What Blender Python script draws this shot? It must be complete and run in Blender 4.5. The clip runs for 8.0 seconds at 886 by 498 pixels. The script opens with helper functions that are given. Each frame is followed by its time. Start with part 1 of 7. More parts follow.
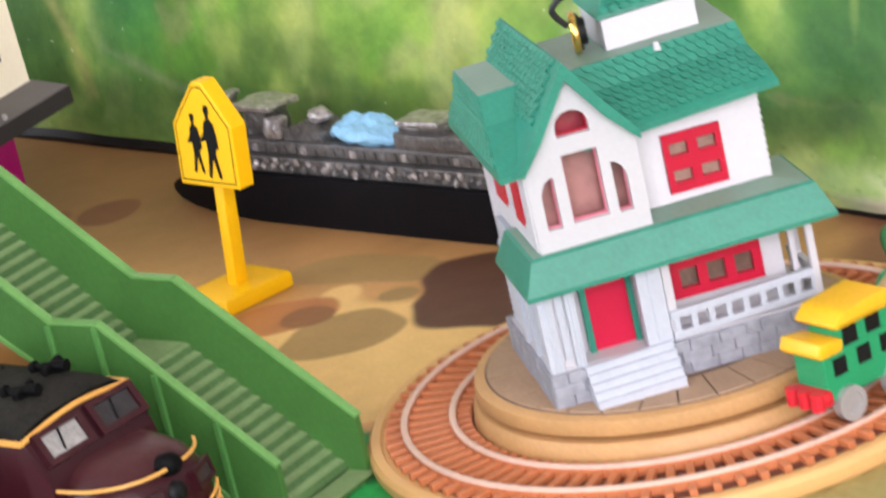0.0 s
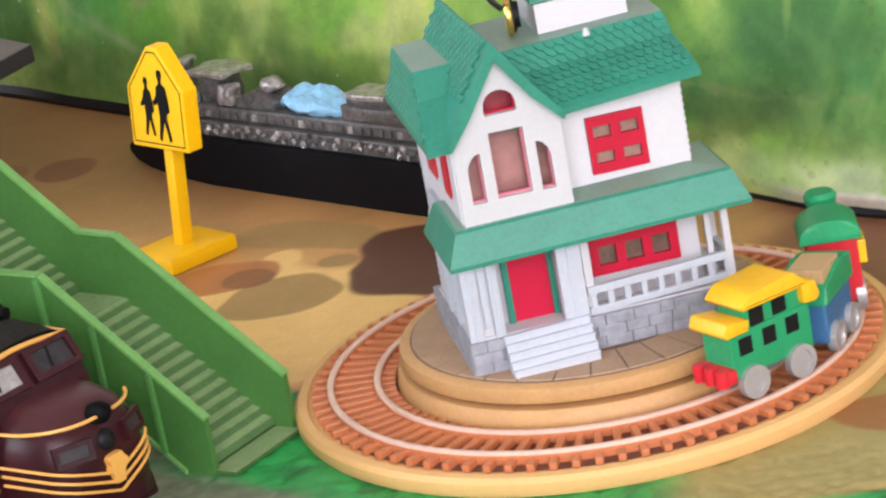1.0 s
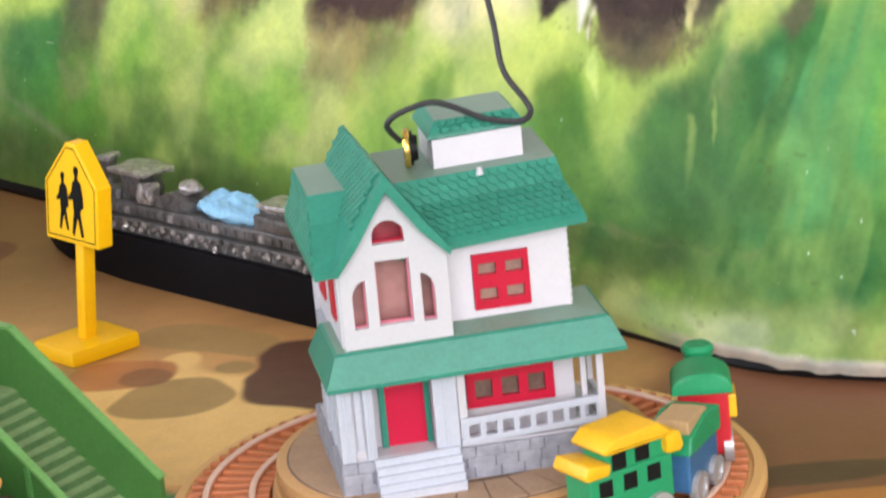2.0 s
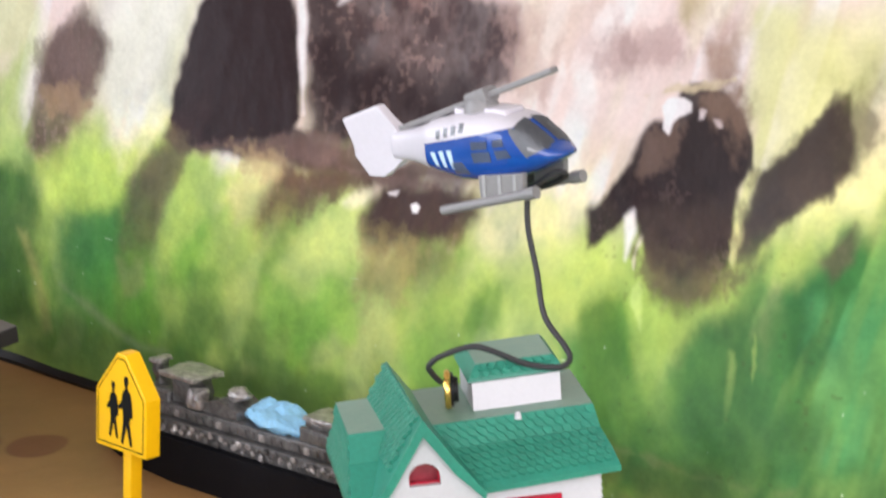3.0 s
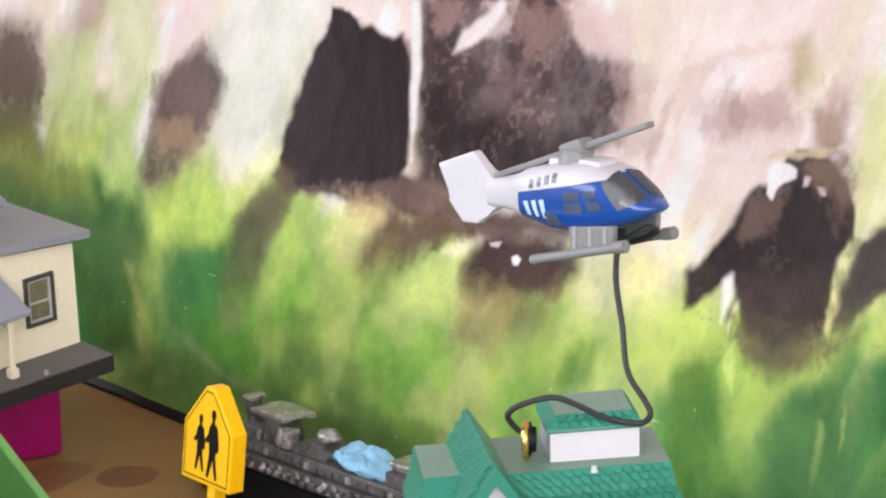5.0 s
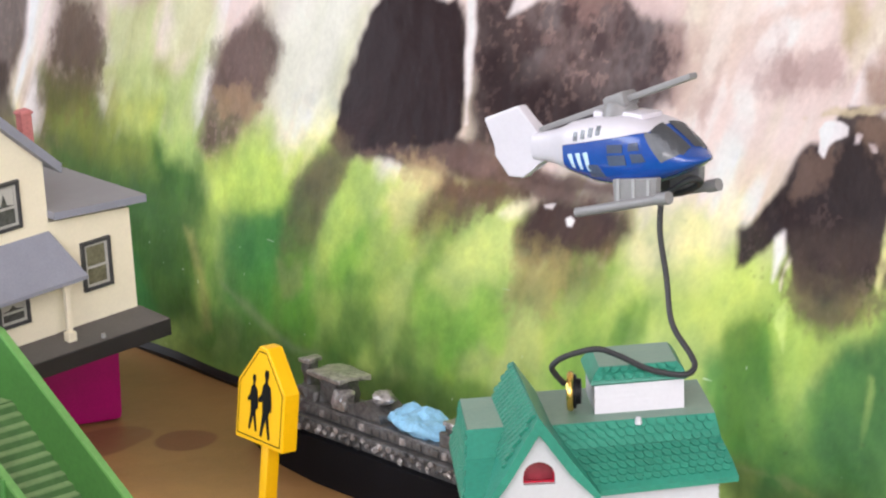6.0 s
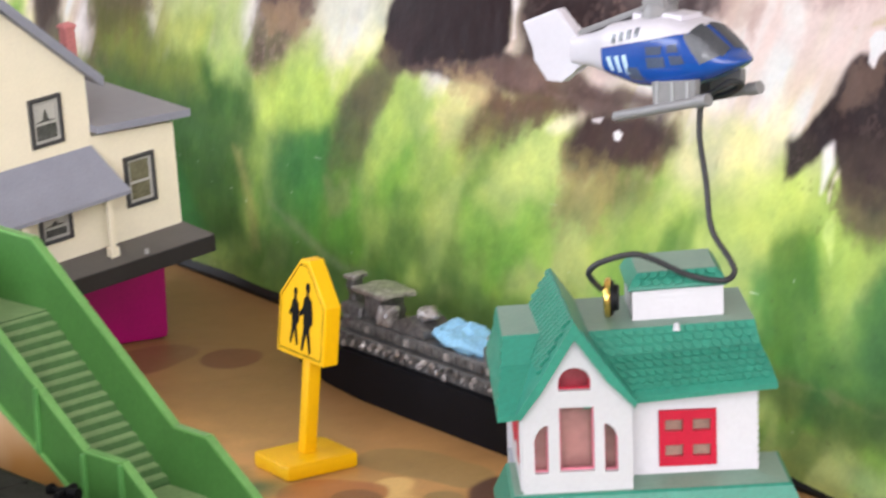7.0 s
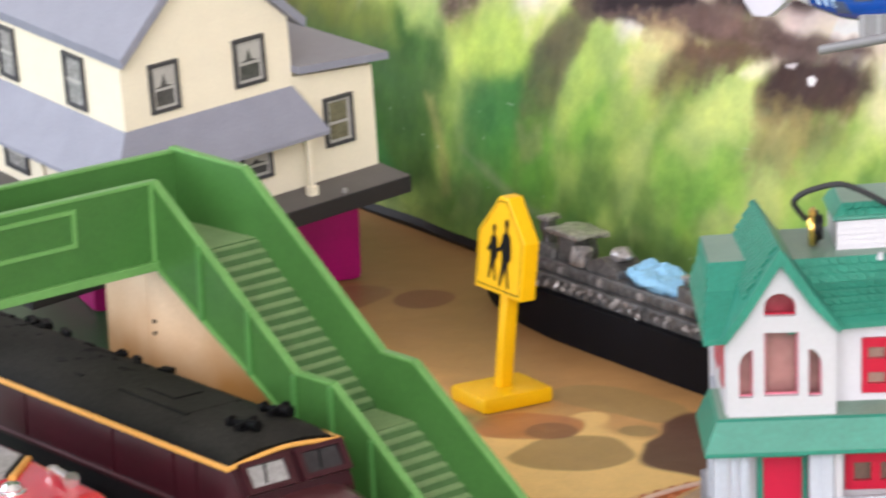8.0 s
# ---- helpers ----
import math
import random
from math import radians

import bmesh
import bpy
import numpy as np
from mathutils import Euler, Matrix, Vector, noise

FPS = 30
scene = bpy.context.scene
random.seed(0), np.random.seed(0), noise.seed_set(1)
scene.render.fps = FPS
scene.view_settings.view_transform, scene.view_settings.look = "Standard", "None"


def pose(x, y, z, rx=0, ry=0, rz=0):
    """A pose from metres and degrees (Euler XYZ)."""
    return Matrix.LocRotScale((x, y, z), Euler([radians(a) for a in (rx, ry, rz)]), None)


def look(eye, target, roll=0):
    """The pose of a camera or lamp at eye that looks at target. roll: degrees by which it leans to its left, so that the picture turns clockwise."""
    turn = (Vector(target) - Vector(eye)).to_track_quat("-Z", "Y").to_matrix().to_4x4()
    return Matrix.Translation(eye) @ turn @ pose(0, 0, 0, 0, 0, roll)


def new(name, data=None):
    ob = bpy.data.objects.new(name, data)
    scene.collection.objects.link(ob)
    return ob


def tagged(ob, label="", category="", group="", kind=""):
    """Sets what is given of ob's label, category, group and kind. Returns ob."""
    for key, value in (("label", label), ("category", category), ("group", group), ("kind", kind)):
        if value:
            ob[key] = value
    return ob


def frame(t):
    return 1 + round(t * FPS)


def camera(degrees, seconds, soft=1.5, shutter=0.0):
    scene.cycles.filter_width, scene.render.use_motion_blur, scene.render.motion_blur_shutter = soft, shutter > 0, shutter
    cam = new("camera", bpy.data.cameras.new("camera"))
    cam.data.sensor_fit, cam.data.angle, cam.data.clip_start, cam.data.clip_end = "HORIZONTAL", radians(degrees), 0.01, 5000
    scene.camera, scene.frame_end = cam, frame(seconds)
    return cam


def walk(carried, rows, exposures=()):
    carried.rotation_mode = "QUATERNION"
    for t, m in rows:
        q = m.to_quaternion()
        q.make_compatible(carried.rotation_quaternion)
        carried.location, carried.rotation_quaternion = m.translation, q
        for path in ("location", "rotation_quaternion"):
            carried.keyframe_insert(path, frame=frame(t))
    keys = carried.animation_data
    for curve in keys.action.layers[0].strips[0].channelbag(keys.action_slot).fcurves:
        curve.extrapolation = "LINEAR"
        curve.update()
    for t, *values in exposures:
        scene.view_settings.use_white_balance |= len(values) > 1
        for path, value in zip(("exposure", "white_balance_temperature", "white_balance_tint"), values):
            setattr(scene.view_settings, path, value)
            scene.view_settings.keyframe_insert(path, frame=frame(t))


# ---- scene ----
cam = camera(16.890, 8.0, soft=2.2, shutter=0.4)
PATH = [
    (0, (0.10389, -0.64946, 0.26239), (-0.12633, 0.27415, -0.04412), -13.01),
    (0.2, (0.10728, -0.66422, 0.26763), (-0.11561, 0.25770, -0.04920), -13.00),
    (0.5, (0.11267, -0.66909, 0.26874), (-0.11367, 0.25267, -0.04612), -12.15),
    (0.7, (0.11307, -0.67477, 0.27090), (-0.10990, 0.24635, -0.04819), -12.08),
    (1, (0.12291, -0.67369, 0.26740), (-0.10327, 0.24799, -0.04779), -10.47),
    (1.2, (0.12707, -0.67630, 0.27089), (-0.09780, 0.24690, -0.04079), -9.31),
    (1.5, (0.13456, -0.67763, 0.27474), (-0.08308, 0.25148, -0.02423), -7.64),
    (1.7, (0.14064, -0.68041, 0.27465), (-0.07080, 0.25130, -0.02063), -6.32),
    (2.8, (0.15608, -0.68728, 0.30308), (-0.07200, 0.25278, 0.04957), -3.88),
    (3, (0.15737, -0.68910, 0.30925), (-0.07804, 0.25140, 0.06425), -3.68),
    (3.2, (0.15962, -0.69290, 0.31342), (-0.08174, 0.24718, 0.07260), -3.45),
    (3.5, (0.15962, -0.68930, 0.31393), (-0.09396, 0.24979, 0.08193), -2.83),
    (4, (0.16284, -0.68175, 0.31121), (-0.10577, 0.25477, 0.08586), -1.87),
    (4.2, (0.16818, -0.68188, 0.30849), (-0.10097, 0.25505, 0.08550), -1.43),
    (5.3, (0.17084, -0.68669, 0.29837), (-0.11835, 0.24462, 0.07691), -0.96),
    (5.5, (0.17247, -0.68771, 0.29414), (-0.12482, 0.24073, 0.07139), -1.15),
    (5.8, (0.17520, -0.68801, 0.29326), (-0.12749, 0.23767, 0.06631), -1.48),
    (6, (0.18086, -0.68539, 0.29415), (-0.12822, 0.23896, 0.07044), -1.62),
    (6.5, (0.18601, -0.67868, 0.29162), (-0.13345, 0.24206, 0.06763), -1.84),
    (6.8, (0.18669, -0.67534, 0.28385), (-0.13848, 0.24035, 0.04770), -1.89),
    (7, (0.18795, -0.67333, 0.28054), (-0.14555, 0.23843, 0.04078), -1.93),
    (7.2, (0.18717, -0.67199, 0.27878), (-0.15774, 0.23337, 0.03104), -2.42),
    (7.5, (0.18625, -0.68200, 0.27460), (-0.17146, 0.21868, 0.02797), -2.00),
    (7.8, (0.18613, -0.68934, 0.27394), (-0.18461, 0.20656, 0.02914), -2.03),
    (8, (0.18068, -0.69602, 0.27040), (-0.19932, 0.19656, 0.02771), -1.88),
]
walk(cam, [(t, look(eye, target, roll)) for t, eye, target, roll in PATH], exposures=[(0, 0.18, 6430, 15), (0.5, 0.14, 6430, 15), (1, 0.10, 6430, 14.5), (1.5, 0.09, 6430, 14.5), (3, -0.03, 6430, 12), (4, -0.06, 6430, 12), (5.5, -0.04, 6430, 12), (6.5, 0.0, 6430, 12), (7.5, 0.05, 6430, 13), (8, 0.05, 6430, 13)])

# ---- light: daylight from two windows of the room ----
world = bpy.data.worlds.new("world")
scene.world = world
world.use_nodes = True
sky = world.node_tree.nodes.new("ShaderNodeTexSky")
sky.sky_type, sky.sun_disc = "NISHITA", False
sky.sun_elevation, sky.sun_rotation = radians(40), radians(200)
world.node_tree.links.new(sky.outputs[0], world.node_tree.nodes["Background"].inputs[0])
world.node_tree.nodes["Background"].inputs[1].default_value = 0.1


def window_light(name, eye, target, wide, high, watts, colour):
    lamp = bpy.data.lights.new(name, "AREA")
    lamp.shape, lamp.size, lamp.size_y, lamp.energy, lamp.color = "RECTANGLE", wide, high, watts, colour
    ob = new(name, lamp)
    ob.matrix_world = look(eye, target)
    return ob


window_light("window_light", (-2.44, -0.6, 0.85), (0.0, -0.1, 0.5), 2.2, 1.2, 52, (0.87, 0.92, 1.0))
window_light("window_light", (0.7, -2.44, 0.95), (0.3, 0.0, 0.5), 2.6, 1.3, 76, (1.0, 0.955, 0.965))

# ---- materials ----
U = 0.1  # lengths below are in decimetres


def nodes_of(m):
    m.use_nodes = True
    return m.node_tree.nodes, m.node_tree.links, m.node_tree.nodes["Principled BSDF"]


def surface(name, colour, rough=0.5, var=0.12, grain=900.0, blotch=90.0, bump=0.15, metal=0.0, coat=0.0, dust_light=0.0, stretch=(1, 1, 1), paint=False, piece=0.0, spec=0.5, dust_light_colour=(0.34, 0.33, 0.28), dust_light_from=0.55):
    """A painted, moulded or wooden surface: fine grain and larger blotches over one colour; faces that look up take a
    second colour, for dust and for painted-in light.
    """
    m = bpy.data.materials.new(name)
    n, l, p = nodes_of(m)
    p.inputs["Roughness"].default_value, p.inputs["Metallic"].default_value = rough, metal
    p.inputs["Coat Weight"].default_value, p.inputs["Specular IOR Level"].default_value = coat, spec
    tc, mp = n.new("ShaderNodeTexCoord"), n.new("ShaderNodeMapping")
    mp.inputs["Scale"].default_value = stretch
    l.new(tc.outputs["Object"], mp.inputs[0])
    big, fine = n.new("ShaderNodeTexNoise"), n.new("ShaderNodeTexNoise")
    big.inputs["Scale"].default_value, fine.inputs["Scale"].default_value = blotch, grain
    big.inputs["Detail"].default_value, fine.inputs["Detail"].default_value = 5, 3
    l.new(mp.outputs[0], big.inputs["Vector"]), l.new(mp.outputs[0], fine.inputs["Vector"])
    mix = n.new("ShaderNodeMath")
    mix.operation = "ADD"
    l.new(big.outputs["Fac"], mix.inputs[0]), l.new(fine.outputs["Fac"], mix.inputs[1])
    last = mix.outputs[0]
    if piece:
        info, extra = n.new("ShaderNodeObjectInfo"), n.new("ShaderNodeMath")
        extra.operation, extra.inputs[1].default_value = "MULTIPLY_ADD", piece
        l.new(info.outputs["Random"], extra.inputs[0]), l.new(last, extra.inputs[2])
        last = extra.outputs[0]
    span = n.new("ShaderNodeMapRange")
    span.inputs["From Min"].default_value, span.inputs["From Max"].default_value = 0.6, 1.4 + piece
    span.inputs["To Min"].default_value, span.inputs["To Max"].default_value = 1 - var, 1 + var
    l.new(last, span.inputs["Value"])
    scale = n.new("ShaderNodeVectorMath")
    scale.operation = "SCALE"
    l.new(span.outputs[0], scale.inputs["Scale"])
    if paint:
        at = n.new("ShaderNodeAttribute")
        at.attribute_name = "paint"
        l.new(at.outputs["Color"], scale.inputs[0])
    else:
        scale.inputs[0].default_value = colour
    col = scale.outputs[0]
    if dust_light:
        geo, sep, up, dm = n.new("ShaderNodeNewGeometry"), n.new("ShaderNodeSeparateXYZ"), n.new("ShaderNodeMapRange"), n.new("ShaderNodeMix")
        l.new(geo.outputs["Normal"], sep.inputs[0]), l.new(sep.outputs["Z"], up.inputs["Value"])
        up.inputs["From Min"].default_value, up.inputs["From Max"].default_value, up.inputs["To Max"].default_value = dust_light_from, 0.99, dust_light
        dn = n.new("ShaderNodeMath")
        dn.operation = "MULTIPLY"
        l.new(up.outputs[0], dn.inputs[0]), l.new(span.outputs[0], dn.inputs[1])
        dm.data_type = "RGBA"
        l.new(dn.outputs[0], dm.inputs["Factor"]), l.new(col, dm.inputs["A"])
        dm.inputs["B"].default_value = (*dust_light_colour, 1)
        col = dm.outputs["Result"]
    l.new(col, p.inputs["Base Color"])
    if bump:
        b = n.new("ShaderNodeBump")
        b.inputs["Strength"].default_value, b.inputs["Distance"].default_value = bump, 0.0004
        l.new(mix.outputs[0], b.inputs["Height"]), l.new(b.outputs[0], p.inputs["Normal"])
    return m


WHITE = surface("white_plastic", (0.575, 0.565, 0.60), 0.45, 0.05, bump=0.1)
# Darker, bluer copy of the white plastic; porch and side shade is in its colour.
SHADED_WHITE = surface("shaded_white_plastic", (0.50, 0.535, 0.61), 0.5, 0.08, bump=0.1)
RED = surface("red_plastic", (0.52, 0.006, 0.035), 0.4, 0.1, spec=0.35)
DOOR_RED = surface("door_red_plastic", (0.56, 0.005, 0.045), 0.4, 0.06, spec=0.35)
DARK_GLASS = surface("dark_window_hole", (0.30, 0.19, 0.15), 0.35, 0.3, blotch=250)
TEAL = surface("teal_plastic", (0.022, 0.225, 0.155), 0.42, 0.18, bump=0.2, dust_light=0.66, dust_light_from=0.93, dust_light_colour=(0.28, 0.36, 0.29))
SHINGLE = surface("teal_shingle_plastic", (0.026, 0.235, 0.160), 0.45, 0.18, bump=0.3, dust_light=0.10, dust_light_from=0.9, piece=0.5)
STONE = surface("grey_foundation_plastic", (0.31, 0.32, 0.37), 0.6, 0.3, grain=500, blotch=150, bump=0.9)
PLINTH = surface("tan_plinth_plastic", (0.56, 0.32, 0.13), 0.5, 0.12, bump=0.2)
# Darker copy of the upper panes: shade under the porch is in the colour.
PORCH_GLASS = surface("shaded_window_hole", (0.14, 0.085, 0.065), 0.3, 0.4, blotch=200)
PAVING = surface("brown_paving_plastic", (0.40, 0.26, 0.16), 0.55, 0.18, bump=0.3)
JOINT = surface("dark_paving_joint", (0.16, 0.10, 0.07), 0.6, 0.2)
RIM = surface("cream_base_plastic", (0.74, 0.44, 0.17), 0.45, 0.06)
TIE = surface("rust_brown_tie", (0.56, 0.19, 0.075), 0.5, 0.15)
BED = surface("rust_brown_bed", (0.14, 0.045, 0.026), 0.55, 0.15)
# Pale colour stands in for window glint along the brown rail tops.
RAIL_TOP = surface("pale_glint_rail", (0.75, 0.52, 0.42), 0.33, 0.12, spec=0.7)
SIGN_Y = surface("yellow_plastic", (0.92, 0.51, 0.001), 0.4, 0.05, spec=0.3)
BLACK = surface("black_plastic", (0.007, 0.007, 0.008), 0.5, 0.2, spec=0.22)
PRINT = surface("black_print", (0.006, 0.006, 0.006), 0.6, 0.1, spec=0.1)
BRIDGE = surface("green_moulded_plastic", (0.056, 0.172, 0.038), 0.38, 0.14, bump=0.2)
# Tread tops are pale green: the light on them is in the colour.
TREAD = surface("green_plastic_lit_tops", (0.050, 0.125, 0.036), 0.5, 0.25, blotch=200, bump=0.4, dust_light=0.85, dust_light_from=0.40, dust_light_colour=(0.255, 0.37, 0.17))
# Paler red on up-facing faces paints in the sheen of the maroon.
MAROON = surface("maroon_paint", (0.030, 0.0045, 0.008), 0.30, 0.25, spec=0.30, dust_light=0.34, dust_light_from=0.35, dust_light_colour=(0.165, 0.062, 0.064))
ROOF_BLACK = surface("sooty_black_paint", (0.006, 0.006, 0.005), 0.7, 0.6, blotch=40, spec=0.10, dust_light=0.055)
SOOT = surface("black_roof_casting", (0.003, 0.003, 0.0035), 0.6, 0.4, spec=0.10)
GOLD = surface("gold_line", (0.78, 0.40, 0.09), 0.4, 0.06)
CAB_GLASS = surface("dark_glazing", (0.035, 0.032, 0.034), 0.3, 0.4, blotch=300, spec=0.3)
PALE_GLASS = surface("pale_glazing", (0.33, 0.32, 0.31), 0.25, 0.3, blotch=300)
HULL = surface("black_hull", (0.005, 0.005, 0.007), 0.65, 0.3, spec=0.12)
METAL = surface("tarnished_pewter", (0.15, 0.145, 0.145), 0.42, 0.6, grain=700, blotch=260, bump=0.5, metal=0.55)
PALE_BLUE = surface("pale_blue_paint", (0.27, 0.56, 0.82), 0.45, 0.25, blotch=220)
YH_WALL = surface("cream_painted_siding", (0.86, 0.79, 0.62), 0.55, 0.05)
YH_ROOF = surface("blue_grey_roof", (0.26, 0.27, 0.33), 0.6, 0.12, grain=1500, dust_light=0.35)
YH_FRAME = surface("charcoal_window_frame", (0.05, 0.05, 0.055), 0.5, 0.15)
SASH = surface("pale_sash", (0.46, 0.45, 0.42), 0.4, 0.15)
PANE = surface("grey_pane", (0.09, 0.09, 0.085), 0.15, 0.5, blotch=350)
DECK = surface("dark_grey_board", (0.022, 0.020, 0.021), 0.6, 0.2, dust_light=0.7, dust_light_colour=(0.16, 0.15, 0.145))
MAGENTA = surface("magenta_plastic", (0.40, 0.003, 0.15), 0.4, 0.15)
HELI_W = surface("white_gloss_plastic", (0.61, 0.585, 0.645), 0.35, 0.04)
HELI_B = surface("blue_metal_paint", (0.007, 0.065, 0.34), 0.25, 0.15, coat=0.5)
HELI_G = surface("grey_plastic", (0.23, 0.225, 0.23), 0.45, 0.12)
HELI_GLASS = surface("smoked_glazing", (0.15, 0.16, 0.18), 0.12, 0.15)
STRIPE = surface("pale_blue_print", (0.55, 0.72, 0.86), 0.4, 0.05)
CABLE = surface("dark_grey_cable", (0.026, 0.026, 0.030), 0.45, 0.2)
BRASS = surface("gold_plated_metal", (0.80, 0.50, 0.12), 0.25, 0.1, metal=0.9)
TRAIN_G = surface("green_painted_wood", (0.012, 0.30, 0.12), 0.4, 0.12)
TRAIN_Y = surface("yellow_painted_wood", (0.85, 0.47, 0.01), 0.42, 0.1)
TRAIN_R = surface("red_painted_wood", (0.62, 0.015, 0.03), 0.4, 0.12)
TRAIN_B = surface("blue_painted_wood", (0.04, 0.14, 0.30), 0.45, 0.2)
WOOD = surface("bare_wood", (0.52, 0.34, 0.17), 0.55, 0.14, stretch=(1, 6, 1))
SILVER = surface("silver_plastic", (0.45, 0.45, 0.46), 0.35, 0.1, metal=0.4)
CAR_RED = surface("glossy_red_paint", (0.72, 0.02, 0.045), 0.25, 0.06, coat=0.6)
CHROME = surface("bright_chrome", (0.75, 0.74, 0.75), 0.15, 0.1, metal=0.9)
ROOM = surface("room_wall_paint", (0.72, 0.70, 0.66), 0.8, 0.04, blotch=3, grain=60)
FLOOR = surface("brown_floorboards", (0.26, 0.17, 0.10), 0.5, 0.2, blotch=5, grain=60, stretch=(1, 8, 1))
TABLE_PAINT = surface("painted_scenery_board", (0.4, 0.28, 0.12), 0.45, 0.10, grain=700, blotch=120, paint=True, bump=0.25)
MURAL = surface("painted_plaster", (0.3, 0.4, 0.2), 0.45, 0.09, grain=500, blotch=90, paint=True, bump=0.3, spec=0.08)
TABLE_EDGE = surface("table_edge_wood", (0.22, 0.14, 0.08), 0.5, 0.2)


# ---- mesh helpers ----
def part(name, bm, material, parent, label="", smooth=False):
    """Links a bmesh, made in decimetres, as one mesh under a thing or a part."""
    bmesh.ops.recalc_face_normals(bm, faces=bm.faces)
    mesh = bpy.data.meshes.new(name)
    bm.transform(Matrix.Scale(U, 4))
    bm.to_mesh(mesh)
    bm.free()
    mesh.materials.append(material)
    if smooth:
        for f in mesh.polygons:
            f.use_smooth = True
        mesh.set_sharp_from_angle(angle=radians(35))
    ob = new(name, mesh)
    if parent is not None:
        ob.parent = parent
    if label:
        tagged(ob, label)
    return ob


def thing(name, place, turn, label, category, group="", kind="", tilt=None):
    ob = new(name)
    ob.empty_display_size = 0.02
    ob.matrix_world = pose(place[0] * U, place[1] * U, place[2] * U, 0, 0, turn)
    if tilt:
        lift = Matrix.Translation((0, 0, tilt[2] * U))
        ob.matrix_world = ob.matrix_world @ lift @ pose(0, 0, 0, tilt[0], tilt[1], 0) @ lift.inverted()
    return tagged(ob, label, category, group, kind)


def sheet(bm, corners):
    return bm.faces.new([bm.verts.new(c) for c in corners])


def box(bm, x0, x1, y0, y1, z0, z1, soft=0.0):
    made = bmesh.ops.create_cube(bm, size=1.0, matrix=Matrix.Translation(((x0 + x1) / 2, (y0 + y1) / 2, (z0 + z1) / 2)) @ Matrix.Diagonal((x1 - x0, y1 - y0, z1 - z0, 1)))
    if soft:
        edges = list({e for v in made["verts"] for e in v.link_edges})
        bmesh.ops.bevel(bm, geom=edges, offset=soft, segments=2, affect="EDGES", profile=0.6)
    return bm


def boxed(*size, soft=0.0):
    return box(bmesh.new(), *size, soft=soft)


def prism(bm, outline, a, b, axis="y", soft=0.0):
    """A flat outline drawn out from a to b. axis y: outline is x, z; axis z: x, y; axis x: y, z."""
    put = {"y": lambda p, d: (p[0], d, p[1]), "z": lambda p, d: (p[0], p[1], d), "x": lambda p, d: (d, p[0], p[1])}[axis]
    one, two = [bm.verts.new(put(p, a)) for p in outline], [bm.verts.new(put(p, b)) for p in outline]
    bm.faces.new(one), bm.faces.new(two[::-1])
    sides = [bm.faces.new((one[k], one[k - 1], two[k - 1], two[k])) for k in range(len(outline))]
    if soft:
        bmesh.ops.bevel(bm, geom=list({e for f in sides for e in f.edges}), offset=soft, segments=2, affect="EDGES", profile=0.6)
    return bm


def lathe(bm, profile, n=64, centre=(0, 0, 0), start=0.0, sweep=math.tau):
    rings = []
    full = abs(sweep - math.tau) < 1e-6
    count = n if full else n + 1
    for k in range(count):
        a = start + sweep * k / n
        rings.append([bm.verts.new((centre[0] + r * math.cos(a), centre[1] + r * math.sin(a), centre[2] + z)) for r, z in profile])
    for k in range(n):
        one, two = rings[k], rings[(k + 1) % count]
        for i in range(len(profile) - 1):
            bm.faces.new((one[i], two[i], two[i + 1], one[i + 1]))
    return bm


def lathe_on(place, way, profile):
    bm = lathe(bmesh.new(), profile, 28)
    bm.transform(Matrix.Translation(place) @ way.to_track_quat("Z", "Y").to_matrix().to_4x4())
    return bm


def rod(bm, p, q, r0, r1=None, n=14):
    p, q = Vector(p), Vector(q)
    m = Matrix.Translation((p + q) / 2) @ (q - p).to_track_quat("Z", "Y").to_matrix().to_4x4()
    bmesh.ops.create_cone(bm, cap_ends=True, segments=n, radius1=r0, radius2=r0 if r1 is None else r1, depth=(q - p).length, matrix=m)
    return bm


def hose(bm, points, r, n=10, steps=10):
    """A round cable through the points, smoothly bent."""
    pts = [Vector(p) for p in points]
    line = []
    for k in range(len(pts) - 1):
        a, b, c, d = pts[max(k - 1, 0)], pts[k], pts[k + 1], pts[min(k + 2, len(pts) - 1)]
        for i in range(steps):
            t = i / steps
            line.append(0.5 * (2 * b + (c - a) * t + (2 * a - 5 * b + 4 * c - d) * t * t + (3 * b - a - 3 * c + d) * t**3))
    line.append(pts[-1])
    side, rings = Vector((0.3, 0.9, 0.1)), []
    for k, p in enumerate(line):
        way = (line[min(k + 1, len(line) - 1)] - line[max(k - 1, 0)]).normalized()
        side = (side - way * side.dot(way)).normalized()
        up = way.cross(side)
        rings.append([bm.verts.new(p + r * (math.cos(a) * side + math.sin(a) * up)) for a in (math.tau * i / n for i in range(n))])
    for one, two in zip(rings, rings[1:]):
        for i in range(n):
            bm.faces.new((one[i], one[(i + 1) % n], two[(i + 1) % n], two[i]))
    bm.faces.new(rings[0]), bm.faces.new(rings[-1])
    return bm


def loft(bm, sections):
    """Skins rings of the same count of points."""
    rings = [[bm.verts.new(p) for p in s] for s in sections]
    n = len(rings[0])
    for one, two in zip(rings, rings[1:]):
        for i in range(n):
            bm.faces.new((one[i], one[(i + 1) % n], two[(i + 1) % n], two[i]))
    bm.faces.new(rings[0]), bm.faces.new(rings[-1][::-1])
    return bm


def smooth_step(a, b, x):
    t = np.clip((np.asarray(x, float) - a) / (b - a), 0, 1)
    return t * t * (3 - 2 * t)


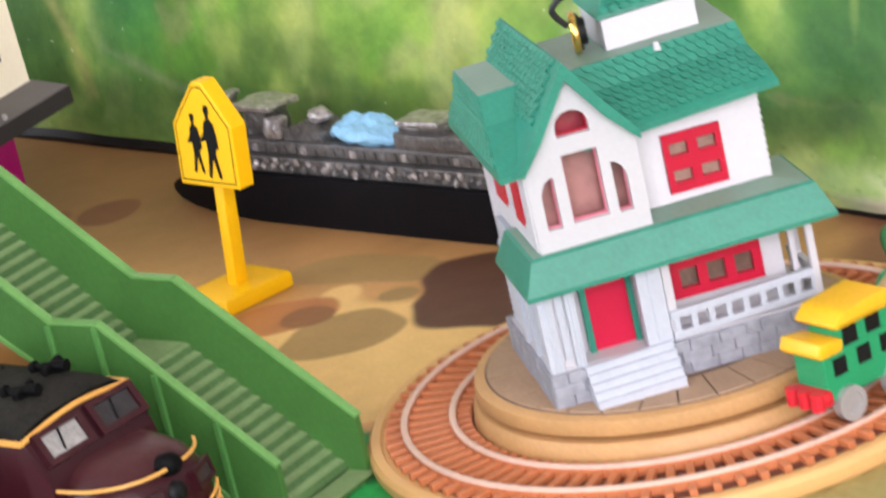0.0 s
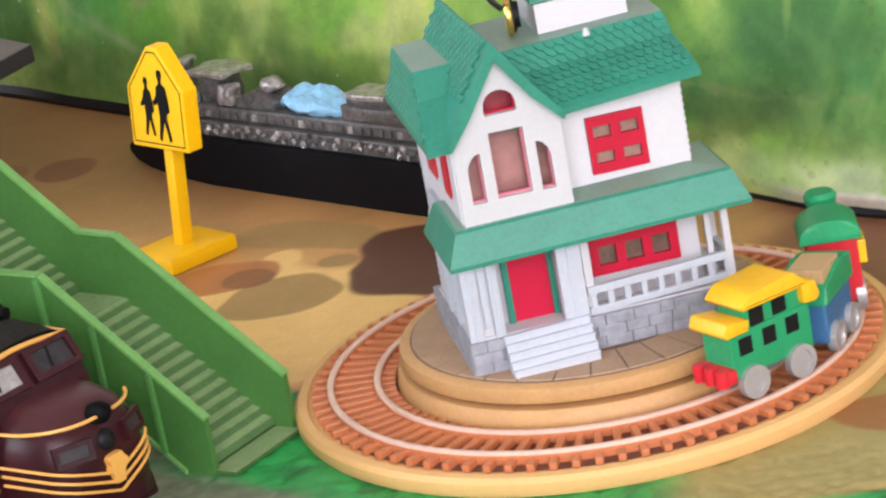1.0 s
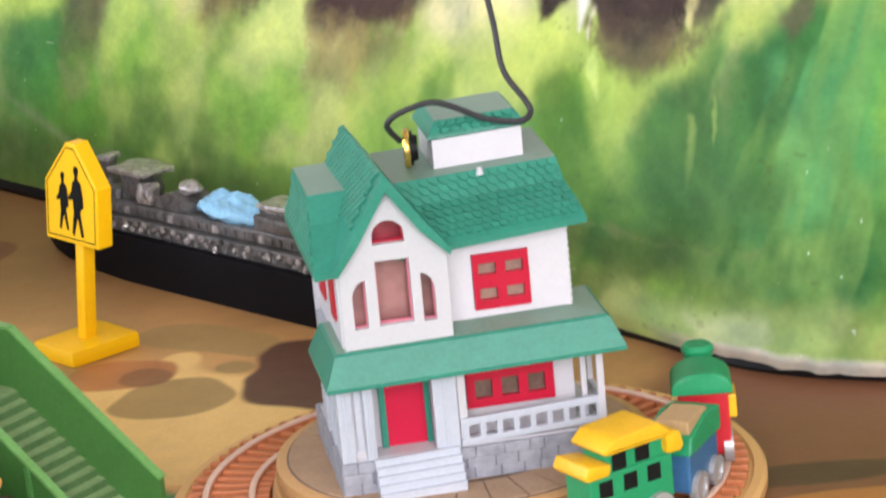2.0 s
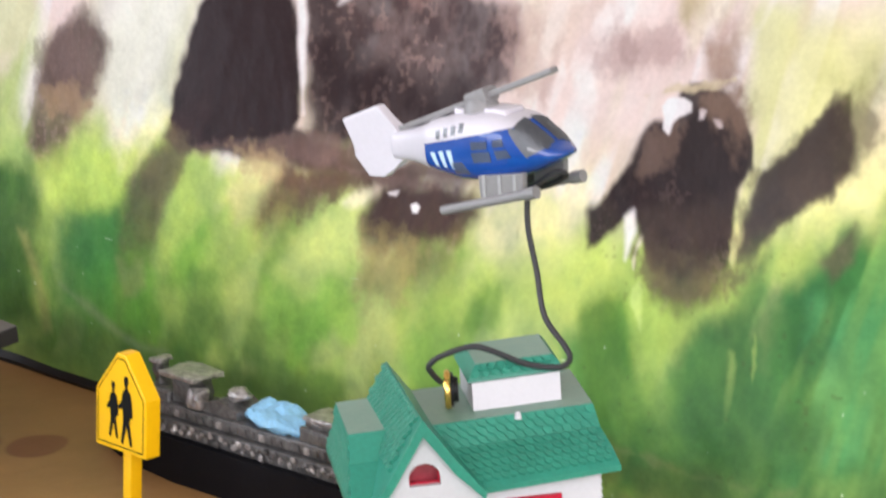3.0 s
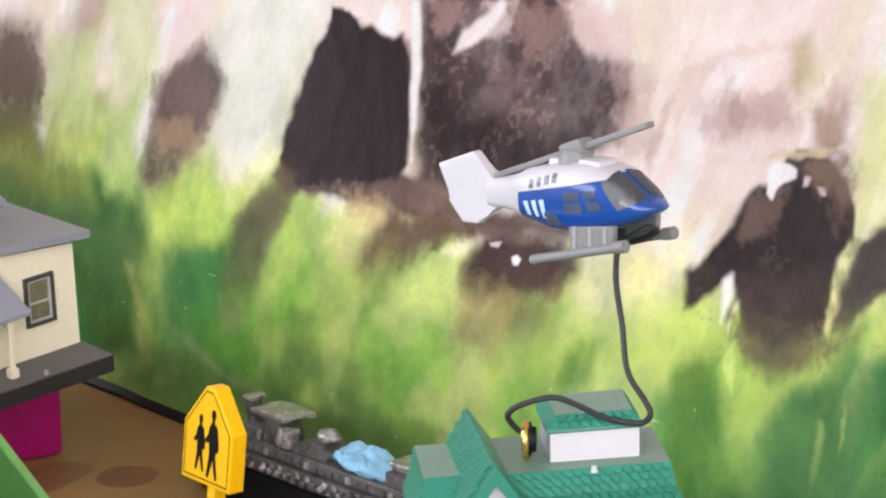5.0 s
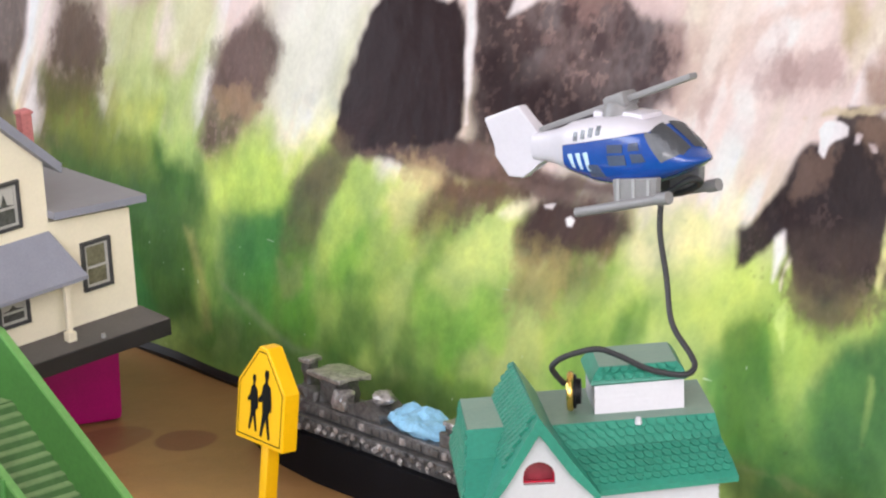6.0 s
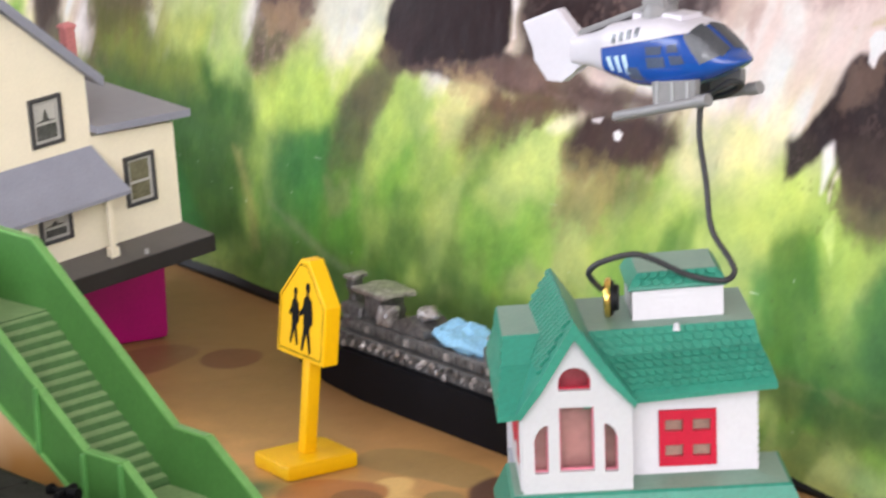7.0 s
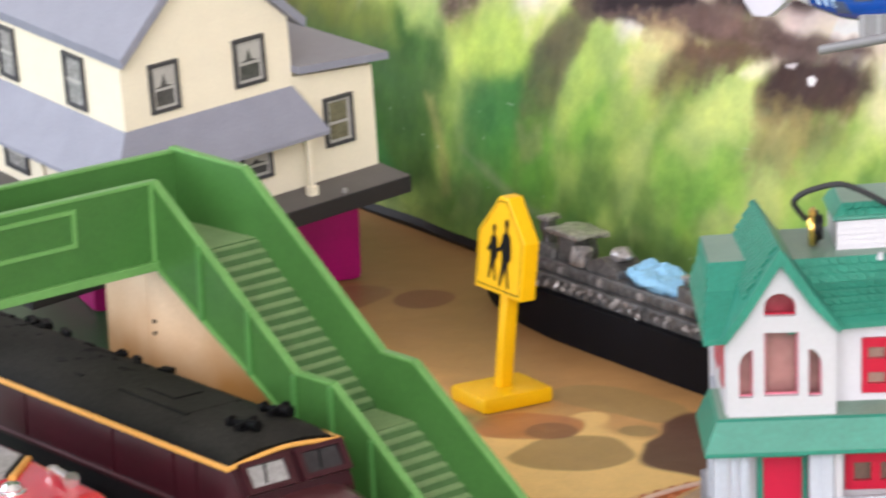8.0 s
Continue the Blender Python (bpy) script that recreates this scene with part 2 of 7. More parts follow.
def lattice(seed, x, y):
    """Smooth value noise of two arrays, from 0 to 1."""
    rng = np.random.RandomState(seed)
    table = rng.rand(128, 128)
    xi, yi = np.floor(x).astype(int), np.floor(y).astype(int)
    fx, fy = x - xi, y - yi
    fx, fy = fx * fx * (3 - 2 * fx), fy * fy * (3 - 2 * fy)
    g = lambda a, b: table[(yi + b) % 128, (xi + a) % 128]  # noqa: E731
    return (g(0, 0) * (1 - fx) + g(1, 0) * fx) * (1 - fy) + (g(0, 1) * (1 - fx) + g(1, 1) * fx) * fy


def cloud(seed, x, y, octaves=4):
    total, size, norm = 0.0, 1.0, 0.0
    for k in range(octaves):
        total = total + size * lattice(seed + k, x * 2**k, y * 2**k)
        norm, size = norm + size, size * 0.55
    return total / norm


def painted_sheet(name, X, Y, Z, colours, material):
    """A grid of points as one mesh with painted colours."""
    rows, cols = X.shape
    verts = np.stack([X, Y, Z], -1).reshape(-1, 3) * U
    k = np.arange(rows * cols).reshape(rows, cols)
    faces = np.stack([k[:-1, :-1], k[:-1, 1:], k[1:, 1:], k[1:, :-1]], -1).reshape(-1, 4)
    mesh = bpy.data.meshes.new(name)
    mesh.from_pydata(verts.tolist(), [], faces.tolist())
    mesh.polygons.foreach_set("use_smooth", np.ones(len(faces), bool))
    layer = mesh.color_attributes.new("paint", "FLOAT_COLOR", "POINT")
    layer.data.foreach_set("color", np.concatenate([colours.reshape(-1, 3), np.ones((rows * cols, 1))], 1).ravel().astype(np.float32))
    mesh.materials.append(material)
    return new(name, mesh)


def linear(r, g, b):
    """A colour from screen values 0 to 255."""
    return np.array([((c / 255 + 0.055) / 1.055) ** 2.4 if c > 10 else c / 255 / 12.92 for c in (r, g, b)])


def blend(base, colour, mask):
    return base + (np.asarray(colour) - base) * np.clip(mask, 0, 1)[..., None]


# ---- the room ----
def room():
    floor = part("floor", boxed(-25, 20, -25, 20, -8.2, -8.0), FLOOR, None)
    tagged(floor, "brown wooden floorboards under the scenery table", "floor", kind="structure")
    ceiling = part("ceiling", boxed(-25, 20, -25, 20, 16, 16.2), ROOM, None)
    tagged(ceiling, "plain off-white painted ceiling", "ceiling", kind="structure")
    back = part("wall_north", boxed(-25, 20, 20, 20.3, -8, 16), ROOM, None)
    right = part("wall_east", boxed(20, 20.3, -25, 20, -8, 16), ROOM, None)
    bm = boxed(-25.3, -25, -25, -18, -8, 16)
    box(bm, -25.3, -25, 6, 20, -8, 16), box(bm, -25.3, -25, -18, 6, -8, 2), box(bm, -25.3, -25, -18, 6, 15, 16)
    left = part("wall_west", bm, ROOM, None)
    bm = boxed(-25, -6.5, -25.3, -25, -8, 16)
    box(bm, 20, 20.3, -25.3, -25, -8, 16), box(bm, -6.5, 20, -25.3, -25, -8, 2.5), box(bm, -6.5, 20, -25.3, -25, 16 - 0.2, 16)
    front = part("wall_south", bm, ROOM, None)
    for w in (back, right, left, front):
        tagged(w, "plain off-white painted room wall", "wall", kind="structure")


room()

# ---- table and painted board ----
def base_line(x):
    """Where the painted backdrop meets the board, as y over x."""
    y = 0.0
    for d in (-0.12, -0.06, 0.0, 0.06, 0.12):
        y = y + np.interp(np.asarray(x, float) + d, [-7.5, -2.98, -2.17, 0.2, 0.43, 0.6, 0.85, 1.6, 3.0], [7.1, 3.49, 2.88, 1.23, 1.02, 0.91, 0.855, 0.80, 0.55])
    return y / 5


def patch(x, y, cx, cy, rx, ry, turn, seed, ragged=0.35, edge=0.05):
    """A painted patch with a ragged edge: 1 within, 0 without."""
    c, s = math.cos(radians(turn)), math.sin(radians(turn))
    u, v = ((x - cx) * c + (y - cy) * s) / rx, (-(x - cx) * s + (y - cy) * c) / ry
    d = np.hypot(u, v) + ragged * (cloud(seed, x * 4.2 + 40, y * 4.2 + 40, 2) - 0.5) * 2
    return 1 - smooth_step(1 - edge, 1 + edge, d)


def board():
    # finer where the camera looks
    xs = np.concatenate([np.linspace(-6.5, -3.4, 110), np.linspace(-3.39, 1.1, 520), np.linspace(1.11, 3.0, 60)])
    ys = np.concatenate([np.linspace(-3.0, -1.3, 50), np.linspace(-1.29, 3.5, 560), np.linspace(3.52, 7.4, 70)])
    X, Y = np.meshgrid(xs, ys)
    tan = linear(222, 169, 106)
    col = np.ones(X.shape + (3,)) * tan
    col = blend(col, linear(184, 142, 86), 0.6 * smooth_step(0.45, 0.62, cloud(3, X * 1.6 + 9, Y * 1.6 + 30)))
    col = blend(col, linear(140, 102, 62), smooth_step(1.5, 2.7, Y + 0.35 * X + 1.0) * 0.9)
    # earth to the right of the turntable
    col = blend(col, linear(126, 83, 57), smooth_step(0.1, 0.3, X + 0.25 * (cloud(8, X * 2 + 5, Y * 2 + 5) - 0.5)) * smooth_step(-0.25, -0.1, Y))
    col = blend(col, linear(176, 118, 62), patch(X, Y, 0.95, 0.02, 0.35, 0.10, 20, 12))
    col = blend(col, linear(88, 62, 44), patch(X, Y, 0.80, 0.2, 0.3, 0.07, 15, 13))
    # camouflage patches
    brown, dun, rust, ochre = linear(96, 64, 46), linear(172, 140, 86), linear(178, 110, 64), linear(236, 196, 124)
    col = blend(col, ochre, patch(X, Y, -0.98, 0.62, 0.55, 0.5, 20, 21))
    col = blend(col, dun, patch(X, Y, -1.12, 0.83, 0.16, 0.17, 10, 22))
    col = blend(col, dun, patch(X, Y, -1.15, 1.33, 0.22, 0.12, -20, 27))
    col = blend(col, dun * 0.92, patch(X, Y, -1.0, 1.08, 0.06, 0.05, 0, 28))
    col = blend(col, rust, patch(X, Y, -1.33, 1.02, 0.17, 0.13, 20, 23) * 0.85)
    col = blend(col, brown, patch(X, Y, -1.25, 1.01, 0.075, 0.075, 0, 24) * 0.55)
    col = blend(col, brown, patch(X, Y, -0.70, 1.02, 0.24, 0.34, 25, 25))
    col = blend(col, linear(120, 62, 44), patch(X, Y, -2.22, 2.30, 0.10, 0.12, 0, 26) * 0.75)
    col = blend(col, linear(120, 66, 46), patch(X, Y, -2.50, 2.2, 0.15, 0.2, 0, 29) * 0.6)
    # green scatter along the front
    grass = smooth_step(0.02, -0.02, Y + 0.42 * (X + 0.9) - 0.10 + 0.08 * (cloud(31, X * 6 + 50, Y * 6 + 50) - 0.5))
    green = linear(36, 150, 74) * (0.65 + 0.7 * cloud(33, X * 24 + 200, Y * 24 + 200, 3))[..., None]
    green = blend(green, linear(30, 100, 52), smooth_step(0.5, 0.6, cloud(34, X * 14 + 90, Y * 14 + 90)) * 0.7)
    col = blend(col, green, grass * (1 - smooth_step(0.30, 0.42, X + 0.1 * cloud(35, X * 6 + 4, Y * 6 + 4)) * smooth_step(-0.80, -0.74, Y + 0.08 * cloud(36, X * 7 + 4, Y * 7 + 4))))
    olive = smooth_step(0.02, -0.02, Y + 0.9 - 0.9 * X - 0.25 * np.abs(cloud(36, X * 4 + 7, Y * 4 + 7))) * smooth_step(0.1, 0.25, X)
    col = blend(col, linear(158, 146, 92), olive * smooth_step(-0.80, -0.74, Y + 0.08 * cloud(36, X * 7 + 4, Y * 7 + 4)))
    col = blend(col, linear(150, 104, 62), patch(X, Y, 0.66, -0.40, 0.17, 0.10, -10, 14))
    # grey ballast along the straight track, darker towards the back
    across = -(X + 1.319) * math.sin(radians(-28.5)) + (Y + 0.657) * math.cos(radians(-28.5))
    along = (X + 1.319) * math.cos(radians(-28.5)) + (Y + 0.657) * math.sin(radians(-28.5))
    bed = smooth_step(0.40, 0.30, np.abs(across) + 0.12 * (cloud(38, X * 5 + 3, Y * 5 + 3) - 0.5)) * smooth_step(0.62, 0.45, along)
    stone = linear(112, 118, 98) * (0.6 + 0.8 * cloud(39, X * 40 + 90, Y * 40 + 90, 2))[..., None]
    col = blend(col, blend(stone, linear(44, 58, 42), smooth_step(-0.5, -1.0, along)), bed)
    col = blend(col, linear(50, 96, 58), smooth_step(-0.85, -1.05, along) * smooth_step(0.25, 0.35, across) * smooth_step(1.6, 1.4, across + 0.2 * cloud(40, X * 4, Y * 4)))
    rise = 0.004 * (cloud(41, X * 9 + 60, Y * 9 + 60) - 0.5) + 0.012 * grass * (cloud(42, X * 30 + 60, Y * 30 + 60, 2) - 0.6)
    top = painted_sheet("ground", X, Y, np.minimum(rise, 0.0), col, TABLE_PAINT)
    tagged(top, "scenery board painted in tan, brown and green patches", "ground", kind="structure")
    bm = boxed(-6.5, 3.0, -3.0, 7.4, -0.35, -0.02, soft=0.02)
    table = thing("table", (0, 0, 0), 0, "wooden table carrying the painted scenery board", "table")
    part("tabletop", bm, TABLE_EDGE, table)
    for x in (-6.2, 2.7):
        for y in (-2.7, 7.1):
            part("leg", boxed(x - 0.25, x + 0.25, y - 0.25, y + 0.25, -8.0, -0.35, soft=0.03), TABLE_EDGE, table)


board()


# ---- painted plaster mountain ----
def lean(x, z):
    """How far the face has gone back from its foot at the height z."""
    k = 0.32 + 0.46 * smooth_step(-1.8, -0.7, x)
    return k * 0.08 * np.log1p(np.exp((z - 0.42) / 0.08))


def region(X, Z, points, soft, seed, ragged=0.05):
    """A painted region: 1 inside the outline, fading over soft, with a brushed edge."""
    px, pz, room = [p[0] for p in points], [p[1] for p in points], soft + 2 * ragged + 0.02
    cols = slice(*np.searchsorted(X[0], (min(px) - room, max(px) + room)))
    rows = slice(*np.searchsorted(Z[:, 0], (min(pz) - room, max(pz) + room)))
    whole = np.zeros(X.shape)
    if cols.start < cols.stop and rows.start < rows.stop:
        whole[rows, cols] = brushed(X[rows, cols], Z[rows, cols], points, soft, seed, ragged)
    return whole


def brushed(X, Z, points, soft, seed, ragged):
    wx = X + 0.5 * ragged * (cloud(seed, X * 7 + 31, Z * 3.5 + 17, 3) - 0.5) * 2
    wz = Z + 0.5 * ragged * (cloud(seed + 9, X * 9 + 11, Z * 4 + 47, 3) - 0.5) * 2
    near, inside = np.full(X.shape, 9.0), np.zeros(X.shape, bool)
    for (ax, az), (bx, bz) in zip(points, points[1:] + points[:1]):
        dx, dz = bx - ax, bz - az
        t = np.clip(((wx - ax) * dx + (wz - az) * dz) / (dx * dx + dz * dz), 0, 1)
        near = np.minimum(near, np.hypot(wx - ax - t * dx, wz - az - t * dz))
        cross = ((az > wz) != (bz > wz)) & (wx < ax + dx * (wz - az) / (dz if abs(dz) > 1e-9 else 1e-9))
        inside ^= cross
    signed = np.where(inside, near, -near) + 0.9 * ragged * (cloud(seed + 21, X * 17 + 13, Z * 13 + 7, 3) - 0.5)
    return smooth_step(-soft, soft, signed)


def mural_paint(X, Z):
    across, along = X - 0.30 * Z, Z + 0.1 * X
    s1 = cloud(61, across * 5 + 50, along * 2.4 + 20, 4)
    s2 = cloud(66, across * 17 + 90, along * 6.5 + 20, 3)
    s3 = cloud(71, across * 9 + 10, along * 1.8 + 60, 3)
    line = np.interp(X, [-6, -4, -3, -2.5, -2.06, -1.8, -1.5, -1.25, -0.96, -0.6, -0.4, -0.1, 0.2, 0.42, 0.7, 1.2], [0.55, 0.68, 0.74, 0.74, 0.78, 0.84, 0.86, 0.80, 0.70, 0.72, 0.80, 0.80, 0.80, 0.90, 1.04, 1.2])
    h = Z - line + 0.44 * (s1 - 0.5) + 0.05 * (s2 - 0.5)
    stops = [-0.62, -0.42, -0.27, -0.13, -0.01, 0.11, 0.24, 0.42]
    tones = np.array([linear(*c) for c in ((114, 146, 66), (112, 152, 62), (120, 160, 64), (144, 178, 74), (180, 198, 102), (206, 208, 146), (226, 216, 190), (234, 220, 210))])
    col = np.stack([np.interp(h, stops, tones[:, k]) for k in range(3)], -1)
    low = smooth_step(0.06, -0.14, h)
    col = blend(col, linear(62, 120, 50), 0.55 * low * smooth_step(0.5, 0.68, cloud(75, across * 3.4 + 7, along * 2 + 9, 4)))
    col = blend(col, linear(172, 196, 96), 0.75 * low * smooth_step(0.56, 0.72, cloud(79, across * 4.2 + 70, along * 1.9 + 19, 4)))
    col = blend(col, linear(140, 136, 84), 0.4 * low * smooth_step(0.58, 0.72, cloud(80, across * 3 + 30, along * 3 + 90, 4)))
    # overlapping washes of the brush
    for seed, tone, fine, tall, strength, least in ((301, (60, 118, 50), 2.6, 1.5, 0.40, 0.50), (305, (178, 200, 104), 3.0, 1.2, 0.40, 0.53), (309, (108, 168, 58), 4.5, 2.4, 0.50, 0.52), (313, (82, 122, 60), 6.0, 3.0, 0.50, 0.55), (317, (196, 208, 136), 5.0, 1.9, 0.35, 0.56)):
        bent = across + 0.10 * (cloud(seed + 50, X * 4 + 3, Z * 4 + 8, 3) - 0.5)
        wash = cloud(seed, bent * fine + 33, along * tall + 71, 3)
        col = blend(col, linear(*tone), strength * smooth_step(least, least + 0.13, wash) * smooth_step(0.12, -0.1, h))
    # deep green to the left, blue-green to the right
    col = blend(col, linear(50, 104, 52), 0.85 * region(X, Z, [(-3.4, 0.1), (-2.75, 0.05), (-2.62, 0.45), (-2.72, 0.62), (-3.2, 0.72)], 0.14, 81, 0.1))
    col = blend(col, linear(52, 124, 54), 0.75 * region(X, Z, [(-2.4, 0.25), (-2.05, 0.22), (-1.98, 0.45), (-2.15, 0.66), (-2.36, 0.58)], 0.10, 82, 0.1))
    col = blend(col, linear(70, 146, 88), 0.85 * region(X, Z, [(0.46, 0.3), (0.9, 0.2), (0.9, 1.0), (0.62, 0.95), (0.5, 0.7)], 0.08, 84, 0.1))
    col = blend(col, linear(44, 110, 56), 0.9 * region(X, Z, [(0.12, 0.28), (0.50, 0.30), (0.48, 0.52), (0.55, 0.85), (0.42, 0.8), (0.32, 0.5), (0.22, 0.62), (0.2, 0.5)], 0.05, 85, 0.09))
    col = blend(col, linear(66, 118, 38), 0.75 * region(X, Z, [(-0.18, 0.3), (0.1, 0.34), (0.06, 0.6), (-0.02, 0.74), (-0.15, 0.55)], 0.07, 86, 0.09))
    col = blend(col, linear(82, 98, 52), 0.7 * region(X, Z, [(-0.3, 0.2), (0.5, 0.24), (0.42, 0.36), (-0.3, 0.34)], 0.05, 87, 0.05))
    col = blend(col, linear(138, 160, 88), 0.6 * smooth_step(0.24, 0.08, Z - 0.1 * cloud(88, X * 6, Z * 6)) * smooth_step(-0.1, 0.5, X))
    col = blend(col, linear(112, 132, 66), 0.4 * smooth_step(0.14, 0.03, Z) * smooth_step(-0.2, -0.8, X))
    # olive hollow at the far left
    col = blend(col, linear(74, 84, 36), 0.85 * region(X, Z, [(-3.75, 0.6), (-3.3, 0.5), (-2.85, 0.55), (-2.72, 0.75), (-2.9, 1.0), (-3.2, 1.05), (-3.6, 0.95)], 0.14, 89, 0.12))
    col = blend(col, linear(140, 150, 64), 0.6 * region(X, Z, [(-3.1, 0.72), (-2.8, 0.8), (-2.75, 0.95), (-3.0, 0.9)], 0.08, 90, 0.1))
    col = blend(col, linear(46, 104, 48), 0.85 * region(X, Z, [(-3.01, 0.7), (-2.58, 0.7), (-2.57, 0.37), (-2.82, 0.14), (-3.04, 0.09)], 0.1, 200, 0.09))
    col = blend(col, linear(156, 184, 84), 0.7 * region(X, Z, [(-2.49, 0.91), (-2.07, 0.92), (-2.11, 0.62), (-2.44, 0.52)], 0.1, 201, 0.09))
    col = blend(col, linear(72, 142, 54), 0.7 * region(X, Z, [(-2.15, 0.70), (-1.92, 0.76), (-1.86, 0.45), (-1.95, 0.3), (-2.15, 0.3)], 0.08, 202, 0.09))
    col = blend(col, linear(152, 186, 84), 0.75 * region(X, Z, [(-1.82, 0.78), (-1.56, 0.84), (-1.50, 0.42), (-1.72, 0.36)], 0.09, 216, 0.09))
    col = blend(col, linear(70, 132, 52), 0.35 * region(X, Z, [(-1.88, 0.47), (-1.59, 0.55), (-1.62, 0.33), (-1.87, 0.25)], 0.06, 203, 0.09))
    col = blend(col, linear(172, 190, 104), 0.75 * region(X, Z, [(-1.71, 0.94), (-1.38, 0.94), (-1.43, 0.72), (-1.68, 0.7)], 0.07, 204, 0.09))
    col = blend(col, linear(144, 178, 78), 0.7 * region(X, Z, [(-1.43, 0.72), (-1.02, 0.8), (-0.99, 0.56), (-1.36, 0.46)], 0.08, 205, 0.09))
    col = blend(col, linear(92, 150, 58), 0.5 * region(X, Z, [(-1.41, 0.49), (-1.12, 0.52), (-1.14, 0.38), (-1.41, 0.34)], 0.06, 206, 0.09))
    col = blend(col, linear(186, 202, 122), 0.7 * region(X, Z, [(-1.1, 0.86), (-0.93, 0.89), (-0.97, 0.73), (-1.08, 0.73)], 0.05, 207, 0.09))
    col = blend(col, linear(152, 164, 82), 0.65 * region(X, Z, [(-0.95, 0.61), (-0.61, 0.72), (-0.58, 0.51), (-0.93, 0.4)], 0.08, 208, 0.09))
    col = blend(col, linear(172, 188, 94), 0.7 * region(X, Z, [(-0.32, 0.8), (-0.11, 0.8), (-0.07, 0.62), (-0.25, 0.57)], 0.07, 209, 0.09))
    col = blend(col, linear(66, 128, 58), 0.75 * region(X, Z, [(-0.21, 0.59), (0.04, 0.66), (0.05, 0.39), (-0.17, 0.34)], 0.06, 210, 0.09))
    col = blend(col, linear(126, 162, 68), 0.6 * region(X, Z, [(0.01, 0.75), (0.26, 0.77), (0.22, 0.63), (0.03, 0.6)], 0.06, 211, 0.09))
    col = blend(col, linear(158, 184, 90), 0.5 * region(X, Z, [(0.26, 0.76), (0.46, 0.85), (0.46, 0.69), (0.3, 0.62)], 0.06, 212, 0.09))
    col = blend(col, linear(46, 112, 58), 0.85 * region(X, Z, [(0.44, 0.82), (0.72, 0.94), (0.75, 0.49), (0.49, 0.45)], 0.08, 213, 0.09))
    col = blend(col, linear(112, 140, 64), 0.4 * region(X, Z, [(-2.37, 0.10), (-1.12, 0.22), (-1.12, 0.05), (-2.08, 0.01)], 0.06, 214, 0.09))
    col = blend(col, linear(206, 204, 150), 0.6 * region(X, Z, [(-0.58, 0.94), (-0.34, 0.95), (-0.33, 0.76), (-0.56, 0.71)], 0.07, 215, 0.09))
    col = blend(col, linear(148, 184, 80), 0.15 * region(X, Z, [(-2.3, 0.15), (-0.75, 0.25), (-0.6, 0.60), (-1.8, 0.62), (-2.2, 0.5)], 0.13, 226, 0.1))
    col = blend(col, linear(72, 132, 70), 0.35 * region(X, Z, [(0.32, 0.55), (0.85, 0.5), (0.85, 1.0), (0.45, 0.9)], 0.10, 227, 0.1))
    for points, tone, soft, strength, seed in (([(-2.34, 0.50), (-2.30, 0.72), (-2.12, 0.84), (-2.02, 0.70), (-2.03, 0.46), (-2.2, 0.42)], (58, 122, 56), 0.07, 0.75, 331), ([(-1.86, 0.62), (-1.76, 0.78), (-1.58, 0.74), (-1.60, 0.54), (-1.78, 0.48)], (116, 172, 66), 0.06, 0.65, 332),
                                               ([(-1.34, 0.55), (-1.24, 0.70), (-1.04, 0.86), (-1.0, 0.80), (-1.10, 0.62), (-1.22, 0.52)], (186, 206, 112), 0.05, 0.5, 333), ([(-1.42, 0.40), (-1.36, 0.54), (-1.12, 0.56), (-1.10, 0.40)], (98, 164, 54), 0.05, 0.7, 334),
                                               ([(-1.75, 0.26), (-1.68, 0.42), (-1.42, 0.40), (-1.36, 0.26)], (86, 132, 62), 0.05, 0.6, 335), ([(-1.06, 0.36), (-1.04, 0.58), (-0.84, 0.60), (-0.80, 0.40)], (170, 184, 108), 0.06, 0.6, 336),
                                               ([(-0.82, 0.34), (-0.74, 0.58), (-0.62, 0.62), (-0.50, 0.38)], (112, 160, 62), 0.06, 0.55, 337), ([(-2.5, 0.02), (-2.3, 0.20), (-1.2, 0.26), (-1.1, 0.1)], (88, 128, 70), 0.06, 0.5, 338),
                                               ([(-1.70, 0.80), (-1.66, 0.95), (-1.36, 0.93), (-1.42, 0.80)], (214, 212, 156), 0.05, 0.6, 340), ([(-2.46, 0.78), (-2.40, 1.02), (-2.06, 1.0), (-2.12, 0.84)], (196, 208, 118), 0.07, 0.6, 341), ([(-1.66, 0.55), (-1.58, 0.76), (-1.44, 0.74), (-1.42, 0.55)], (176, 200, 100), 0.06, 0.55, 342),
                                               ([(0.0, 0.25), (0.04, 0.48), (0.85, 0.52), (0.85, 0.25)], (50, 104, 54), 0.06, 0.7, 339)):
        col = blend(col, linear(*tone), strength * region(X, Z, points, soft, seed, 0.1))
    turn = 400

    def wash(tone, strength, soft, points, dry=0.0, fall=None):
        """One area of paint; dry: how far the brush skips over the grain of the plaster near its edge; fall: the heights over which it thins out downwards."""
        nonlocal col, turn
        turn += 1
        m = region(X, Z, points, soft * (1 + 1.5 * dry), turn, 0.05)
        if dry:
            m = smooth_step(0.5 - 0.5 / (1 + 0.7 * dry), 0.5 + 0.5 / (1 + 0.7 * dry), m + dry * 0.62 * (tooth - 0.5) * (m > 0))
        if fall:
            m = m * smooth_step(fall[0], fall[1], Z + 0.10 * (tooth - 0.5))
        col = blend(col, linear(*tone), strength * m)

    tooth = cloud(361, X * 24 + 6, Z * 19 + 5, 4)
    tooth = smooth_step(0.2, 0.8, tooth + 0.25 * (cloud(367, X * 70 + 6, Z * 60 + 5, 2) - 0.5))
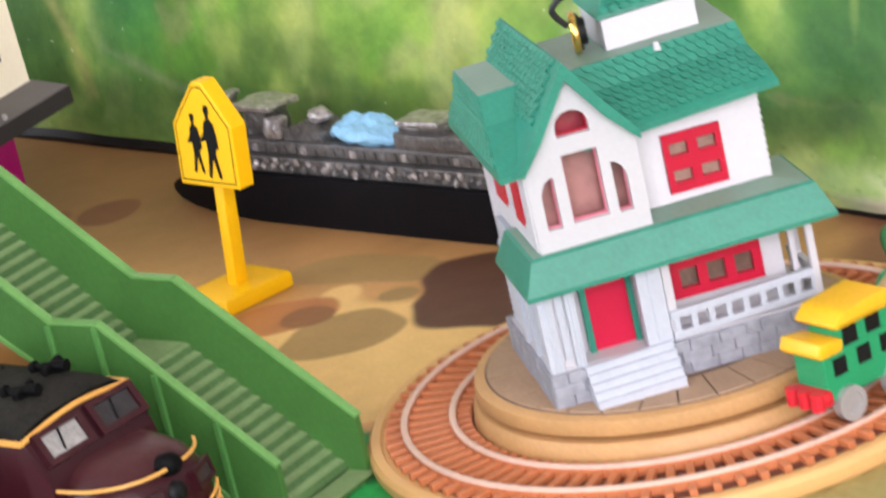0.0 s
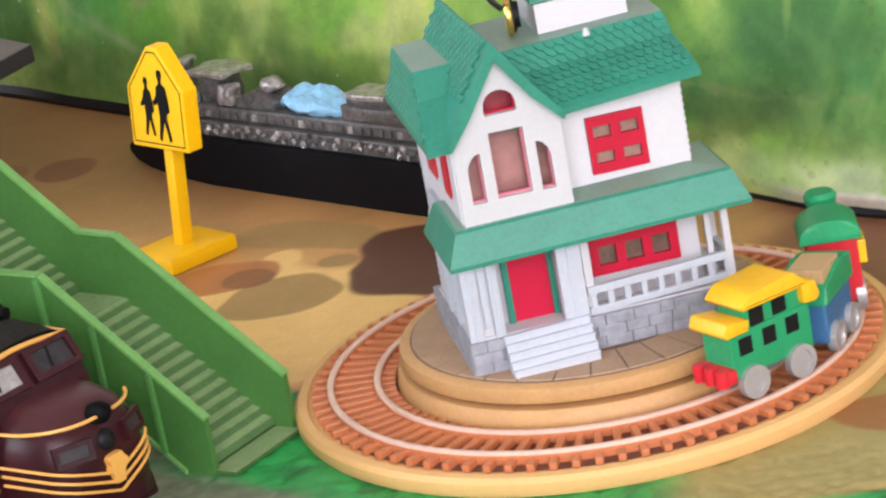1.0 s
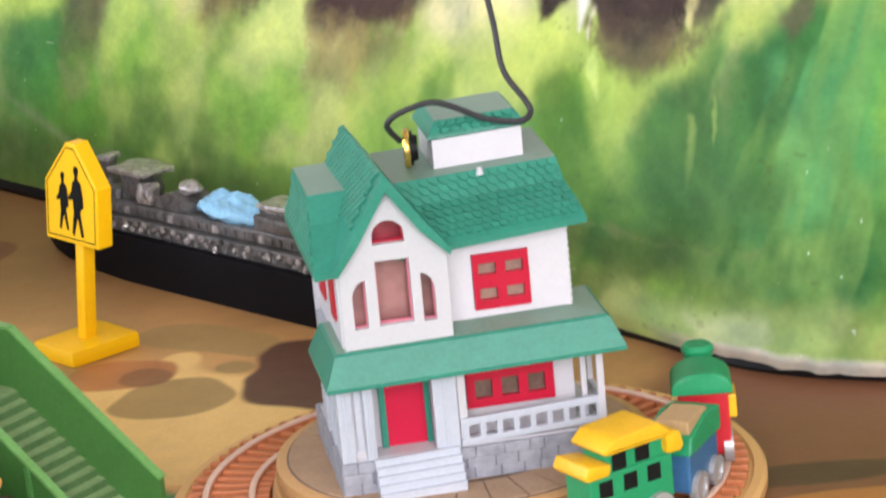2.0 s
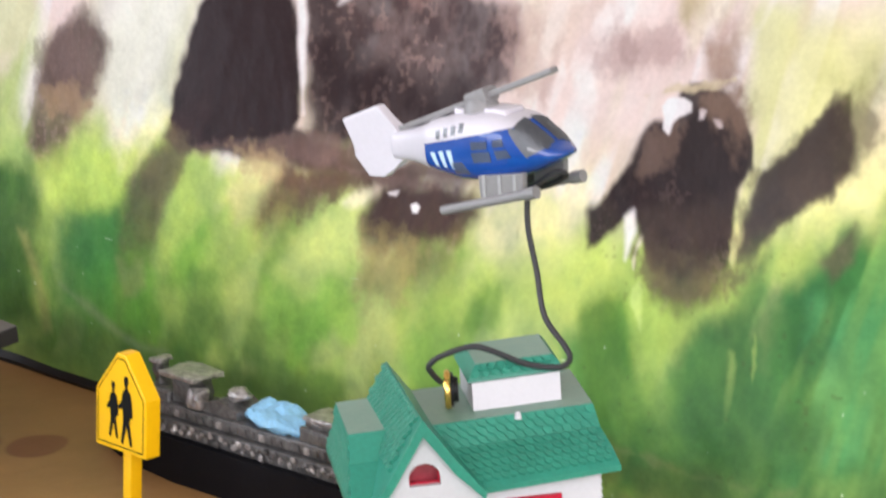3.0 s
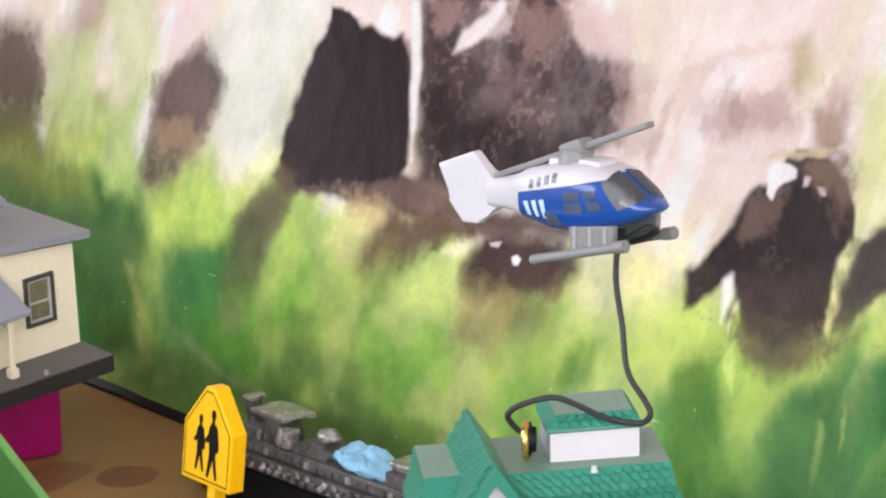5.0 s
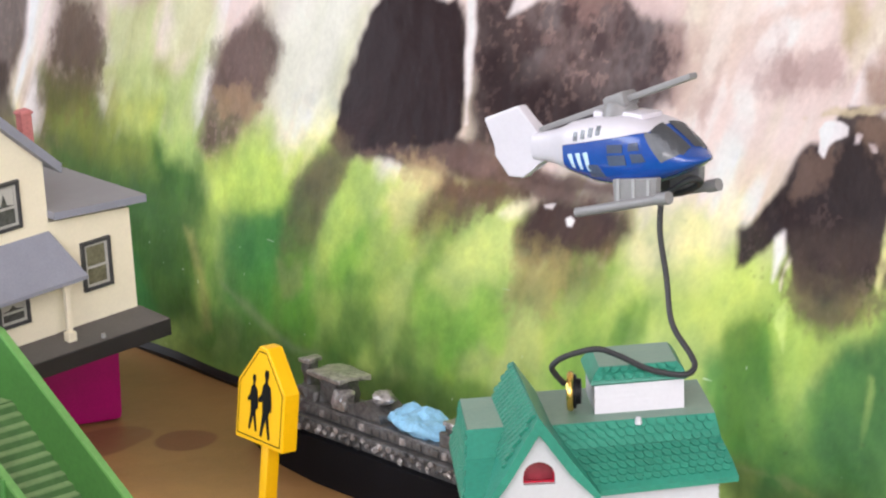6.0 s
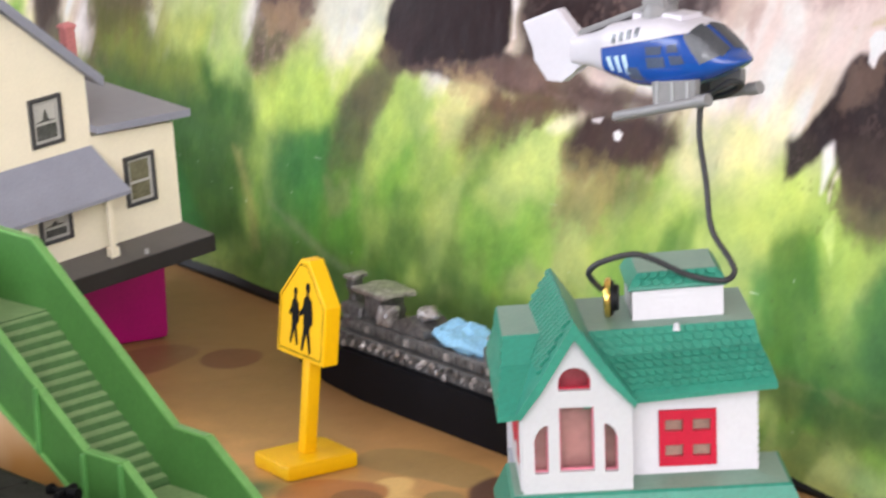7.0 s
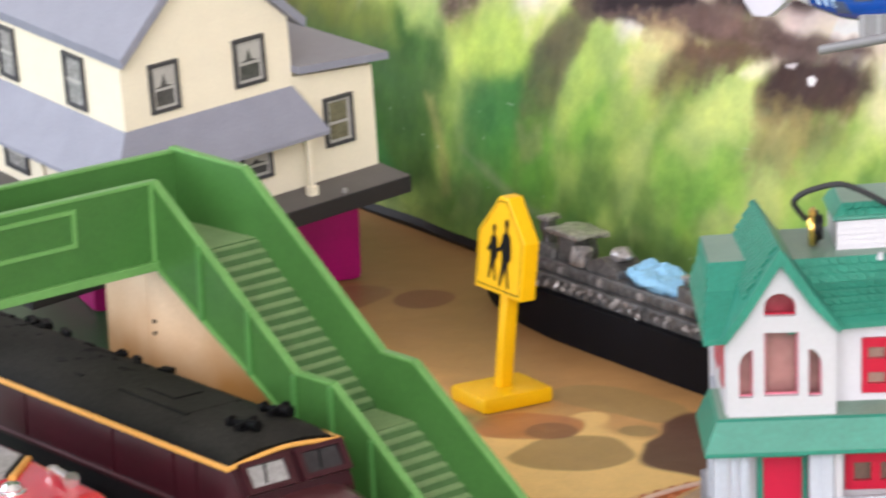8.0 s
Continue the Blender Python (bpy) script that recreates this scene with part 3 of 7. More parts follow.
    # broad washes over the left slope
    wash((136, 164, 78), 0.7, 0.06, [(-3.03, 1.04), (-2.83, 1.09), (-2.53, 1.03), (-2.52, 0.83), (-3.01, 0.75)])
    wash((188, 204, 118), 0.7, 0.05, [(-2.82, 1.48), (-2.74, 1.49), (-2.84, 1.23), (-2.88, 0.85), (-3.02, 0.77), (-3.04, 1.12), (-2.95, 1.3)])
    wash((238, 224, 218), 0.6, 0.06, [(-2.74, 1.49), (-2.25, 1.54), (-2.35, 1.35), (-2.54, 1.19), (-2.68, 1.25)])
    wash((148, 178, 84), 0.7, 0.05, [(-2.51, 1.17), (-2.53, 0.99), (-2.55, 0.84), (-2.81, 0.8), (-2.73, 1.0), (-2.63, 1.12)])
    wash((178, 208, 92), 0.8, 0.05, [(-2.22, 0.9), (-1.99, 0.91), (-2.03, 0.71), (-2.45, 0.64), (-2.39, 0.77)])
    wash((66, 110, 44), 0.8, 0.06, [(-3.02, 0.77), (-2.81, 0.82), (-2.52, 0.77), (-2.48, 0.63), (-2.8, 0.58), (-3.01, 0.62)])
    wash((72, 100, 48), 0.8, 0.05, [(-2.8, 0.58), (-2.57, 0.6), (-2.54, 0.38), (-2.52, 0.21), (-2.72, 0.16), (-2.8, 0.32)])
    wash((236, 234, 216), 0.7, 0.06, [(-2.09, 1.31), (-1.88, 1.49), (-1.74, 1.48), (-1.76, 1.31), (-1.83, 1.17), (-1.85, 1.01), (-2.02, 0.93), (-2.14, 0.91), (-2.11, 1.11)])
    wash((204, 210, 150), 0.6, 0.03, [(-1.66, 1.49), (-1.71, 1.35), (-1.76, 1.23), (-1.8, 1.13), (-1.84, 1.01), (-1.93, 0.87), (-1.98, 0.8), (-1.93, 1.0), (-1.84, 1.24), (-1.74, 1.44)])
    wash((164, 194, 94), 0.8, 0.035, [(-1.77, 0.91), (-1.59, 0.95), (-1.55, 0.92), (-1.49, 0.87), (-1.58, 0.79), (-1.73, 0.65), (-1.84, 0.52), (-1.84, 0.69), (-1.79, 0.79)])
    wash((184, 188, 124), 0.6, 0.035, [(-1.54, 0.87), (-1.35, 0.89), (-1.41, 0.75), (-1.5, 0.72)])
    wash((190, 206, 118), 0.60, 0.03, [(-0.96, 0.91), (-0.94, 0.88), (-0.97, 0.82), (-0.98, 0.72), (-1.05, 0.63), (-1.18, 0.58), (-1.31, 0.61), (-1.29, 0.72), (-1.12, 0.82), (-1.02, 0.89)])
    wash((236, 230, 194), 0.7, 0.02, [(-0.96, 0.91), (-0.94, 0.88), (-1.04, 0.82), (-1.09, 0.83)])
    wash((60, 124, 60), 0.6, 0.06, [(-2.34, 0.6), (-2.09, 0.68), (-2.05, 0.54), (-2.11, 0.38), (-2.31, 0.34), (-2.35, 0.46)])
    wash((62, 116, 54), 0.6, 0.04, [(-1.71, 0.54), (-1.57, 0.55), (-1.54, 0.4), (-1.67, 0.28), (-1.75, 0.34)])
    wash((140, 170, 90), 0.5, 0.03, [(-1.87, 0.45), (-1.73, 0.48), (-1.75, 0.36), (-1.84, 0.3)])
    wash((140, 188, 70), 0.6, 0.03, [(-1.15, 0.58), (-0.99, 0.59), (-0.99, 0.44), (-1.05, 0.43), (-1.13, 0.5)])
    wash((150, 175, 105), 0.5, 0.03, [(-1.57, 0.53), (-1.42, 0.54), (-1.46, 0.36), (-1.54, 0.33)])
    wash((76, 116, 56), 0.6, 0.03, [(-1.46, 0.44), (-1.36, 0.42), (-1.36, 0.27), (-1.49, 0.26)])
    wash((130, 168, 84), 0.5, 0.025, [(-1.37, 0.36), (-1.27, 0.37), (-1.29, 0.25), (-1.37, 0.21)])
    wash((82, 114, 56), 0.6, 0.05, [(-2.62, 0.18), (-2.21, 0.28), (-1.79, 0.21), (-1.36, 0.27), (-1.02, 0.31), (-1.02, 0.23), (-2.2, 0.03), (-2.6, 0.06)])
    wash((132, 150, 96), 0.5, 0.025, [(-2.05, 0.52), (-1.93, 0.54), (-1.91, 0.45), (-2.03, 0.4)])
    wash((58, 96, 40), 0.8, 0.06, [(-3.02, 0.77), (-2.81, 0.82), (-2.52, 0.83), (-2.46, 0.63), (-2.52, 0.21), (-2.72, 0.16), (-3.0, 0.54)])
    # and over the right one
    wash((54, 104, 56), 0.6, 0.05, [(0.19, 0.57), (0.27, 0.71), (0.43, 0.79), (0.56, 0.86), (0.67, 0.92), (0.7, 0.5), (0.18, 0.39)])
    wash((220, 212, 166), 0.6, 0.06, [(-0.24, 1.13), (-0.04, 1.14), (-0.05, 1.05), (-0.13, 0.95), (-0.16, 0.85), (-0.27, 0.77), (-0.4, 0.75), (-0.55, 0.77), (-0.54, 0.85), (-0.26, 0.96)])
    wash((168, 192, 90), 0.6, 0.06, [(-0.55, 0.76), (-0.24, 0.84), (-0.03, 0.93), (0.03, 0.83), (0.07, 0.75), (-0.17, 0.64), (-0.46, 0.62), (-0.59, 0.63)])
    wash((94, 136, 50), 0.7, 0.03, [(-0.49, 0.68), (-0.44, 0.69), (-0.44, 0.56), (-0.54, 0.53), (-0.58, 0.54), (-0.53, 0.62)])
    wash((72, 114, 40), 0.85, 0.035, [(-0.14, 0.67), (-0.06, 0.72), (-0.01, 0.7), (0.02, 0.59), (0.06, 0.48), (0.08, 0.41), (-0.11, 0.37), (-0.16, 0.53)])
    wash((160, 188, 86), 0.6, 0.03, [(0.03, 0.8), (0.12, 0.79), (0.19, 0.68), (0.17, 0.57), (0.1, 0.49), (0.03, 0.59), (0.02, 0.71)])
    wash((150, 174, 86), 0.5, 0.04, [(0.21, 0.74), (0.39, 0.84), (0.36, 0.69), (0.2, 0.6)])
    wash((48, 96, 50), 0.85, 0.035, [(0.23, 0.67), (0.39, 0.77), (0.43, 0.71), (0.42, 0.51), (0.21, 0.46)])
    wash((150, 160, 100), 0.6, 0.02, [(0.46, 0.85), (0.52, 0.88), (0.51, 0.7), (0.46, 0.63), (0.43, 0.71)])
    wash((42, 100, 58), 0.7, 0.04, [(0.51, 0.81), (0.66, 0.88), (0.7, 0.56), (0.5, 0.53)])
    wash((78, 160, 112), 0.6, 0.04, [(0.61, 0.69), (0.68, 0.75), (0.7, 0.56), (0.62, 0.54)])
    wash((174, 188, 100), 0.6, 0.04, [(0.38, 0.85), (0.53, 0.98), (0.66, 1.07), (0.67, 0.94), (0.51, 0.86)])
    wash((170, 196, 100), 0.7, 0.006, [(0.43, 0.72), (0.44, 0.72), (0.44, 0.63), (0.43, 0.5), (0.42, 0.5), (0.42, 0.63)])
    wash((176, 200, 110), 0.7, 0.006, [(0.01, 0.78), (0.03, 0.78), (0.06, 0.63), (0.06, 0.61)])
    wash((232, 214, 202), 0.5, 0.07, [(-0.48, 1.63), (0.0, 1.68), (-0.18, 1.44), (-0.26, 1.13), (-0.36, 1.11), (-0.38, 1.4)])
    wash((245, 240, 226), 0.6, 0.06, [(0.3, 1.71), (0.61, 1.74), (0.62, 1.6), (0.35, 1.55)])
    wash((200, 210, 122), 0.6, 0.05, [(0.35, 1.55), (0.62, 1.6), (0.64, 1.35), (0.49, 1.24), (0.42, 1.1), (0.37, 1.22), (0.37, 1.41)])
    wash((78, 102, 54), 0.7, 0.04, [(0.02, 0.28), (0.28, 0.37), (0.39, 0.33), (0.33, 0.22), (0.08, 0.14)])
    wash((66, 118, 58), 0.75, 0.035, [(0.15, 0.57), (0.27, 0.71), (0.34, 0.69), (0.33, 0.44), (0.17, 0.35)])
    wash((162, 190, 102), 0.6, 0.012, [(0.35, 0.66), (0.38, 0.67), (0.37, 0.53), (0.35, 0.41), (0.34, 0.41)])
    wash((62, 120, 60), 0.7, 0.035, [(0.45, 0.81), (0.6, 0.82), (0.56, 0.55), (0.44, 0.48)])
    wash((84, 162, 100), 0.75, 0.04, [(0.6, 0.82), (0.8, 0.82), (0.78, 0.44), (0.61, 0.41)])
    wash((112, 150, 80), 0.6, 0.04, [(0.34, 0.33), (0.78, 0.42), (0.76, 0.24), (0.39, 0.23)])
    wash((140, 168, 100), 0.6, 0.03, [(0.18, 0.14), (0.76, 0.22), (0.75, 0.08), (0.23, 0.03)])
    wash((122, 132, 86), 0.45, 0.016, [(-0.09, 0.31), (0.04, 0.34), (0.24, 0.31), (0.44, 0.32), (0.64, 0.37), (0.64, 0.36), (0.44, 0.31), (0.24, 0.3), (0.04, 0.33), (-0.09, 0.3)])
    wash((176, 190, 140), 0.7, 0.03, [(0.32, 0.13), (0.59, 0.16), (0.58, 0.02), (0.37, 0.04)])
    # dark and pale strokes over the blue-green end
    end = smooth_step(0.30, 0.48, X) * smooth_step(0.10, -0.10, h) * smooth_step(0.2, 0.3, Z)
    col = blend(col, linear(34, 88, 44), 0.65 * end * smooth_step(0.46, 0.60, cloud(351, across * 7 + 20, along * 2.6 + 30, 4)))
    col = blend(col, linear(126, 164, 84), 0.35 * end * smooth_step(0.53, 0.66, cloud(355, across * 10 + 60, along * 2.4 + 10, 3)))
    # pale upper face: rose, cream and white strokes
    high = smooth_step(0.05, 0.25, h)
    col = blend(col, linear(232, 204, 192), 0.40 * high * smooth_step(0.50, 0.66, s3))
    col = blend(col, linear(244, 238, 232), 0.8 * high * smooth_step(0.52, 0.60, cloud(91, across * 7 + 4, along * 1.1 + 4, 3)))
    col = blend(col, linear(214, 218, 160), 0.3 * high * smooth_step(0.55, 0.68, cloud(94, across * 5 + 40, along * 1.2 + 40, 3)))
    col = blend(col, linear(226, 224, 150), 0.6 * region(X, Z, [(0.44, 1.0), (0.66, 1.1), (0.7, 1.55), (0.5, 1.5)], 0.1, 95, 0.1))
    for points, tone, soft, strength, seed in (([(-2.12, 1.0), (-1.80, 1.1), (-1.62, 1.7), (-2.0, 1.75), (-2.2, 1.4)], (228, 232, 214), 0.10, 0.7, 220), ([(-0.45, 0.95), (-0.1, 1.1), (0.05, 1.7), (-0.4, 1.75)], (236, 218, 206), 0.12, 0.65, 221),
                                               ([(0.42, 1.0), (0.8, 1.05), (0.8, 1.55), (0.45, 1.5)], (226, 226, 152), 0.10, 0.65, 222), ([(-2.75, 1.1), (-2.45, 1.15), (-2.55, 1.7), (-2.85, 1.7)], (196, 210, 130), 0.08, 0.6, 223),
                                               ([(-2.42, 1.25), (-2.28, 1.3), (-2.2, 1.7), (-2.45, 1.7)], (240, 216, 206), 0.07, 0.6, 224), ([(-0.3, 1.05), (-0.2, 1.05), (-0.02, 1.55), (-0.12, 1.6)], (244, 238, 230), 0.03, 0.7, 225)):
        col = blend(col, linear(*tone), strength * region(X, Z, points, soft, seed, 0.08))
    # rock faces
    speck = cloud(101, X * 52 + 9, Z * 44 + 9, 3)
    vein = smooth_step(0.55, 0.72, speck) * (0.25 + 0.75 * smooth_step(0.42, 0.62, cloud(103, X * 6 + 2, Z * 5 + 5, 3)))
    grainy = smooth_step(0.25, 0.7, cloud(105, X * 15 + 60, Z * 11 + 60, 4))
    dark, brown = linear(46, 35, 37), linear(74, 55, 53)

    def rock(points, tone, soft, seed, fade=1.0, mottle=0.0, tint=(178, 150, 138), ragged=0.04):
        nonlocal col
        m = region(X, Z, points, soft, seed, ragged) * fade
        col = blend(col, tone, m * (1 - mottle * 0.25 * (1 - grainy)))
        if mottle:
            col = blend(col, linear(*tint), m * mottle * vein * 0.8)

    rock([(-1.29, 1.6), (-1.18, 1.65), (-0.98, 1.65), (-0.8, 1.62), (-0.66, 1.58), (-0.53, 1.49), (-0.46, 1.47), (-0.42, 1.36), (-0.46, 1.25), (-0.55, 1.19), (-0.67, 1.08), (-0.88, 1.04), (-1.1, 1.02), (-1.23, 1.02), (-1.26, 1.16), (-1.28, 1.39)], linear(66, 48, 48), 0.03, 111, 0.96, 0.5, ragged=0.045)
    rock([(-1.29, 1.6), (-1.19, 1.58), (-1.15, 1.42), (-1.01, 1.27), (-0.78, 1.22), (-0.6, 1.23), (-0.67, 1.08), (-1.1, 1.02), (-1.23, 1.02)], linear(42, 31, 33), 0.07, 112, 0.8, 0.15, ragged=0.05)
    rock([(-1.61, 1.54), (-1.57, 1.55), (-1.53, 1.5), (-1.47, 1.52), (-1.42, 1.49), (-1.39, 1.47), (-1.35, 1.49), (-1.33, 1.44), (-1.3, 1.37), (-1.27, 1.16), (-1.28, 1.07), (-1.41, 1.03), (-1.54, 0.98), (-1.69, 0.96), (-1.78, 1.02), (-1.8, 1.09), (-1.77, 1.19), (-1.73, 1.31), (-1.69, 1.42), (-1.64, 1.49)], linear(42, 31, 32), 0.016, 113, 1.0, 0.08, ragged=0.032)
    rock([(-1.73, 0.97), (-1.5, 0.98), (-1.23, 1.01), (-1.05, 1.01), (-0.9, 0.98), (-0.58, 0.98), (-0.57, 0.94), (-0.75, 0.92), (-1.0, 0.91), (-1.22, 0.92), (-1.4, 0.97), (-1.57, 0.95)], linear(96, 76, 70), 0.022, 116, 0.92, 0.15, ragged=0.036)
    rock([(-1.80, 1.04), (-1.24, 1.05), (-1.18, 0.98), (-1.22, 0.94), (-1.45, 0.945), (-1.72, 0.93), (-1.84, 0.97)], linear(64, 50, 48), 0.02, 133, 0.92, 0.15, ragged=0.045)
    rock([(-1.45, 0.965), (-1.2, 0.985), (-0.9, 0.96), (-0.6, 0.95), (-0.62, 0.90), (-0.95, 0.885), (-1.2, 0.90)], linear(86, 68, 62), 0.03, 117, 0.75, 0.15, ragged=0.04)
    rock([(-1.33, 0.92), (-1.03, 0.92), (-1.06, 0.87), (-1.18, 0.80), (-1.32, 0.73), (-1.45, 0.68), (-1.44, 0.75), (-1.38, 0.84)], linear(88, 72, 54), 0.035, 121, 0.95 * smooth_step(0.62, 0.90, Z), 0.3, ragged=0.045)
    rock([(-1.39, 0.81), (-1.21, 0.81), (-1.28, 0.68), (-1.45, 0.62)], linear(128, 128, 70), 0.04, 120, 0.3, 0.3, ragged=0.04)
    rock([(-0.93, 0.89), (-0.75, 0.91), (-0.58, 0.93), (-0.55, 0.85), (-0.62, 0.79), (-0.75, 0.76), (-0.92, 0.70), (-1.01, 0.70), (-1.02, 0.79), (-0.98, 0.85)], linear(62, 45, 42), 0.03, 119, 0.95 * smooth_step(0.62, 0.80, Z), 0.25, ragged=0.04)
    rock([(-0.99, 0.73), (-0.62, 0.79), (-0.63, 0.71), (-0.77, 0.64), (-0.98, 0.63)], linear(112, 98, 60), 0.05, 118, 0.55, 0.3, ragged=0.04)
    rock([(-1.8, 0.99), (-1.71, 0.97), (-1.74, 0.9), (-1.8, 0.8), (-1.84, 0.69), (-1.90, 0.55), (-2.08, 0.47), (-2.07, 0.62), (-2.01, 0.8), (-1.96, 0.85), (-1.86, 0.92)], linear(84, 68, 54), 0.032, 115, 0.62 * smooth_step(0.38, 0.85, Z), 0.3, ragged=0.034)
    rock([(-2.03, 0.62), (-1.84, 0.67), (-1.91, 0.5), (-2.06, 0.31), (-2.08, 0.39)], linear(104, 112, 58), 0.04, 114, 0.25, 0.2, ragged=0.045)
    rock([(-2.29, 1.35), (-2.18, 1.34), (-2.12, 1.26), (-2.14, 1.16), (-2.21, 1.04), (-2.29, 0.93), (-2.36, 0.8), (-2.47, 0.77), (-2.54, 0.85), (-2.53, 0.97), (-2.49, 1.12), (-2.43, 1.23)], linear(88, 68, 60), 0.042, 122, 0.94, 0.45, ragged=0.04)
    rock([(0.04, 1.18), (0.08, 1.2), (0.14, 1.18), (0.17, 1.23), (0.21, 1.27), (0.34, 1.26), (0.39, 1.18), (0.38, 1.12), (0.35, 1.06), (0.35, 0.94), (0.33, 0.85), (0.2, 0.8), (0.08, 0.81), (0.04, 0.89), (-0.01, 0.94), (-0.08, 0.87), (-0.14, 0.84), (-0.15, 0.93), (-0.08, 1.0), (-0.01, 1.1)], linear(46, 35, 35), 0.014, 123, 1.0, 0.12, ragged=0.032)
    rock([(0.08, 0.84), (0.33, 0.88), (0.32, 0.78), (0.19, 0.71), (0.09, 0.75)], linear(82, 82, 48), 0.035, 124, 0.85, 0.2, ragged=0.045)
    rock([(0.69, 1.35), (0.58, 1.25), (0.52, 1.17), (0.43, 1.12), (0.41, 1.06), (0.35, 0.93), (0.35, 0.89), (0.42, 0.91), (0.5, 1.0), (0.71, 1.14)], linear(60, 50, 46), 0.016, 125, 0.95, 0.2, ragged=0.036)
    rock([(0.62, 0.92), (0.72, 1.02), (0.72, 0.93), (0.66, 0.87)], linear(84, 80, 62), 0.02, 126, 0.8, 0.2, ragged=0.036)
    rock([(-0.23, 1.37), (0.01, 1.44), (0.17, 1.46), (0.16, 1.35), (-0.16, 1.29)], linear(196, 168, 158), 0.05, 127, 0.6, 0.7, ragged=0.05)
    rock([(0.11, 1.59), (0.17, 1.62), (0.21, 1.54), (0.17, 1.45), (0.13, 1.49)], linear(176, 164, 100), 0.03, 128, 0.7, 0.3, ragged=0.045)
    rock([(0.19, 1.43), (0.32, 1.48), (0.34, 1.35), (0.25, 1.3)], linear(150, 124, 98), 0.03, 129, 0.7, 0.6, ragged=0.045)
    rock([(-3.50, 1.3), (-3.22, 1.3), (-3.16, 1.03), (-3.23, 0.87), (-3.38, 0.72), (-3.56, 0.66), (-3.60, 0.9)], linear(96, 78, 58), 0.07, 132, 0.85, 0.35)
    rock([(-3.95, 1.5), (-3.74, 1.5), (-3.72, 1.07), (-3.81, 0.87), (-3.94, 0.70), (-4.05, 0.88)], linear(78, 62, 52), 0.035, 130, 0.9, 0.2)
    rock([(-2.95, 1.5), (-2.78, 1.5), (-2.95, 1.15), (-3.1, 1.0), (-3.15, 1.2)], linear(150, 120, 100), 0.07, 131, 0.6, 0.3)
    # dry-brushed stone over and below the dark faces
    wash((51, 40, 41), 1.0, 0.016, [(-1.63, 1.57), (-1.54, 1.55), (-1.48, 1.5), (-1.4, 1.47), (-1.36, 1.46), (-1.34, 1.48), (-1.32, 1.4), (-1.3, 1.24), (-1.27, 1.07), (-1.32, 1.0), (-1.5, 0.99), (-1.69, 0.95), (-1.8, 0.98), (-1.82, 1.04), (-1.79, 1.14), (-1.74, 1.24), (-1.71, 1.35), (-1.66, 1.47)], 0.25)
    wash((98, 88, 66), 0.6, 0.035, [(-1.81, 1.04), (-1.72, 0.95), (-1.75, 0.87), (-1.8, 0.77), (-1.82, 0.69), (-1.89, 0.6), (-2.03, 0.54), (-2.03, 0.66), (-2.01, 0.78), (-1.93, 0.87), (-1.86, 0.95)], 0.6, (0.36, 0.84))
    wash((228, 204, 194), 0.85, 0.03, [(-0.8, 1.61), (-0.51, 1.63), (-0.46, 1.49), (-0.66, 1.47), (-0.73, 1.51), (-0.75, 1.58)], 0.4)
    wash((156, 126, 116), 0.6, 0.03, [(-0.97, 1.6), (-0.8, 1.61), (-0.75, 1.52), (-0.84, 1.45), (-0.95, 1.5)], 0.9)
    wash((196, 168, 156), 0.55, 0.05, [(-0.54, 1.48), (-0.41, 1.49), (-0.37, 1.22), (-0.47, 1.21)], 0.8)
    wash((112, 92, 84), 0.8, 0.02, [(-1.69, 0.95), (-1.32, 1.01), (-1.12, 1.03), (-1.09, 0.94), (-0.95, 0.92), (-0.73, 0.93), (-0.73, 0.89), (-1.0, 0.91), (-1.26, 0.92), (-1.5, 0.96)], 0.6)
    wash((172, 152, 112), 0.65, 0.03, [(-1.54, 0.97), (-1.4, 0.97), (-1.31, 0.92), (-1.34, 0.85), (-1.44, 0.88)], 0.9)
    wash((90, 72, 58), 0.85, 0.025, [(-1.31, 0.92), (-1.09, 0.92), (-1.0, 0.9), (-1.1, 0.86), (-1.2, 0.8), (-1.34, 0.73), (-1.44, 0.71), (-1.39, 0.81), (-1.33, 0.87)], 0.7, (0.66, 0.90))
    wash((66, 49, 46), 0.85, 0.025, [(-0.93, 0.88), (-0.86, 0.9), (-0.63, 0.93), (-0.6, 0.86), (-0.69, 0.8), (-0.77, 0.75), (-0.83, 0.68), (-0.96, 0.69), (-1.0, 0.75), (-0.97, 0.82)], 0.6, fall=(0.62, 0.82))
    wash((150, 140, 86), 0.6, 0.04, [(-1.0, 0.75), (-0.77, 0.75), (-0.72, 0.7), (-0.86, 0.58), (-0.97, 0.53)], 0.9)
    wash((98, 90, 64), 0.8, 0.03, [(-0.0, 0.85), (0.33, 0.88), (0.38, 0.85), (0.26, 0.78), (0.09, 0.75), (0.04, 0.8)], 0.9)
    wash((160, 128, 106), 0.5, 0.04, [(0.25, 1.49), (0.3, 1.48), (0.33, 1.36), (0.32, 1.26), (0.26, 1.31), (0.24, 1.39)], 0.8)
    wash((50, 40, 39), 0.95, 0.014, [(0.14, 1.3), (0.28, 1.32), (0.34, 1.26), (0.4, 1.2), (0.39, 1.12), (0.35, 1.06), (0.32, 0.97), (0.17, 1.05), (0.1, 1.16)], 0.3)
    wash((98, 80, 72), 0.55, 0.045, [(-2.24, 1.35), (-2.14, 1.29), (-2.14, 1.18), (-2.19, 1.09), (-2.26, 1.05), (-2.47, 1.04), (-2.5, 1.18), (-2.41, 1.26)], 0.9)
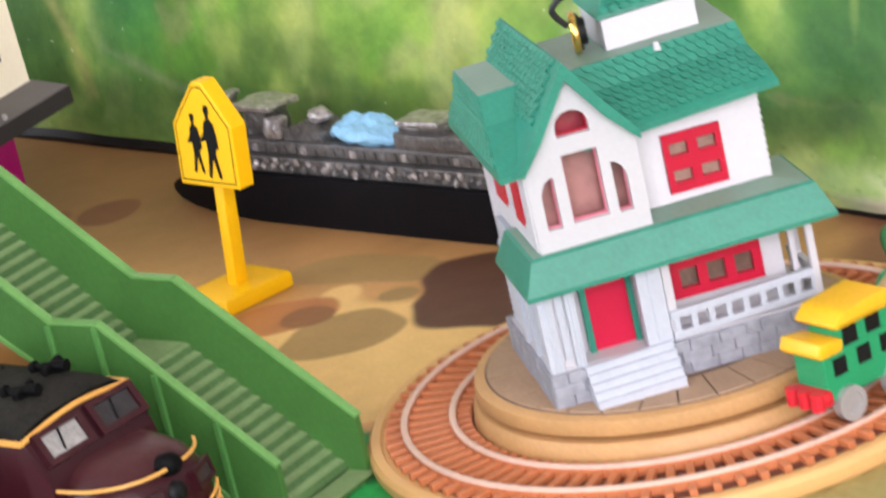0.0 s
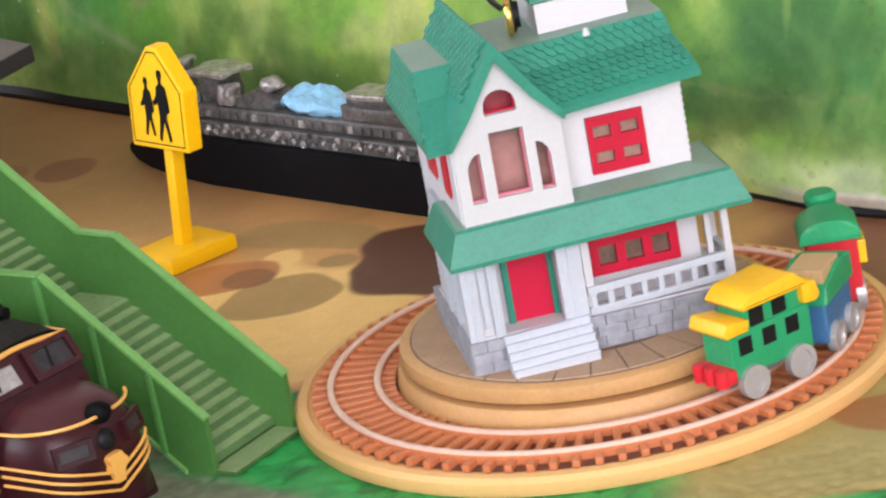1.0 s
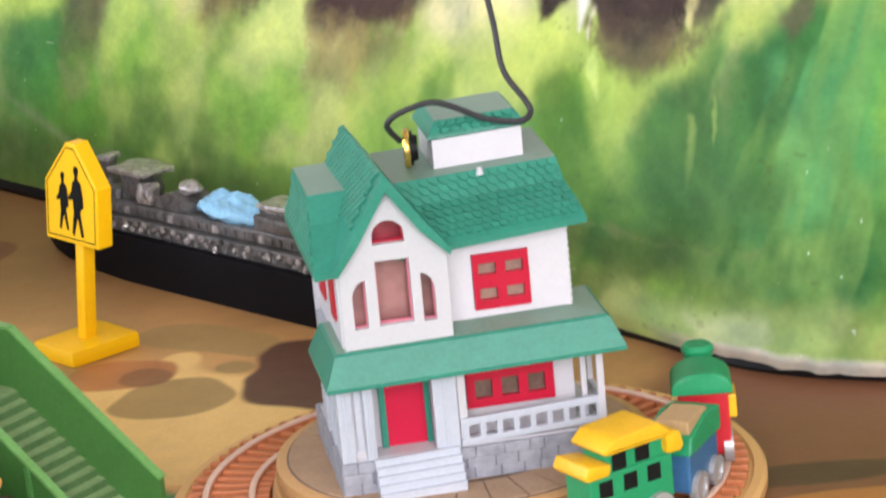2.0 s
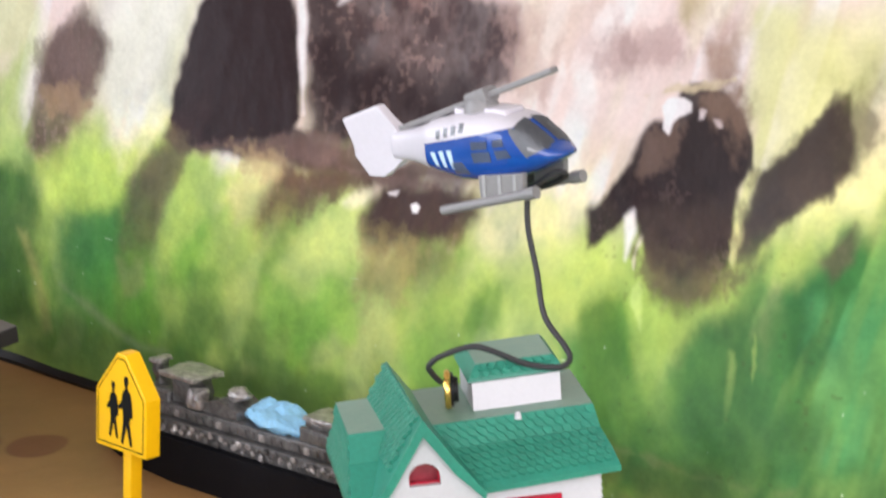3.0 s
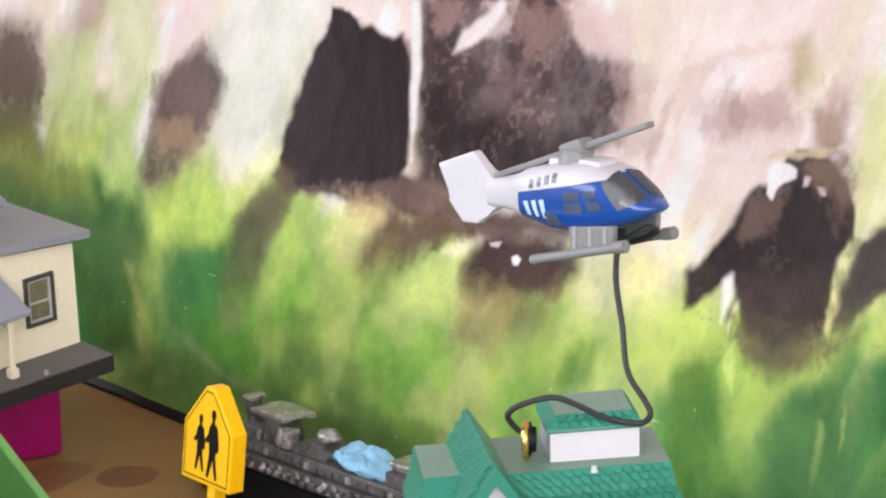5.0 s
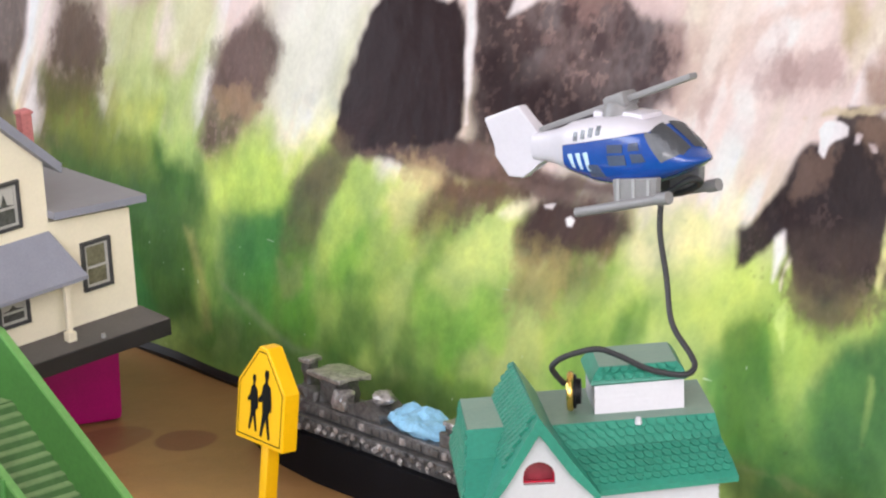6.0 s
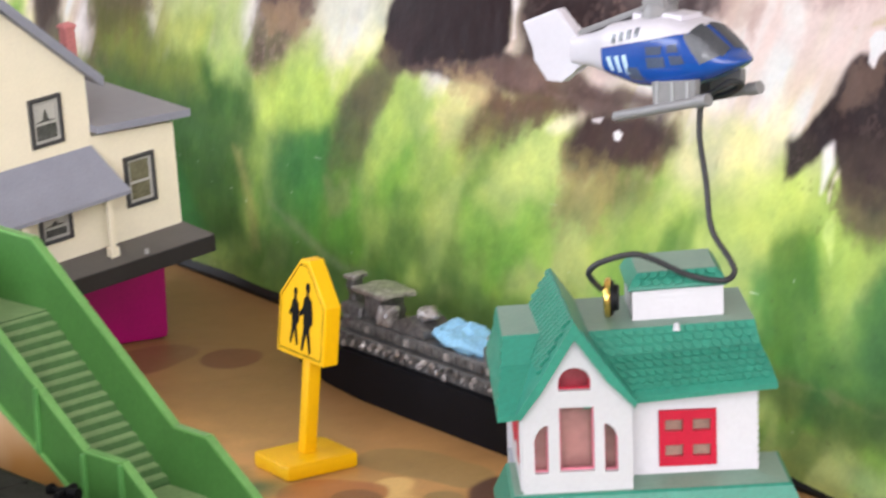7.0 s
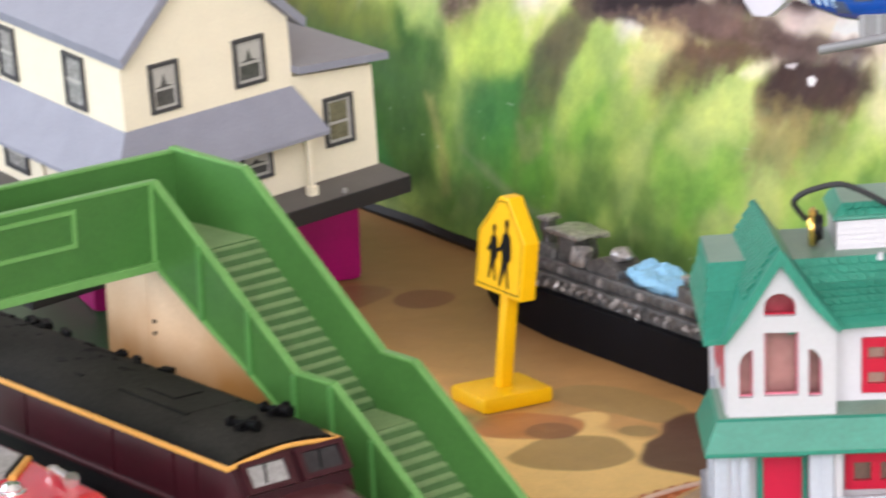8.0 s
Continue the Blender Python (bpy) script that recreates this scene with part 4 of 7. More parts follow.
    wash((130, 122, 88), 0.40, 0.03, [(-2.49, 1.03), (-2.21, 1.08), (-2.21, 0.98), (-2.32, 0.88), (-2.39, 0.8), (-2.49, 0.81), (-2.54, 0.93)], 0.9, (0.80, 1.02))
    wash((70, 62, 58), 0.85, 0.02, [(0.64, 1.33), (0.53, 1.19), (0.43, 1.09), (0.39, 0.94), (0.5, 1.0), (0.66, 1.1)], 0.4)
    wash((206, 206, 140), 0.8, 0.012, [(0.37, 1.09), (0.43, 1.13), (0.41, 1.07), (0.37, 0.98), (0.34, 0.89), (0.33, 0.88), (0.34, 0.97)], 0.2)
    wash((240, 226, 222), 0.8, 0.006, [(0.21, 1.24), (0.23, 1.24), (0.22, 1.22), (0.21, 1.22)])
    wash((236, 220, 214), 0.75, 0.006, [(0.25, 1.23), (0.28, 1.23), (0.29, 1.21), (0.27, 1.21)])
    wash((232, 222, 196), 0.7, 0.01, [(-0.0, 0.82), (0.01, 0.87), (0.03, 0.9), (0.04, 0.89), (0.02, 0.85), (0.01, 0.8)])
    wash((226, 206, 198), 0.7, 0.02, [(-1.1, 1.6), (-0.97, 1.6), (-0.97, 1.5), (-1.06, 1.47), (-1.11, 1.46), (-1.04, 1.55)], 0.5)
    wash((172, 142, 134), 0.6, 0.02, [(-1.27, 1.6), (-1.13, 1.6), (-1.16, 1.53), (-1.22, 1.46), (-1.25, 1.49)], 0.9)
    wash((150, 128, 122), 0.55, 0.015, [(-0.09, 1.43), (-0.05, 1.43), (-0.0, 1.39), (-0.03, 1.36), (-0.07, 1.36)], 0.9)
    wash((176, 152, 144), 0.5, 0.025, [(-0.19, 1.36), (-0.11, 1.44), (0.13, 1.47), (0.15, 1.38), (-0.02, 1.34), (-0.16, 1.31)], 0.9)
    wash((190, 164, 150), 0.5, 0.02, [(-0.37, 1.27), (-0.3, 1.41), (-0.28, 1.39), (-0.31, 1.26), (-0.37, 1.13), (-0.39, 1.14)], 0.6)
    wash((216, 190, 172), 0.5, 0.02, [(-0.28, 1.46), (-0.11, 1.55), (0.11, 1.59), (0.11, 1.57), (-0.08, 1.53), (-0.24, 1.41), (-0.28, 1.27), (-0.3, 1.33)], 0.6)
    wash((92, 92, 44), 0.8, 0.05, [(-3.53, 0.85), (-3.22, 0.94), (-3.1, 0.81), (-3.14, 0.65), (-3.43, 0.71)])
    wash((160, 170, 84), 0.7, 0.05, [(-3.2, 1.05), (-2.73, 1.14), (-2.71, 0.97), (-2.83, 0.83), (-3.1, 0.79)])
    wash((60, 48, 40), 0.85, 0.03, [(-4.01, 0.91), (-3.84, 0.97), (-3.79, 0.8), (-3.72, 0.71), (-3.97, 0.61)])
    wash((128, 150, 64), 0.6, 0.05, [(-3.1, 0.79), (-2.83, 0.83), (-2.78, 0.69), (-3.06, 0.64)])
    wash((56, 92, 40), 0.7, 0.05, [(-3.51, 0.69), (-3.07, 0.66), (-2.67, 0.65), (-2.62, 0.48), (-2.93, 0.41)])
    wash((60, 50, 45), 0.85, 0.035, [(-0.0, 0.95), (0.34, 1.04), (0.33, 0.94), (0.27, 0.85), (0.18, 0.81), (0.09, 0.82), (0.03, 0.88)], 0.3, fall=(0.72, 0.95))
    wash((72, 64, 58), 0.7, 0.035, [(0.37, 1.02), (0.45, 1.13), (0.58, 1.25), (0.64, 1.3), (0.66, 1.1), (0.55, 1.03), (0.45, 0.95), (0.37, 0.89)], 0.7)
    wash((88, 98, 66), 0.5, 0.04, [(0.35, 0.89), (0.45, 0.95), (0.44, 0.88), (0.36, 0.83)])
    wash((98, 142, 60), 0.7, 0.05, [(-0.02, 0.54), (0.2, 0.55), (0.17, 0.36), (0.02, 0.35)])
    wash((66, 116, 56), 0.6, 0.06, [(0.24, 0.56), (0.64, 0.58), (0.62, 0.42), (0.23, 0.35)])
    wash((84, 132, 60), 0.55, 0.03, [(0.06, 0.41), (0.17, 0.4), (0.38, 0.36), (0.38, 0.34), (0.17, 0.37), (0.06, 0.4)])
    wash((132, 108, 90), 0.75, 0.035, [(0.19, 1.29), (0.34, 1.33), (0.39, 1.22), (0.36, 1.15), (0.29, 1.21)], 0.7)
    wash((120, 98, 84), 0.6, 0.02, [(0.03, 1.17), (0.15, 1.23), (0.18, 1.17), (0.09, 1.07), (0.02, 1.06)], 1.0)
    wash((214, 198, 160), 0.75, 0.008, [(0.02, 1.27), (0.14, 1.31), (0.27, 1.33), (0.33, 1.33), (0.2, 1.3), (0.09, 1.28)])
    wash((104, 118, 48), 0.75, 0.06, [(-3.61, 0.95), (-3.46, 0.92), (-3.18, 0.94), (-3.11, 0.85), (-2.82, 0.79), (-2.88, 0.68), (-3.51, 0.71)])
    wash((84, 66, 54), 0.75, 0.035, [(-3.5, 1.23), (-3.28, 1.25), (-3.14, 1.1), (-3.17, 0.99), (-3.38, 0.98), (-3.54, 1.0)], 0.8)
    wash((92, 84, 46), 0.55, 0.05, [(-3.55, 0.98), (-3.17, 0.99), (-3.21, 0.85), (-3.4, 0.8), (-3.57, 0.82)], 0.8)
    wash((172, 198, 106), 0.65, 0.05, [(-2.78, 1.03), (-2.55, 1.18), (-2.56, 0.94), (-2.55, 0.76), (-2.72, 0.77)])
    wash((196, 212, 140), 0.6, 0.05, [(-3.17, 1.27), (-2.86, 1.31), (-2.83, 1.08), (-2.71, 1.02), (-3.02, 0.93), (-3.14, 1.1)])
    wash((62, 92, 38), 0.55, 0.06, [(-3.51, 0.73), (-2.85, 0.7), (-2.66, 0.61), (-2.98, 0.6)])
    wash((116, 94, 86), 0.5, 0.03, [(-2.44, 1.24), (-2.21, 1.27), (-2.15, 1.16), (-2.21, 1.01), (-2.37, 0.99)], 1.0)
    wash((168, 140, 104), 0.5, 0.02, [(-2.46, 1.05), (-2.29, 1.1), (-2.19, 1.05), (-2.27, 0.98), (-2.47, 0.97)], 1.0)
    wash((160, 190, 84), 0.6, 0.05, [(-2.51, 0.78), (-2.33, 0.89), (-2.15, 1.0), (-2.08, 0.89), (-2.31, 0.76), (-2.47, 0.73)])
    wash((74, 64, 56), 0.7, 0.05, [(0.57, 1.18), (0.67, 1.3), (0.79, 1.38), (0.8, 1.22), (0.69, 1.13)], 0.5)
    wash((150, 158, 80), 0.5, 0.06, [(0.66, 1.37), (0.79, 1.45), (0.79, 1.35), (0.7, 1.32)])
    wash((74, 112, 54), 0.35, 0.08, [(0.27, 0.73), (0.81, 0.92), (0.83, 0.39), (0.1, 0.24)])
    wash((158, 186, 92), 0.3, 0.07, [(-1.87, 0.47), (-1.05, 0.66), (-1.12, 0.43), (-1.32, 0.32), (-1.73, 0.29)])
    # loose strokes
    white = linear(250, 244, 240)
    for points, soft, strength in (([(-1.33, 1.6), (-1.3, 1.6), (-1.27, 1.4), (-1.26, 1.19), (-1.26, 1.09), (-1.29, 1.24), (-1.3, 1.4)], 0.010, 0.85), ([(0.08, 1.24), (0.1, 1.26), (0.15, 1.27), (0.18, 1.26), (0.18, 1.24), (0.14, 1.22), (0.12, 1.2), (0.11, 1.17), (0.09, 1.18), (0.09, 1.21)], 0.006, 0.9), ([(-1.16, 1.43), (-1.14, 1.5), (-1.05, 1.57), (-1.02, 1.62), (-0.99, 1.6), (-1.03, 1.52), (-1.08, 1.47)], 0.014, 0.75),
                                   ([(-0.02, 0.93), (0.01, 0.95), (0.02, 0.90), (-0.01, 0.82)], 0.012, 0.7), ([(-3.72, 1.4), (-3.62, 1.4), (-3.66, 1.05), (-3.76, 0.85), (-3.73, 1.05)], 0.03, 0.8),
                                   ([(-0.82, 0.85), (-0.8, 0.86), (-0.78, 0.85), (-0.79, 0.83), (-0.81, 0.83)], 0.005, 0.9), ([(-0.92, 0.88), (-0.87, 0.89), (-0.88, 0.87), (-0.91, 0.87)], 0.004, 0.7)):
        col = blend(col, white, strength * region(X, Z, points, soft, 140, 0.015))
    col = blend(col, linear(128, 150, 104), 0.6 * region(X, Z, [(-2.36, 0.38), (-2.2, 0.335), (-1.98, 0.25), (-1.82, 0.24), (-1.98, 0.22), (-2.22, 0.30)], 0.02, 141, 0.02))
    col = blend(col, linear(140, 148, 84), 0.65 * region(X, Z, [(-2.58, 0.54), (-2.53, 0.54), (-2.45, 0.38), (-2.43, 0.19), (-2.48, 0.17), (-2.51, 0.38)], 0.025, 142, 0.02))
    # spatter and the bare plaster edge
    col = blend(col, linear(70, 66, 40), 0.25 * smooth_step(0.80, 0.87, cloud(151, X * 40 + 5, Z * 40 + 5, 2)) * smooth_step(-0.7, -0.2, X) * smooth_step(1.05, 0.8, Z))
    col = blend(col, linear(222, 240, 220), 0.40 * smooth_step(0.975, 0.99, lattice(155, X * 34, Z * 34)) * smooth_step(0.7, 0.5, Z))
    col = blend(col, linear(214, 208, 196), 0.75 * smooth_step(0.050, 0.02, Z - 0.04 * cloud(157, X * 9, Z * 9)) * smooth_step(0.15, 0.45, X))
    dab = cloud(371, X * 10 + 0.3 * Z + 21, Z * 10 + 31, 5) - 0.5
    green = smooth_step(0.35, 0.0, h)
    col = col * (1 + 0.44 * dab * green + 0.22 * dab + 0.08 * green * smooth_step(0.4, 0.0, X))[..., None] * (1 + np.stack([0.30 * dab, 0.06 * dab, -0.20 * dab], -1) * green[..., None])
    stroke = cloud(161, across * 15 + 70, along * 9 + 30, 4) - 0.5
    col = col * (1 + 0.16 * stroke * smooth_step(0.5, 0.2, h) + 0.08 * stroke)[..., None]
    return np.clip(col + col.mean(-1, keepdims=True) * np.array([0.035, 0.0, 0.045]), 0.003, 0.85) * (0.93 - 0.20 * high)[..., None]


def backdrop():
    us = np.concatenate([np.linspace(-6.4, -4.2, 120), np.linspace(-4.19, 1.0, 1060), np.linspace(1.01, 1.7, 50)])
    vs = np.concatenate([np.linspace(0.0, 1.78, 410), np.linspace(1.79, 2.9, 36)])
    X, Z = np.meshgrid(us, vs)
    lump = 0.035 * (cloud(51, X * 3.3 + 20, Z * 1.6 + 20) - 0.5) + 0.012 * (cloud(55, X * 13 + 20, Z * 6 + 20) - 0.5)
    back = lean(X, Z) + lump * smooth_step(0.02, 0.3, Z) - 0.05 * np.exp(-((Z - 0.05) / 0.06) ** 2) * smooth_step(-0.1, 0.4, X)
    Y = base_line(X) + back
    # the sheet ends a little above the board, with a ragged edge
    hem = 0.024 + 0.060 * np.clip(cloud(59, X * 4.5 + 11, X * 0 + 3, 4) - 0.38, 0, 1)
    ob = painted_sheet("backdrop", X, Y, Z + hem * (1 - smooth_step(0.0, 0.16, Z)), mural_paint(X, Z), MURAL)
    return tagged(ob, "plaster mountainside painted with green slopes and dark rock faces", "backdrop", kind="structure")


backdrop()


def backdrop_gap_shade():
    """Black wavy strip that stands in for shade in the gap under the sheet."""
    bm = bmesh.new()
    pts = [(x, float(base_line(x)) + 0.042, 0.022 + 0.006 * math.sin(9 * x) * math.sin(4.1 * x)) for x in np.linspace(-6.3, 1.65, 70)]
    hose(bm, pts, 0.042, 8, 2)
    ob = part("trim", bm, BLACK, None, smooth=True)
    tagged(ob, "black strip standing in for shade under the plaster sheet", "trim", kind="structure")


backdrop_gap_shade()

# ---- turntable with the ring of track ----
RING = (-0.103, 0.052, 0.0)


def turntable():
    t = thing("train_base", RING, 0, "round cream plastic base with a moulded ring of brown track", "toy base")
    prof = [(0.0, 0.0), (0.752, 0.0), (0.758, 0.010), (0.758, 0.034), (0.748, 0.046), (0.726, 0.048), (0.720, 0.040), (0.50, 0.040), (0.0, 0.040)]
    part("base_disc", lathe(bmesh.new(), prof, 128), RIM, t, smooth=True)
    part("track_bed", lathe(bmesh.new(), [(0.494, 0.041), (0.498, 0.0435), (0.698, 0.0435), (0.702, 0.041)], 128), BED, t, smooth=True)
    for r, w in ((0.544, 0.0085), (0.662, 0.0085)):
        prof = [(r - w, 0.043), (r - w, 0.066), (r + w, 0.066), (r + w, 0.043)]
        rail = part("rail", lathe(bmesh.new(), prof, 128), TIE, t, smooth=True)
        prof = [(r - w, 0.066), (r - w * 0.95, 0.072), (r - w * 0.6, 0.074), (r + w * 0.6, 0.074), (r + w * 0.95, 0.072), (r + w, 0.066)]
        part("rail_top", lathe(bmesh.new(), prof, 128), RAIL_TOP, rail, "pale rail top with the glint in its colour", smooth=True)
    n = 84
    bm = boxed(0.500, 0.712, -0.0095, 0.0095, 0.042, 0.061, soft=0.003)
    first = part("tie", bm, TIE, t)
    for k in range(n):
        ob = first if k == 0 else new("tie", first.data)
        ob.parent = t
        ob.matrix_basis = pose(0, 0, 0, 0, 0, 360 * k / n)
    prof = [(0.0, 0.041), (0.492, 0.041), (0.494, 0.05), (0.488, 0.085), (0.480, 0.095), (0.440, 0.097), (0.440, 0.105), (0.474, 0.109), (0.478, 0.118), (0.474, 0.145), (0.46, 0.151), (0.0, 0.151)]
    part("plinth", lathe(bmesh.new(), prof, 128), PLINTH, t, smooth=True)
    # paving slabs round the house
    part("paving_joint", lathe(bmesh.new(), [(0.28, 0.1512), (0.28, 0.1535), (0.4445, 0.1535), (0.4475, 0.1512)], 96), JOINT, t, "dark sunken paving joints")
    slabs = 31
    for k in range(slabs):
        a0, a1 = math.tau * k / slabs + 0.006, math.tau * (k + 1) / slabs - 0.006
        bm = bmesh.new()
        arc = lambda r, z: [bm.verts.new((r * math.cos(a), r * math.sin(a), z)) for a in (a0, (a0 + a1) / 2, a1)]  # noqa: E731
        lo0, lo1 = arc(0.30, 0.150), arc(0.444, 0.150)
        hi0, hi1 = arc(0.303, 0.1565), arc(0.441, 0.1565)
        for i in (0, 1):
            bm.faces.new((hi0[i], hi1[i], hi1[i + 1], hi0[i + 1]))
            bm.faces.new((lo1[i], lo1[i + 1], hi1[i + 1], hi1[i]))
            bm.faces.new((lo0[i], hi0[i], hi0[i + 1], lo0[i + 1]))
        bm.faces.new((lo0[0], lo1[0], hi1[0], hi0[0])), bm.faces.new((lo0[2], hi0[2], hi1[2], lo1[2]))
        part("paving_slab", bm, PAVING, t)


turntable()


# ---- white and red toy house ----
def clapboards(parent, x0, x1, z0, z1, y, n, out, along="x", mat=None):
    """Boards that lap over one another, each standing a little proud of the wall face."""
    h = (z1 - z0) / n
    for k in range(n):
        za, zb = z0 + k * h, z0 + (k + 1) * h
        prof = [(y - out * 0.001, za), (y + out * 0.006, za), (y + out * 0.002, zb), (y - out * 0.001, zb)]
        part("clapboard", prism(bmesh.new(), prof, x0, x1, "x" if along == "x" else "y"), mat or WHITE, parent)


def wall_with_holes(bm, x0, x1, z0, z1, y0, y1, holes):
    """A wall between y0 and y1 with rectangular holes (x0, x1, z0, z1), as one closed skin."""
    xs, zs = sorted({x0, x1, *(v for h in holes for v in h[:2])}), sorted({z0, z1, *(v for h in holes for v in h[2:])})
    solid = lambda i, j: 0 <= i < len(xs) - 1 and 0 <= j < len(zs) - 1 and not any(h[0] < (xs[i] + xs[i + 1]) / 2 < h[1] and h[2] < (zs[j] + zs[j + 1]) / 2 < h[3] for h in holes)  # noqa: E731
    made = {}

    def at(i, j, y):
        if (i, j, y) not in made:
            made[i, j, y] = bm.verts.new((xs[i], y, zs[j]))
        return made[i, j, y]
    for i in range(len(xs) - 1):
        for j in range(len(zs) - 1):
            if not solid(i, j):
                continue
            for y in (y0, y1):
                bm.faces.new((at(i, j, y), at(i + 1, j, y), at(i + 1, j + 1, y), at(i, j + 1, y)))
            for (di, dj), (p, q) in (((-1, 0), ((i, j), (i, j + 1))), ((1, 0), ((i + 1, j), (i + 1, j + 1))), ((0, -1), ((i, j), (i + 1, j))), ((0, 1), ((i, j + 1), (i + 1, j + 1)))):
                if not solid(i + di, j + dj):
                    bm.faces.new((at(*p, y0), at(*q, y0), at(*q, y1), at(*p, y1)))
    return bm


def sash_window(parent, x0, x1, z0, z1, y, cols, rows, side=0.016, bar=0.014, rim=0.023, cross=0.034, glass=None):
    """A red frame: side and bar across, rim and cross up and down."""
    wide, tall = (x1 - x0 - 2 * side + bar) / cols, (z1 - z0 - 2 * rim + cross) / rows
    w = part("window", wall_with_holes(bmesh.new(), x0, x1, z0, z1, y - 0.012, y + 0.004, [
        (x0 + side + wide * i, x0 + side + wide * (i + 1) - bar, z0 + rim + tall * j, z0 + rim + tall * (j + 1) - cross)
        for i in range(cols) for j in range(rows)]), RED, parent, "red window frame with square panes")
    part("pane", boxed(x0 + 0.006, x1 - 0.006, y + 0.005, y + 0.010, z0 + 0.006, z1 - 0.006), glass or DARK_GLASS, w)
    return w


def shingle_field(roof, rails, rows, cols, lift=0.008, first=0):
    """Round-ended shingles over a slope between lines of points (left, right), from the eave up."""
    marks = [(Vector(p), Vector(q)) for p, q in rails]

    def at(u, v, h):
        k = min(int(v * (len(marks) - 1)), len(marks) - 2)
        w = v * (len(marks) - 1) - k
        left, right = marks[k][0].lerp(marks[k + 1][0], w), marks[k][1].lerp(marks[k + 1][1], w)
        up = (marks[k + 1][0] - marks[k][0] + marks[k + 1][1] - marks[k][1]).normalized()
        return left.lerp(right, u) + (right - left).cross(up).normalized() * h

    for j in range(first, rows):
        for i in range(cols):
            off = 0.5 if j % 2 else 0.0
            u0, u1 = (i + off + 0.04) / cols, (i + off + 0.96) / cols
            if u1 > 1:
                continue
            um, v0, v1, dv = (u0 + u1) / 2, j / rows, min((j + 1.05) / rows, 1.0), 1 / rows
            rim = [(u0, v0 + 0.62 * dv), (u0 * 0.86 + um * 0.14, v0 + 0.26 * dv), (u0 * 0.45 + um * 0.55, v0 + 0.04 * dv), (u1 * 0.45 + um * 0.55, v0 + 0.04 * dv), (u1 * 0.86 + um * 0.14, v0 + 0.26 * dv), (u1, v0 + 0.62 * dv)]
            bm = bmesh.new()
            top = [bm.verts.new(at(u, v, lift)) for u, v in rim] + [bm.verts.new(at(u1, v1, 0.001)), bm.verts.new(at(u0, v1, 0.001))]
            foot = [bm.verts.new(at(u, v, 0.0)) for u, v in rim]
            bm.faces.new(top)
            for k in range(5):
                bm.faces.new((foot[k], foot[k + 1], top[k + 1], top[k]))
            bm.faces.new((foot[0], top[0], top[7])), bm.faces.new((foot[5], top[6], top[5]))
            part("shingle", bm, SHINGLE, roof)


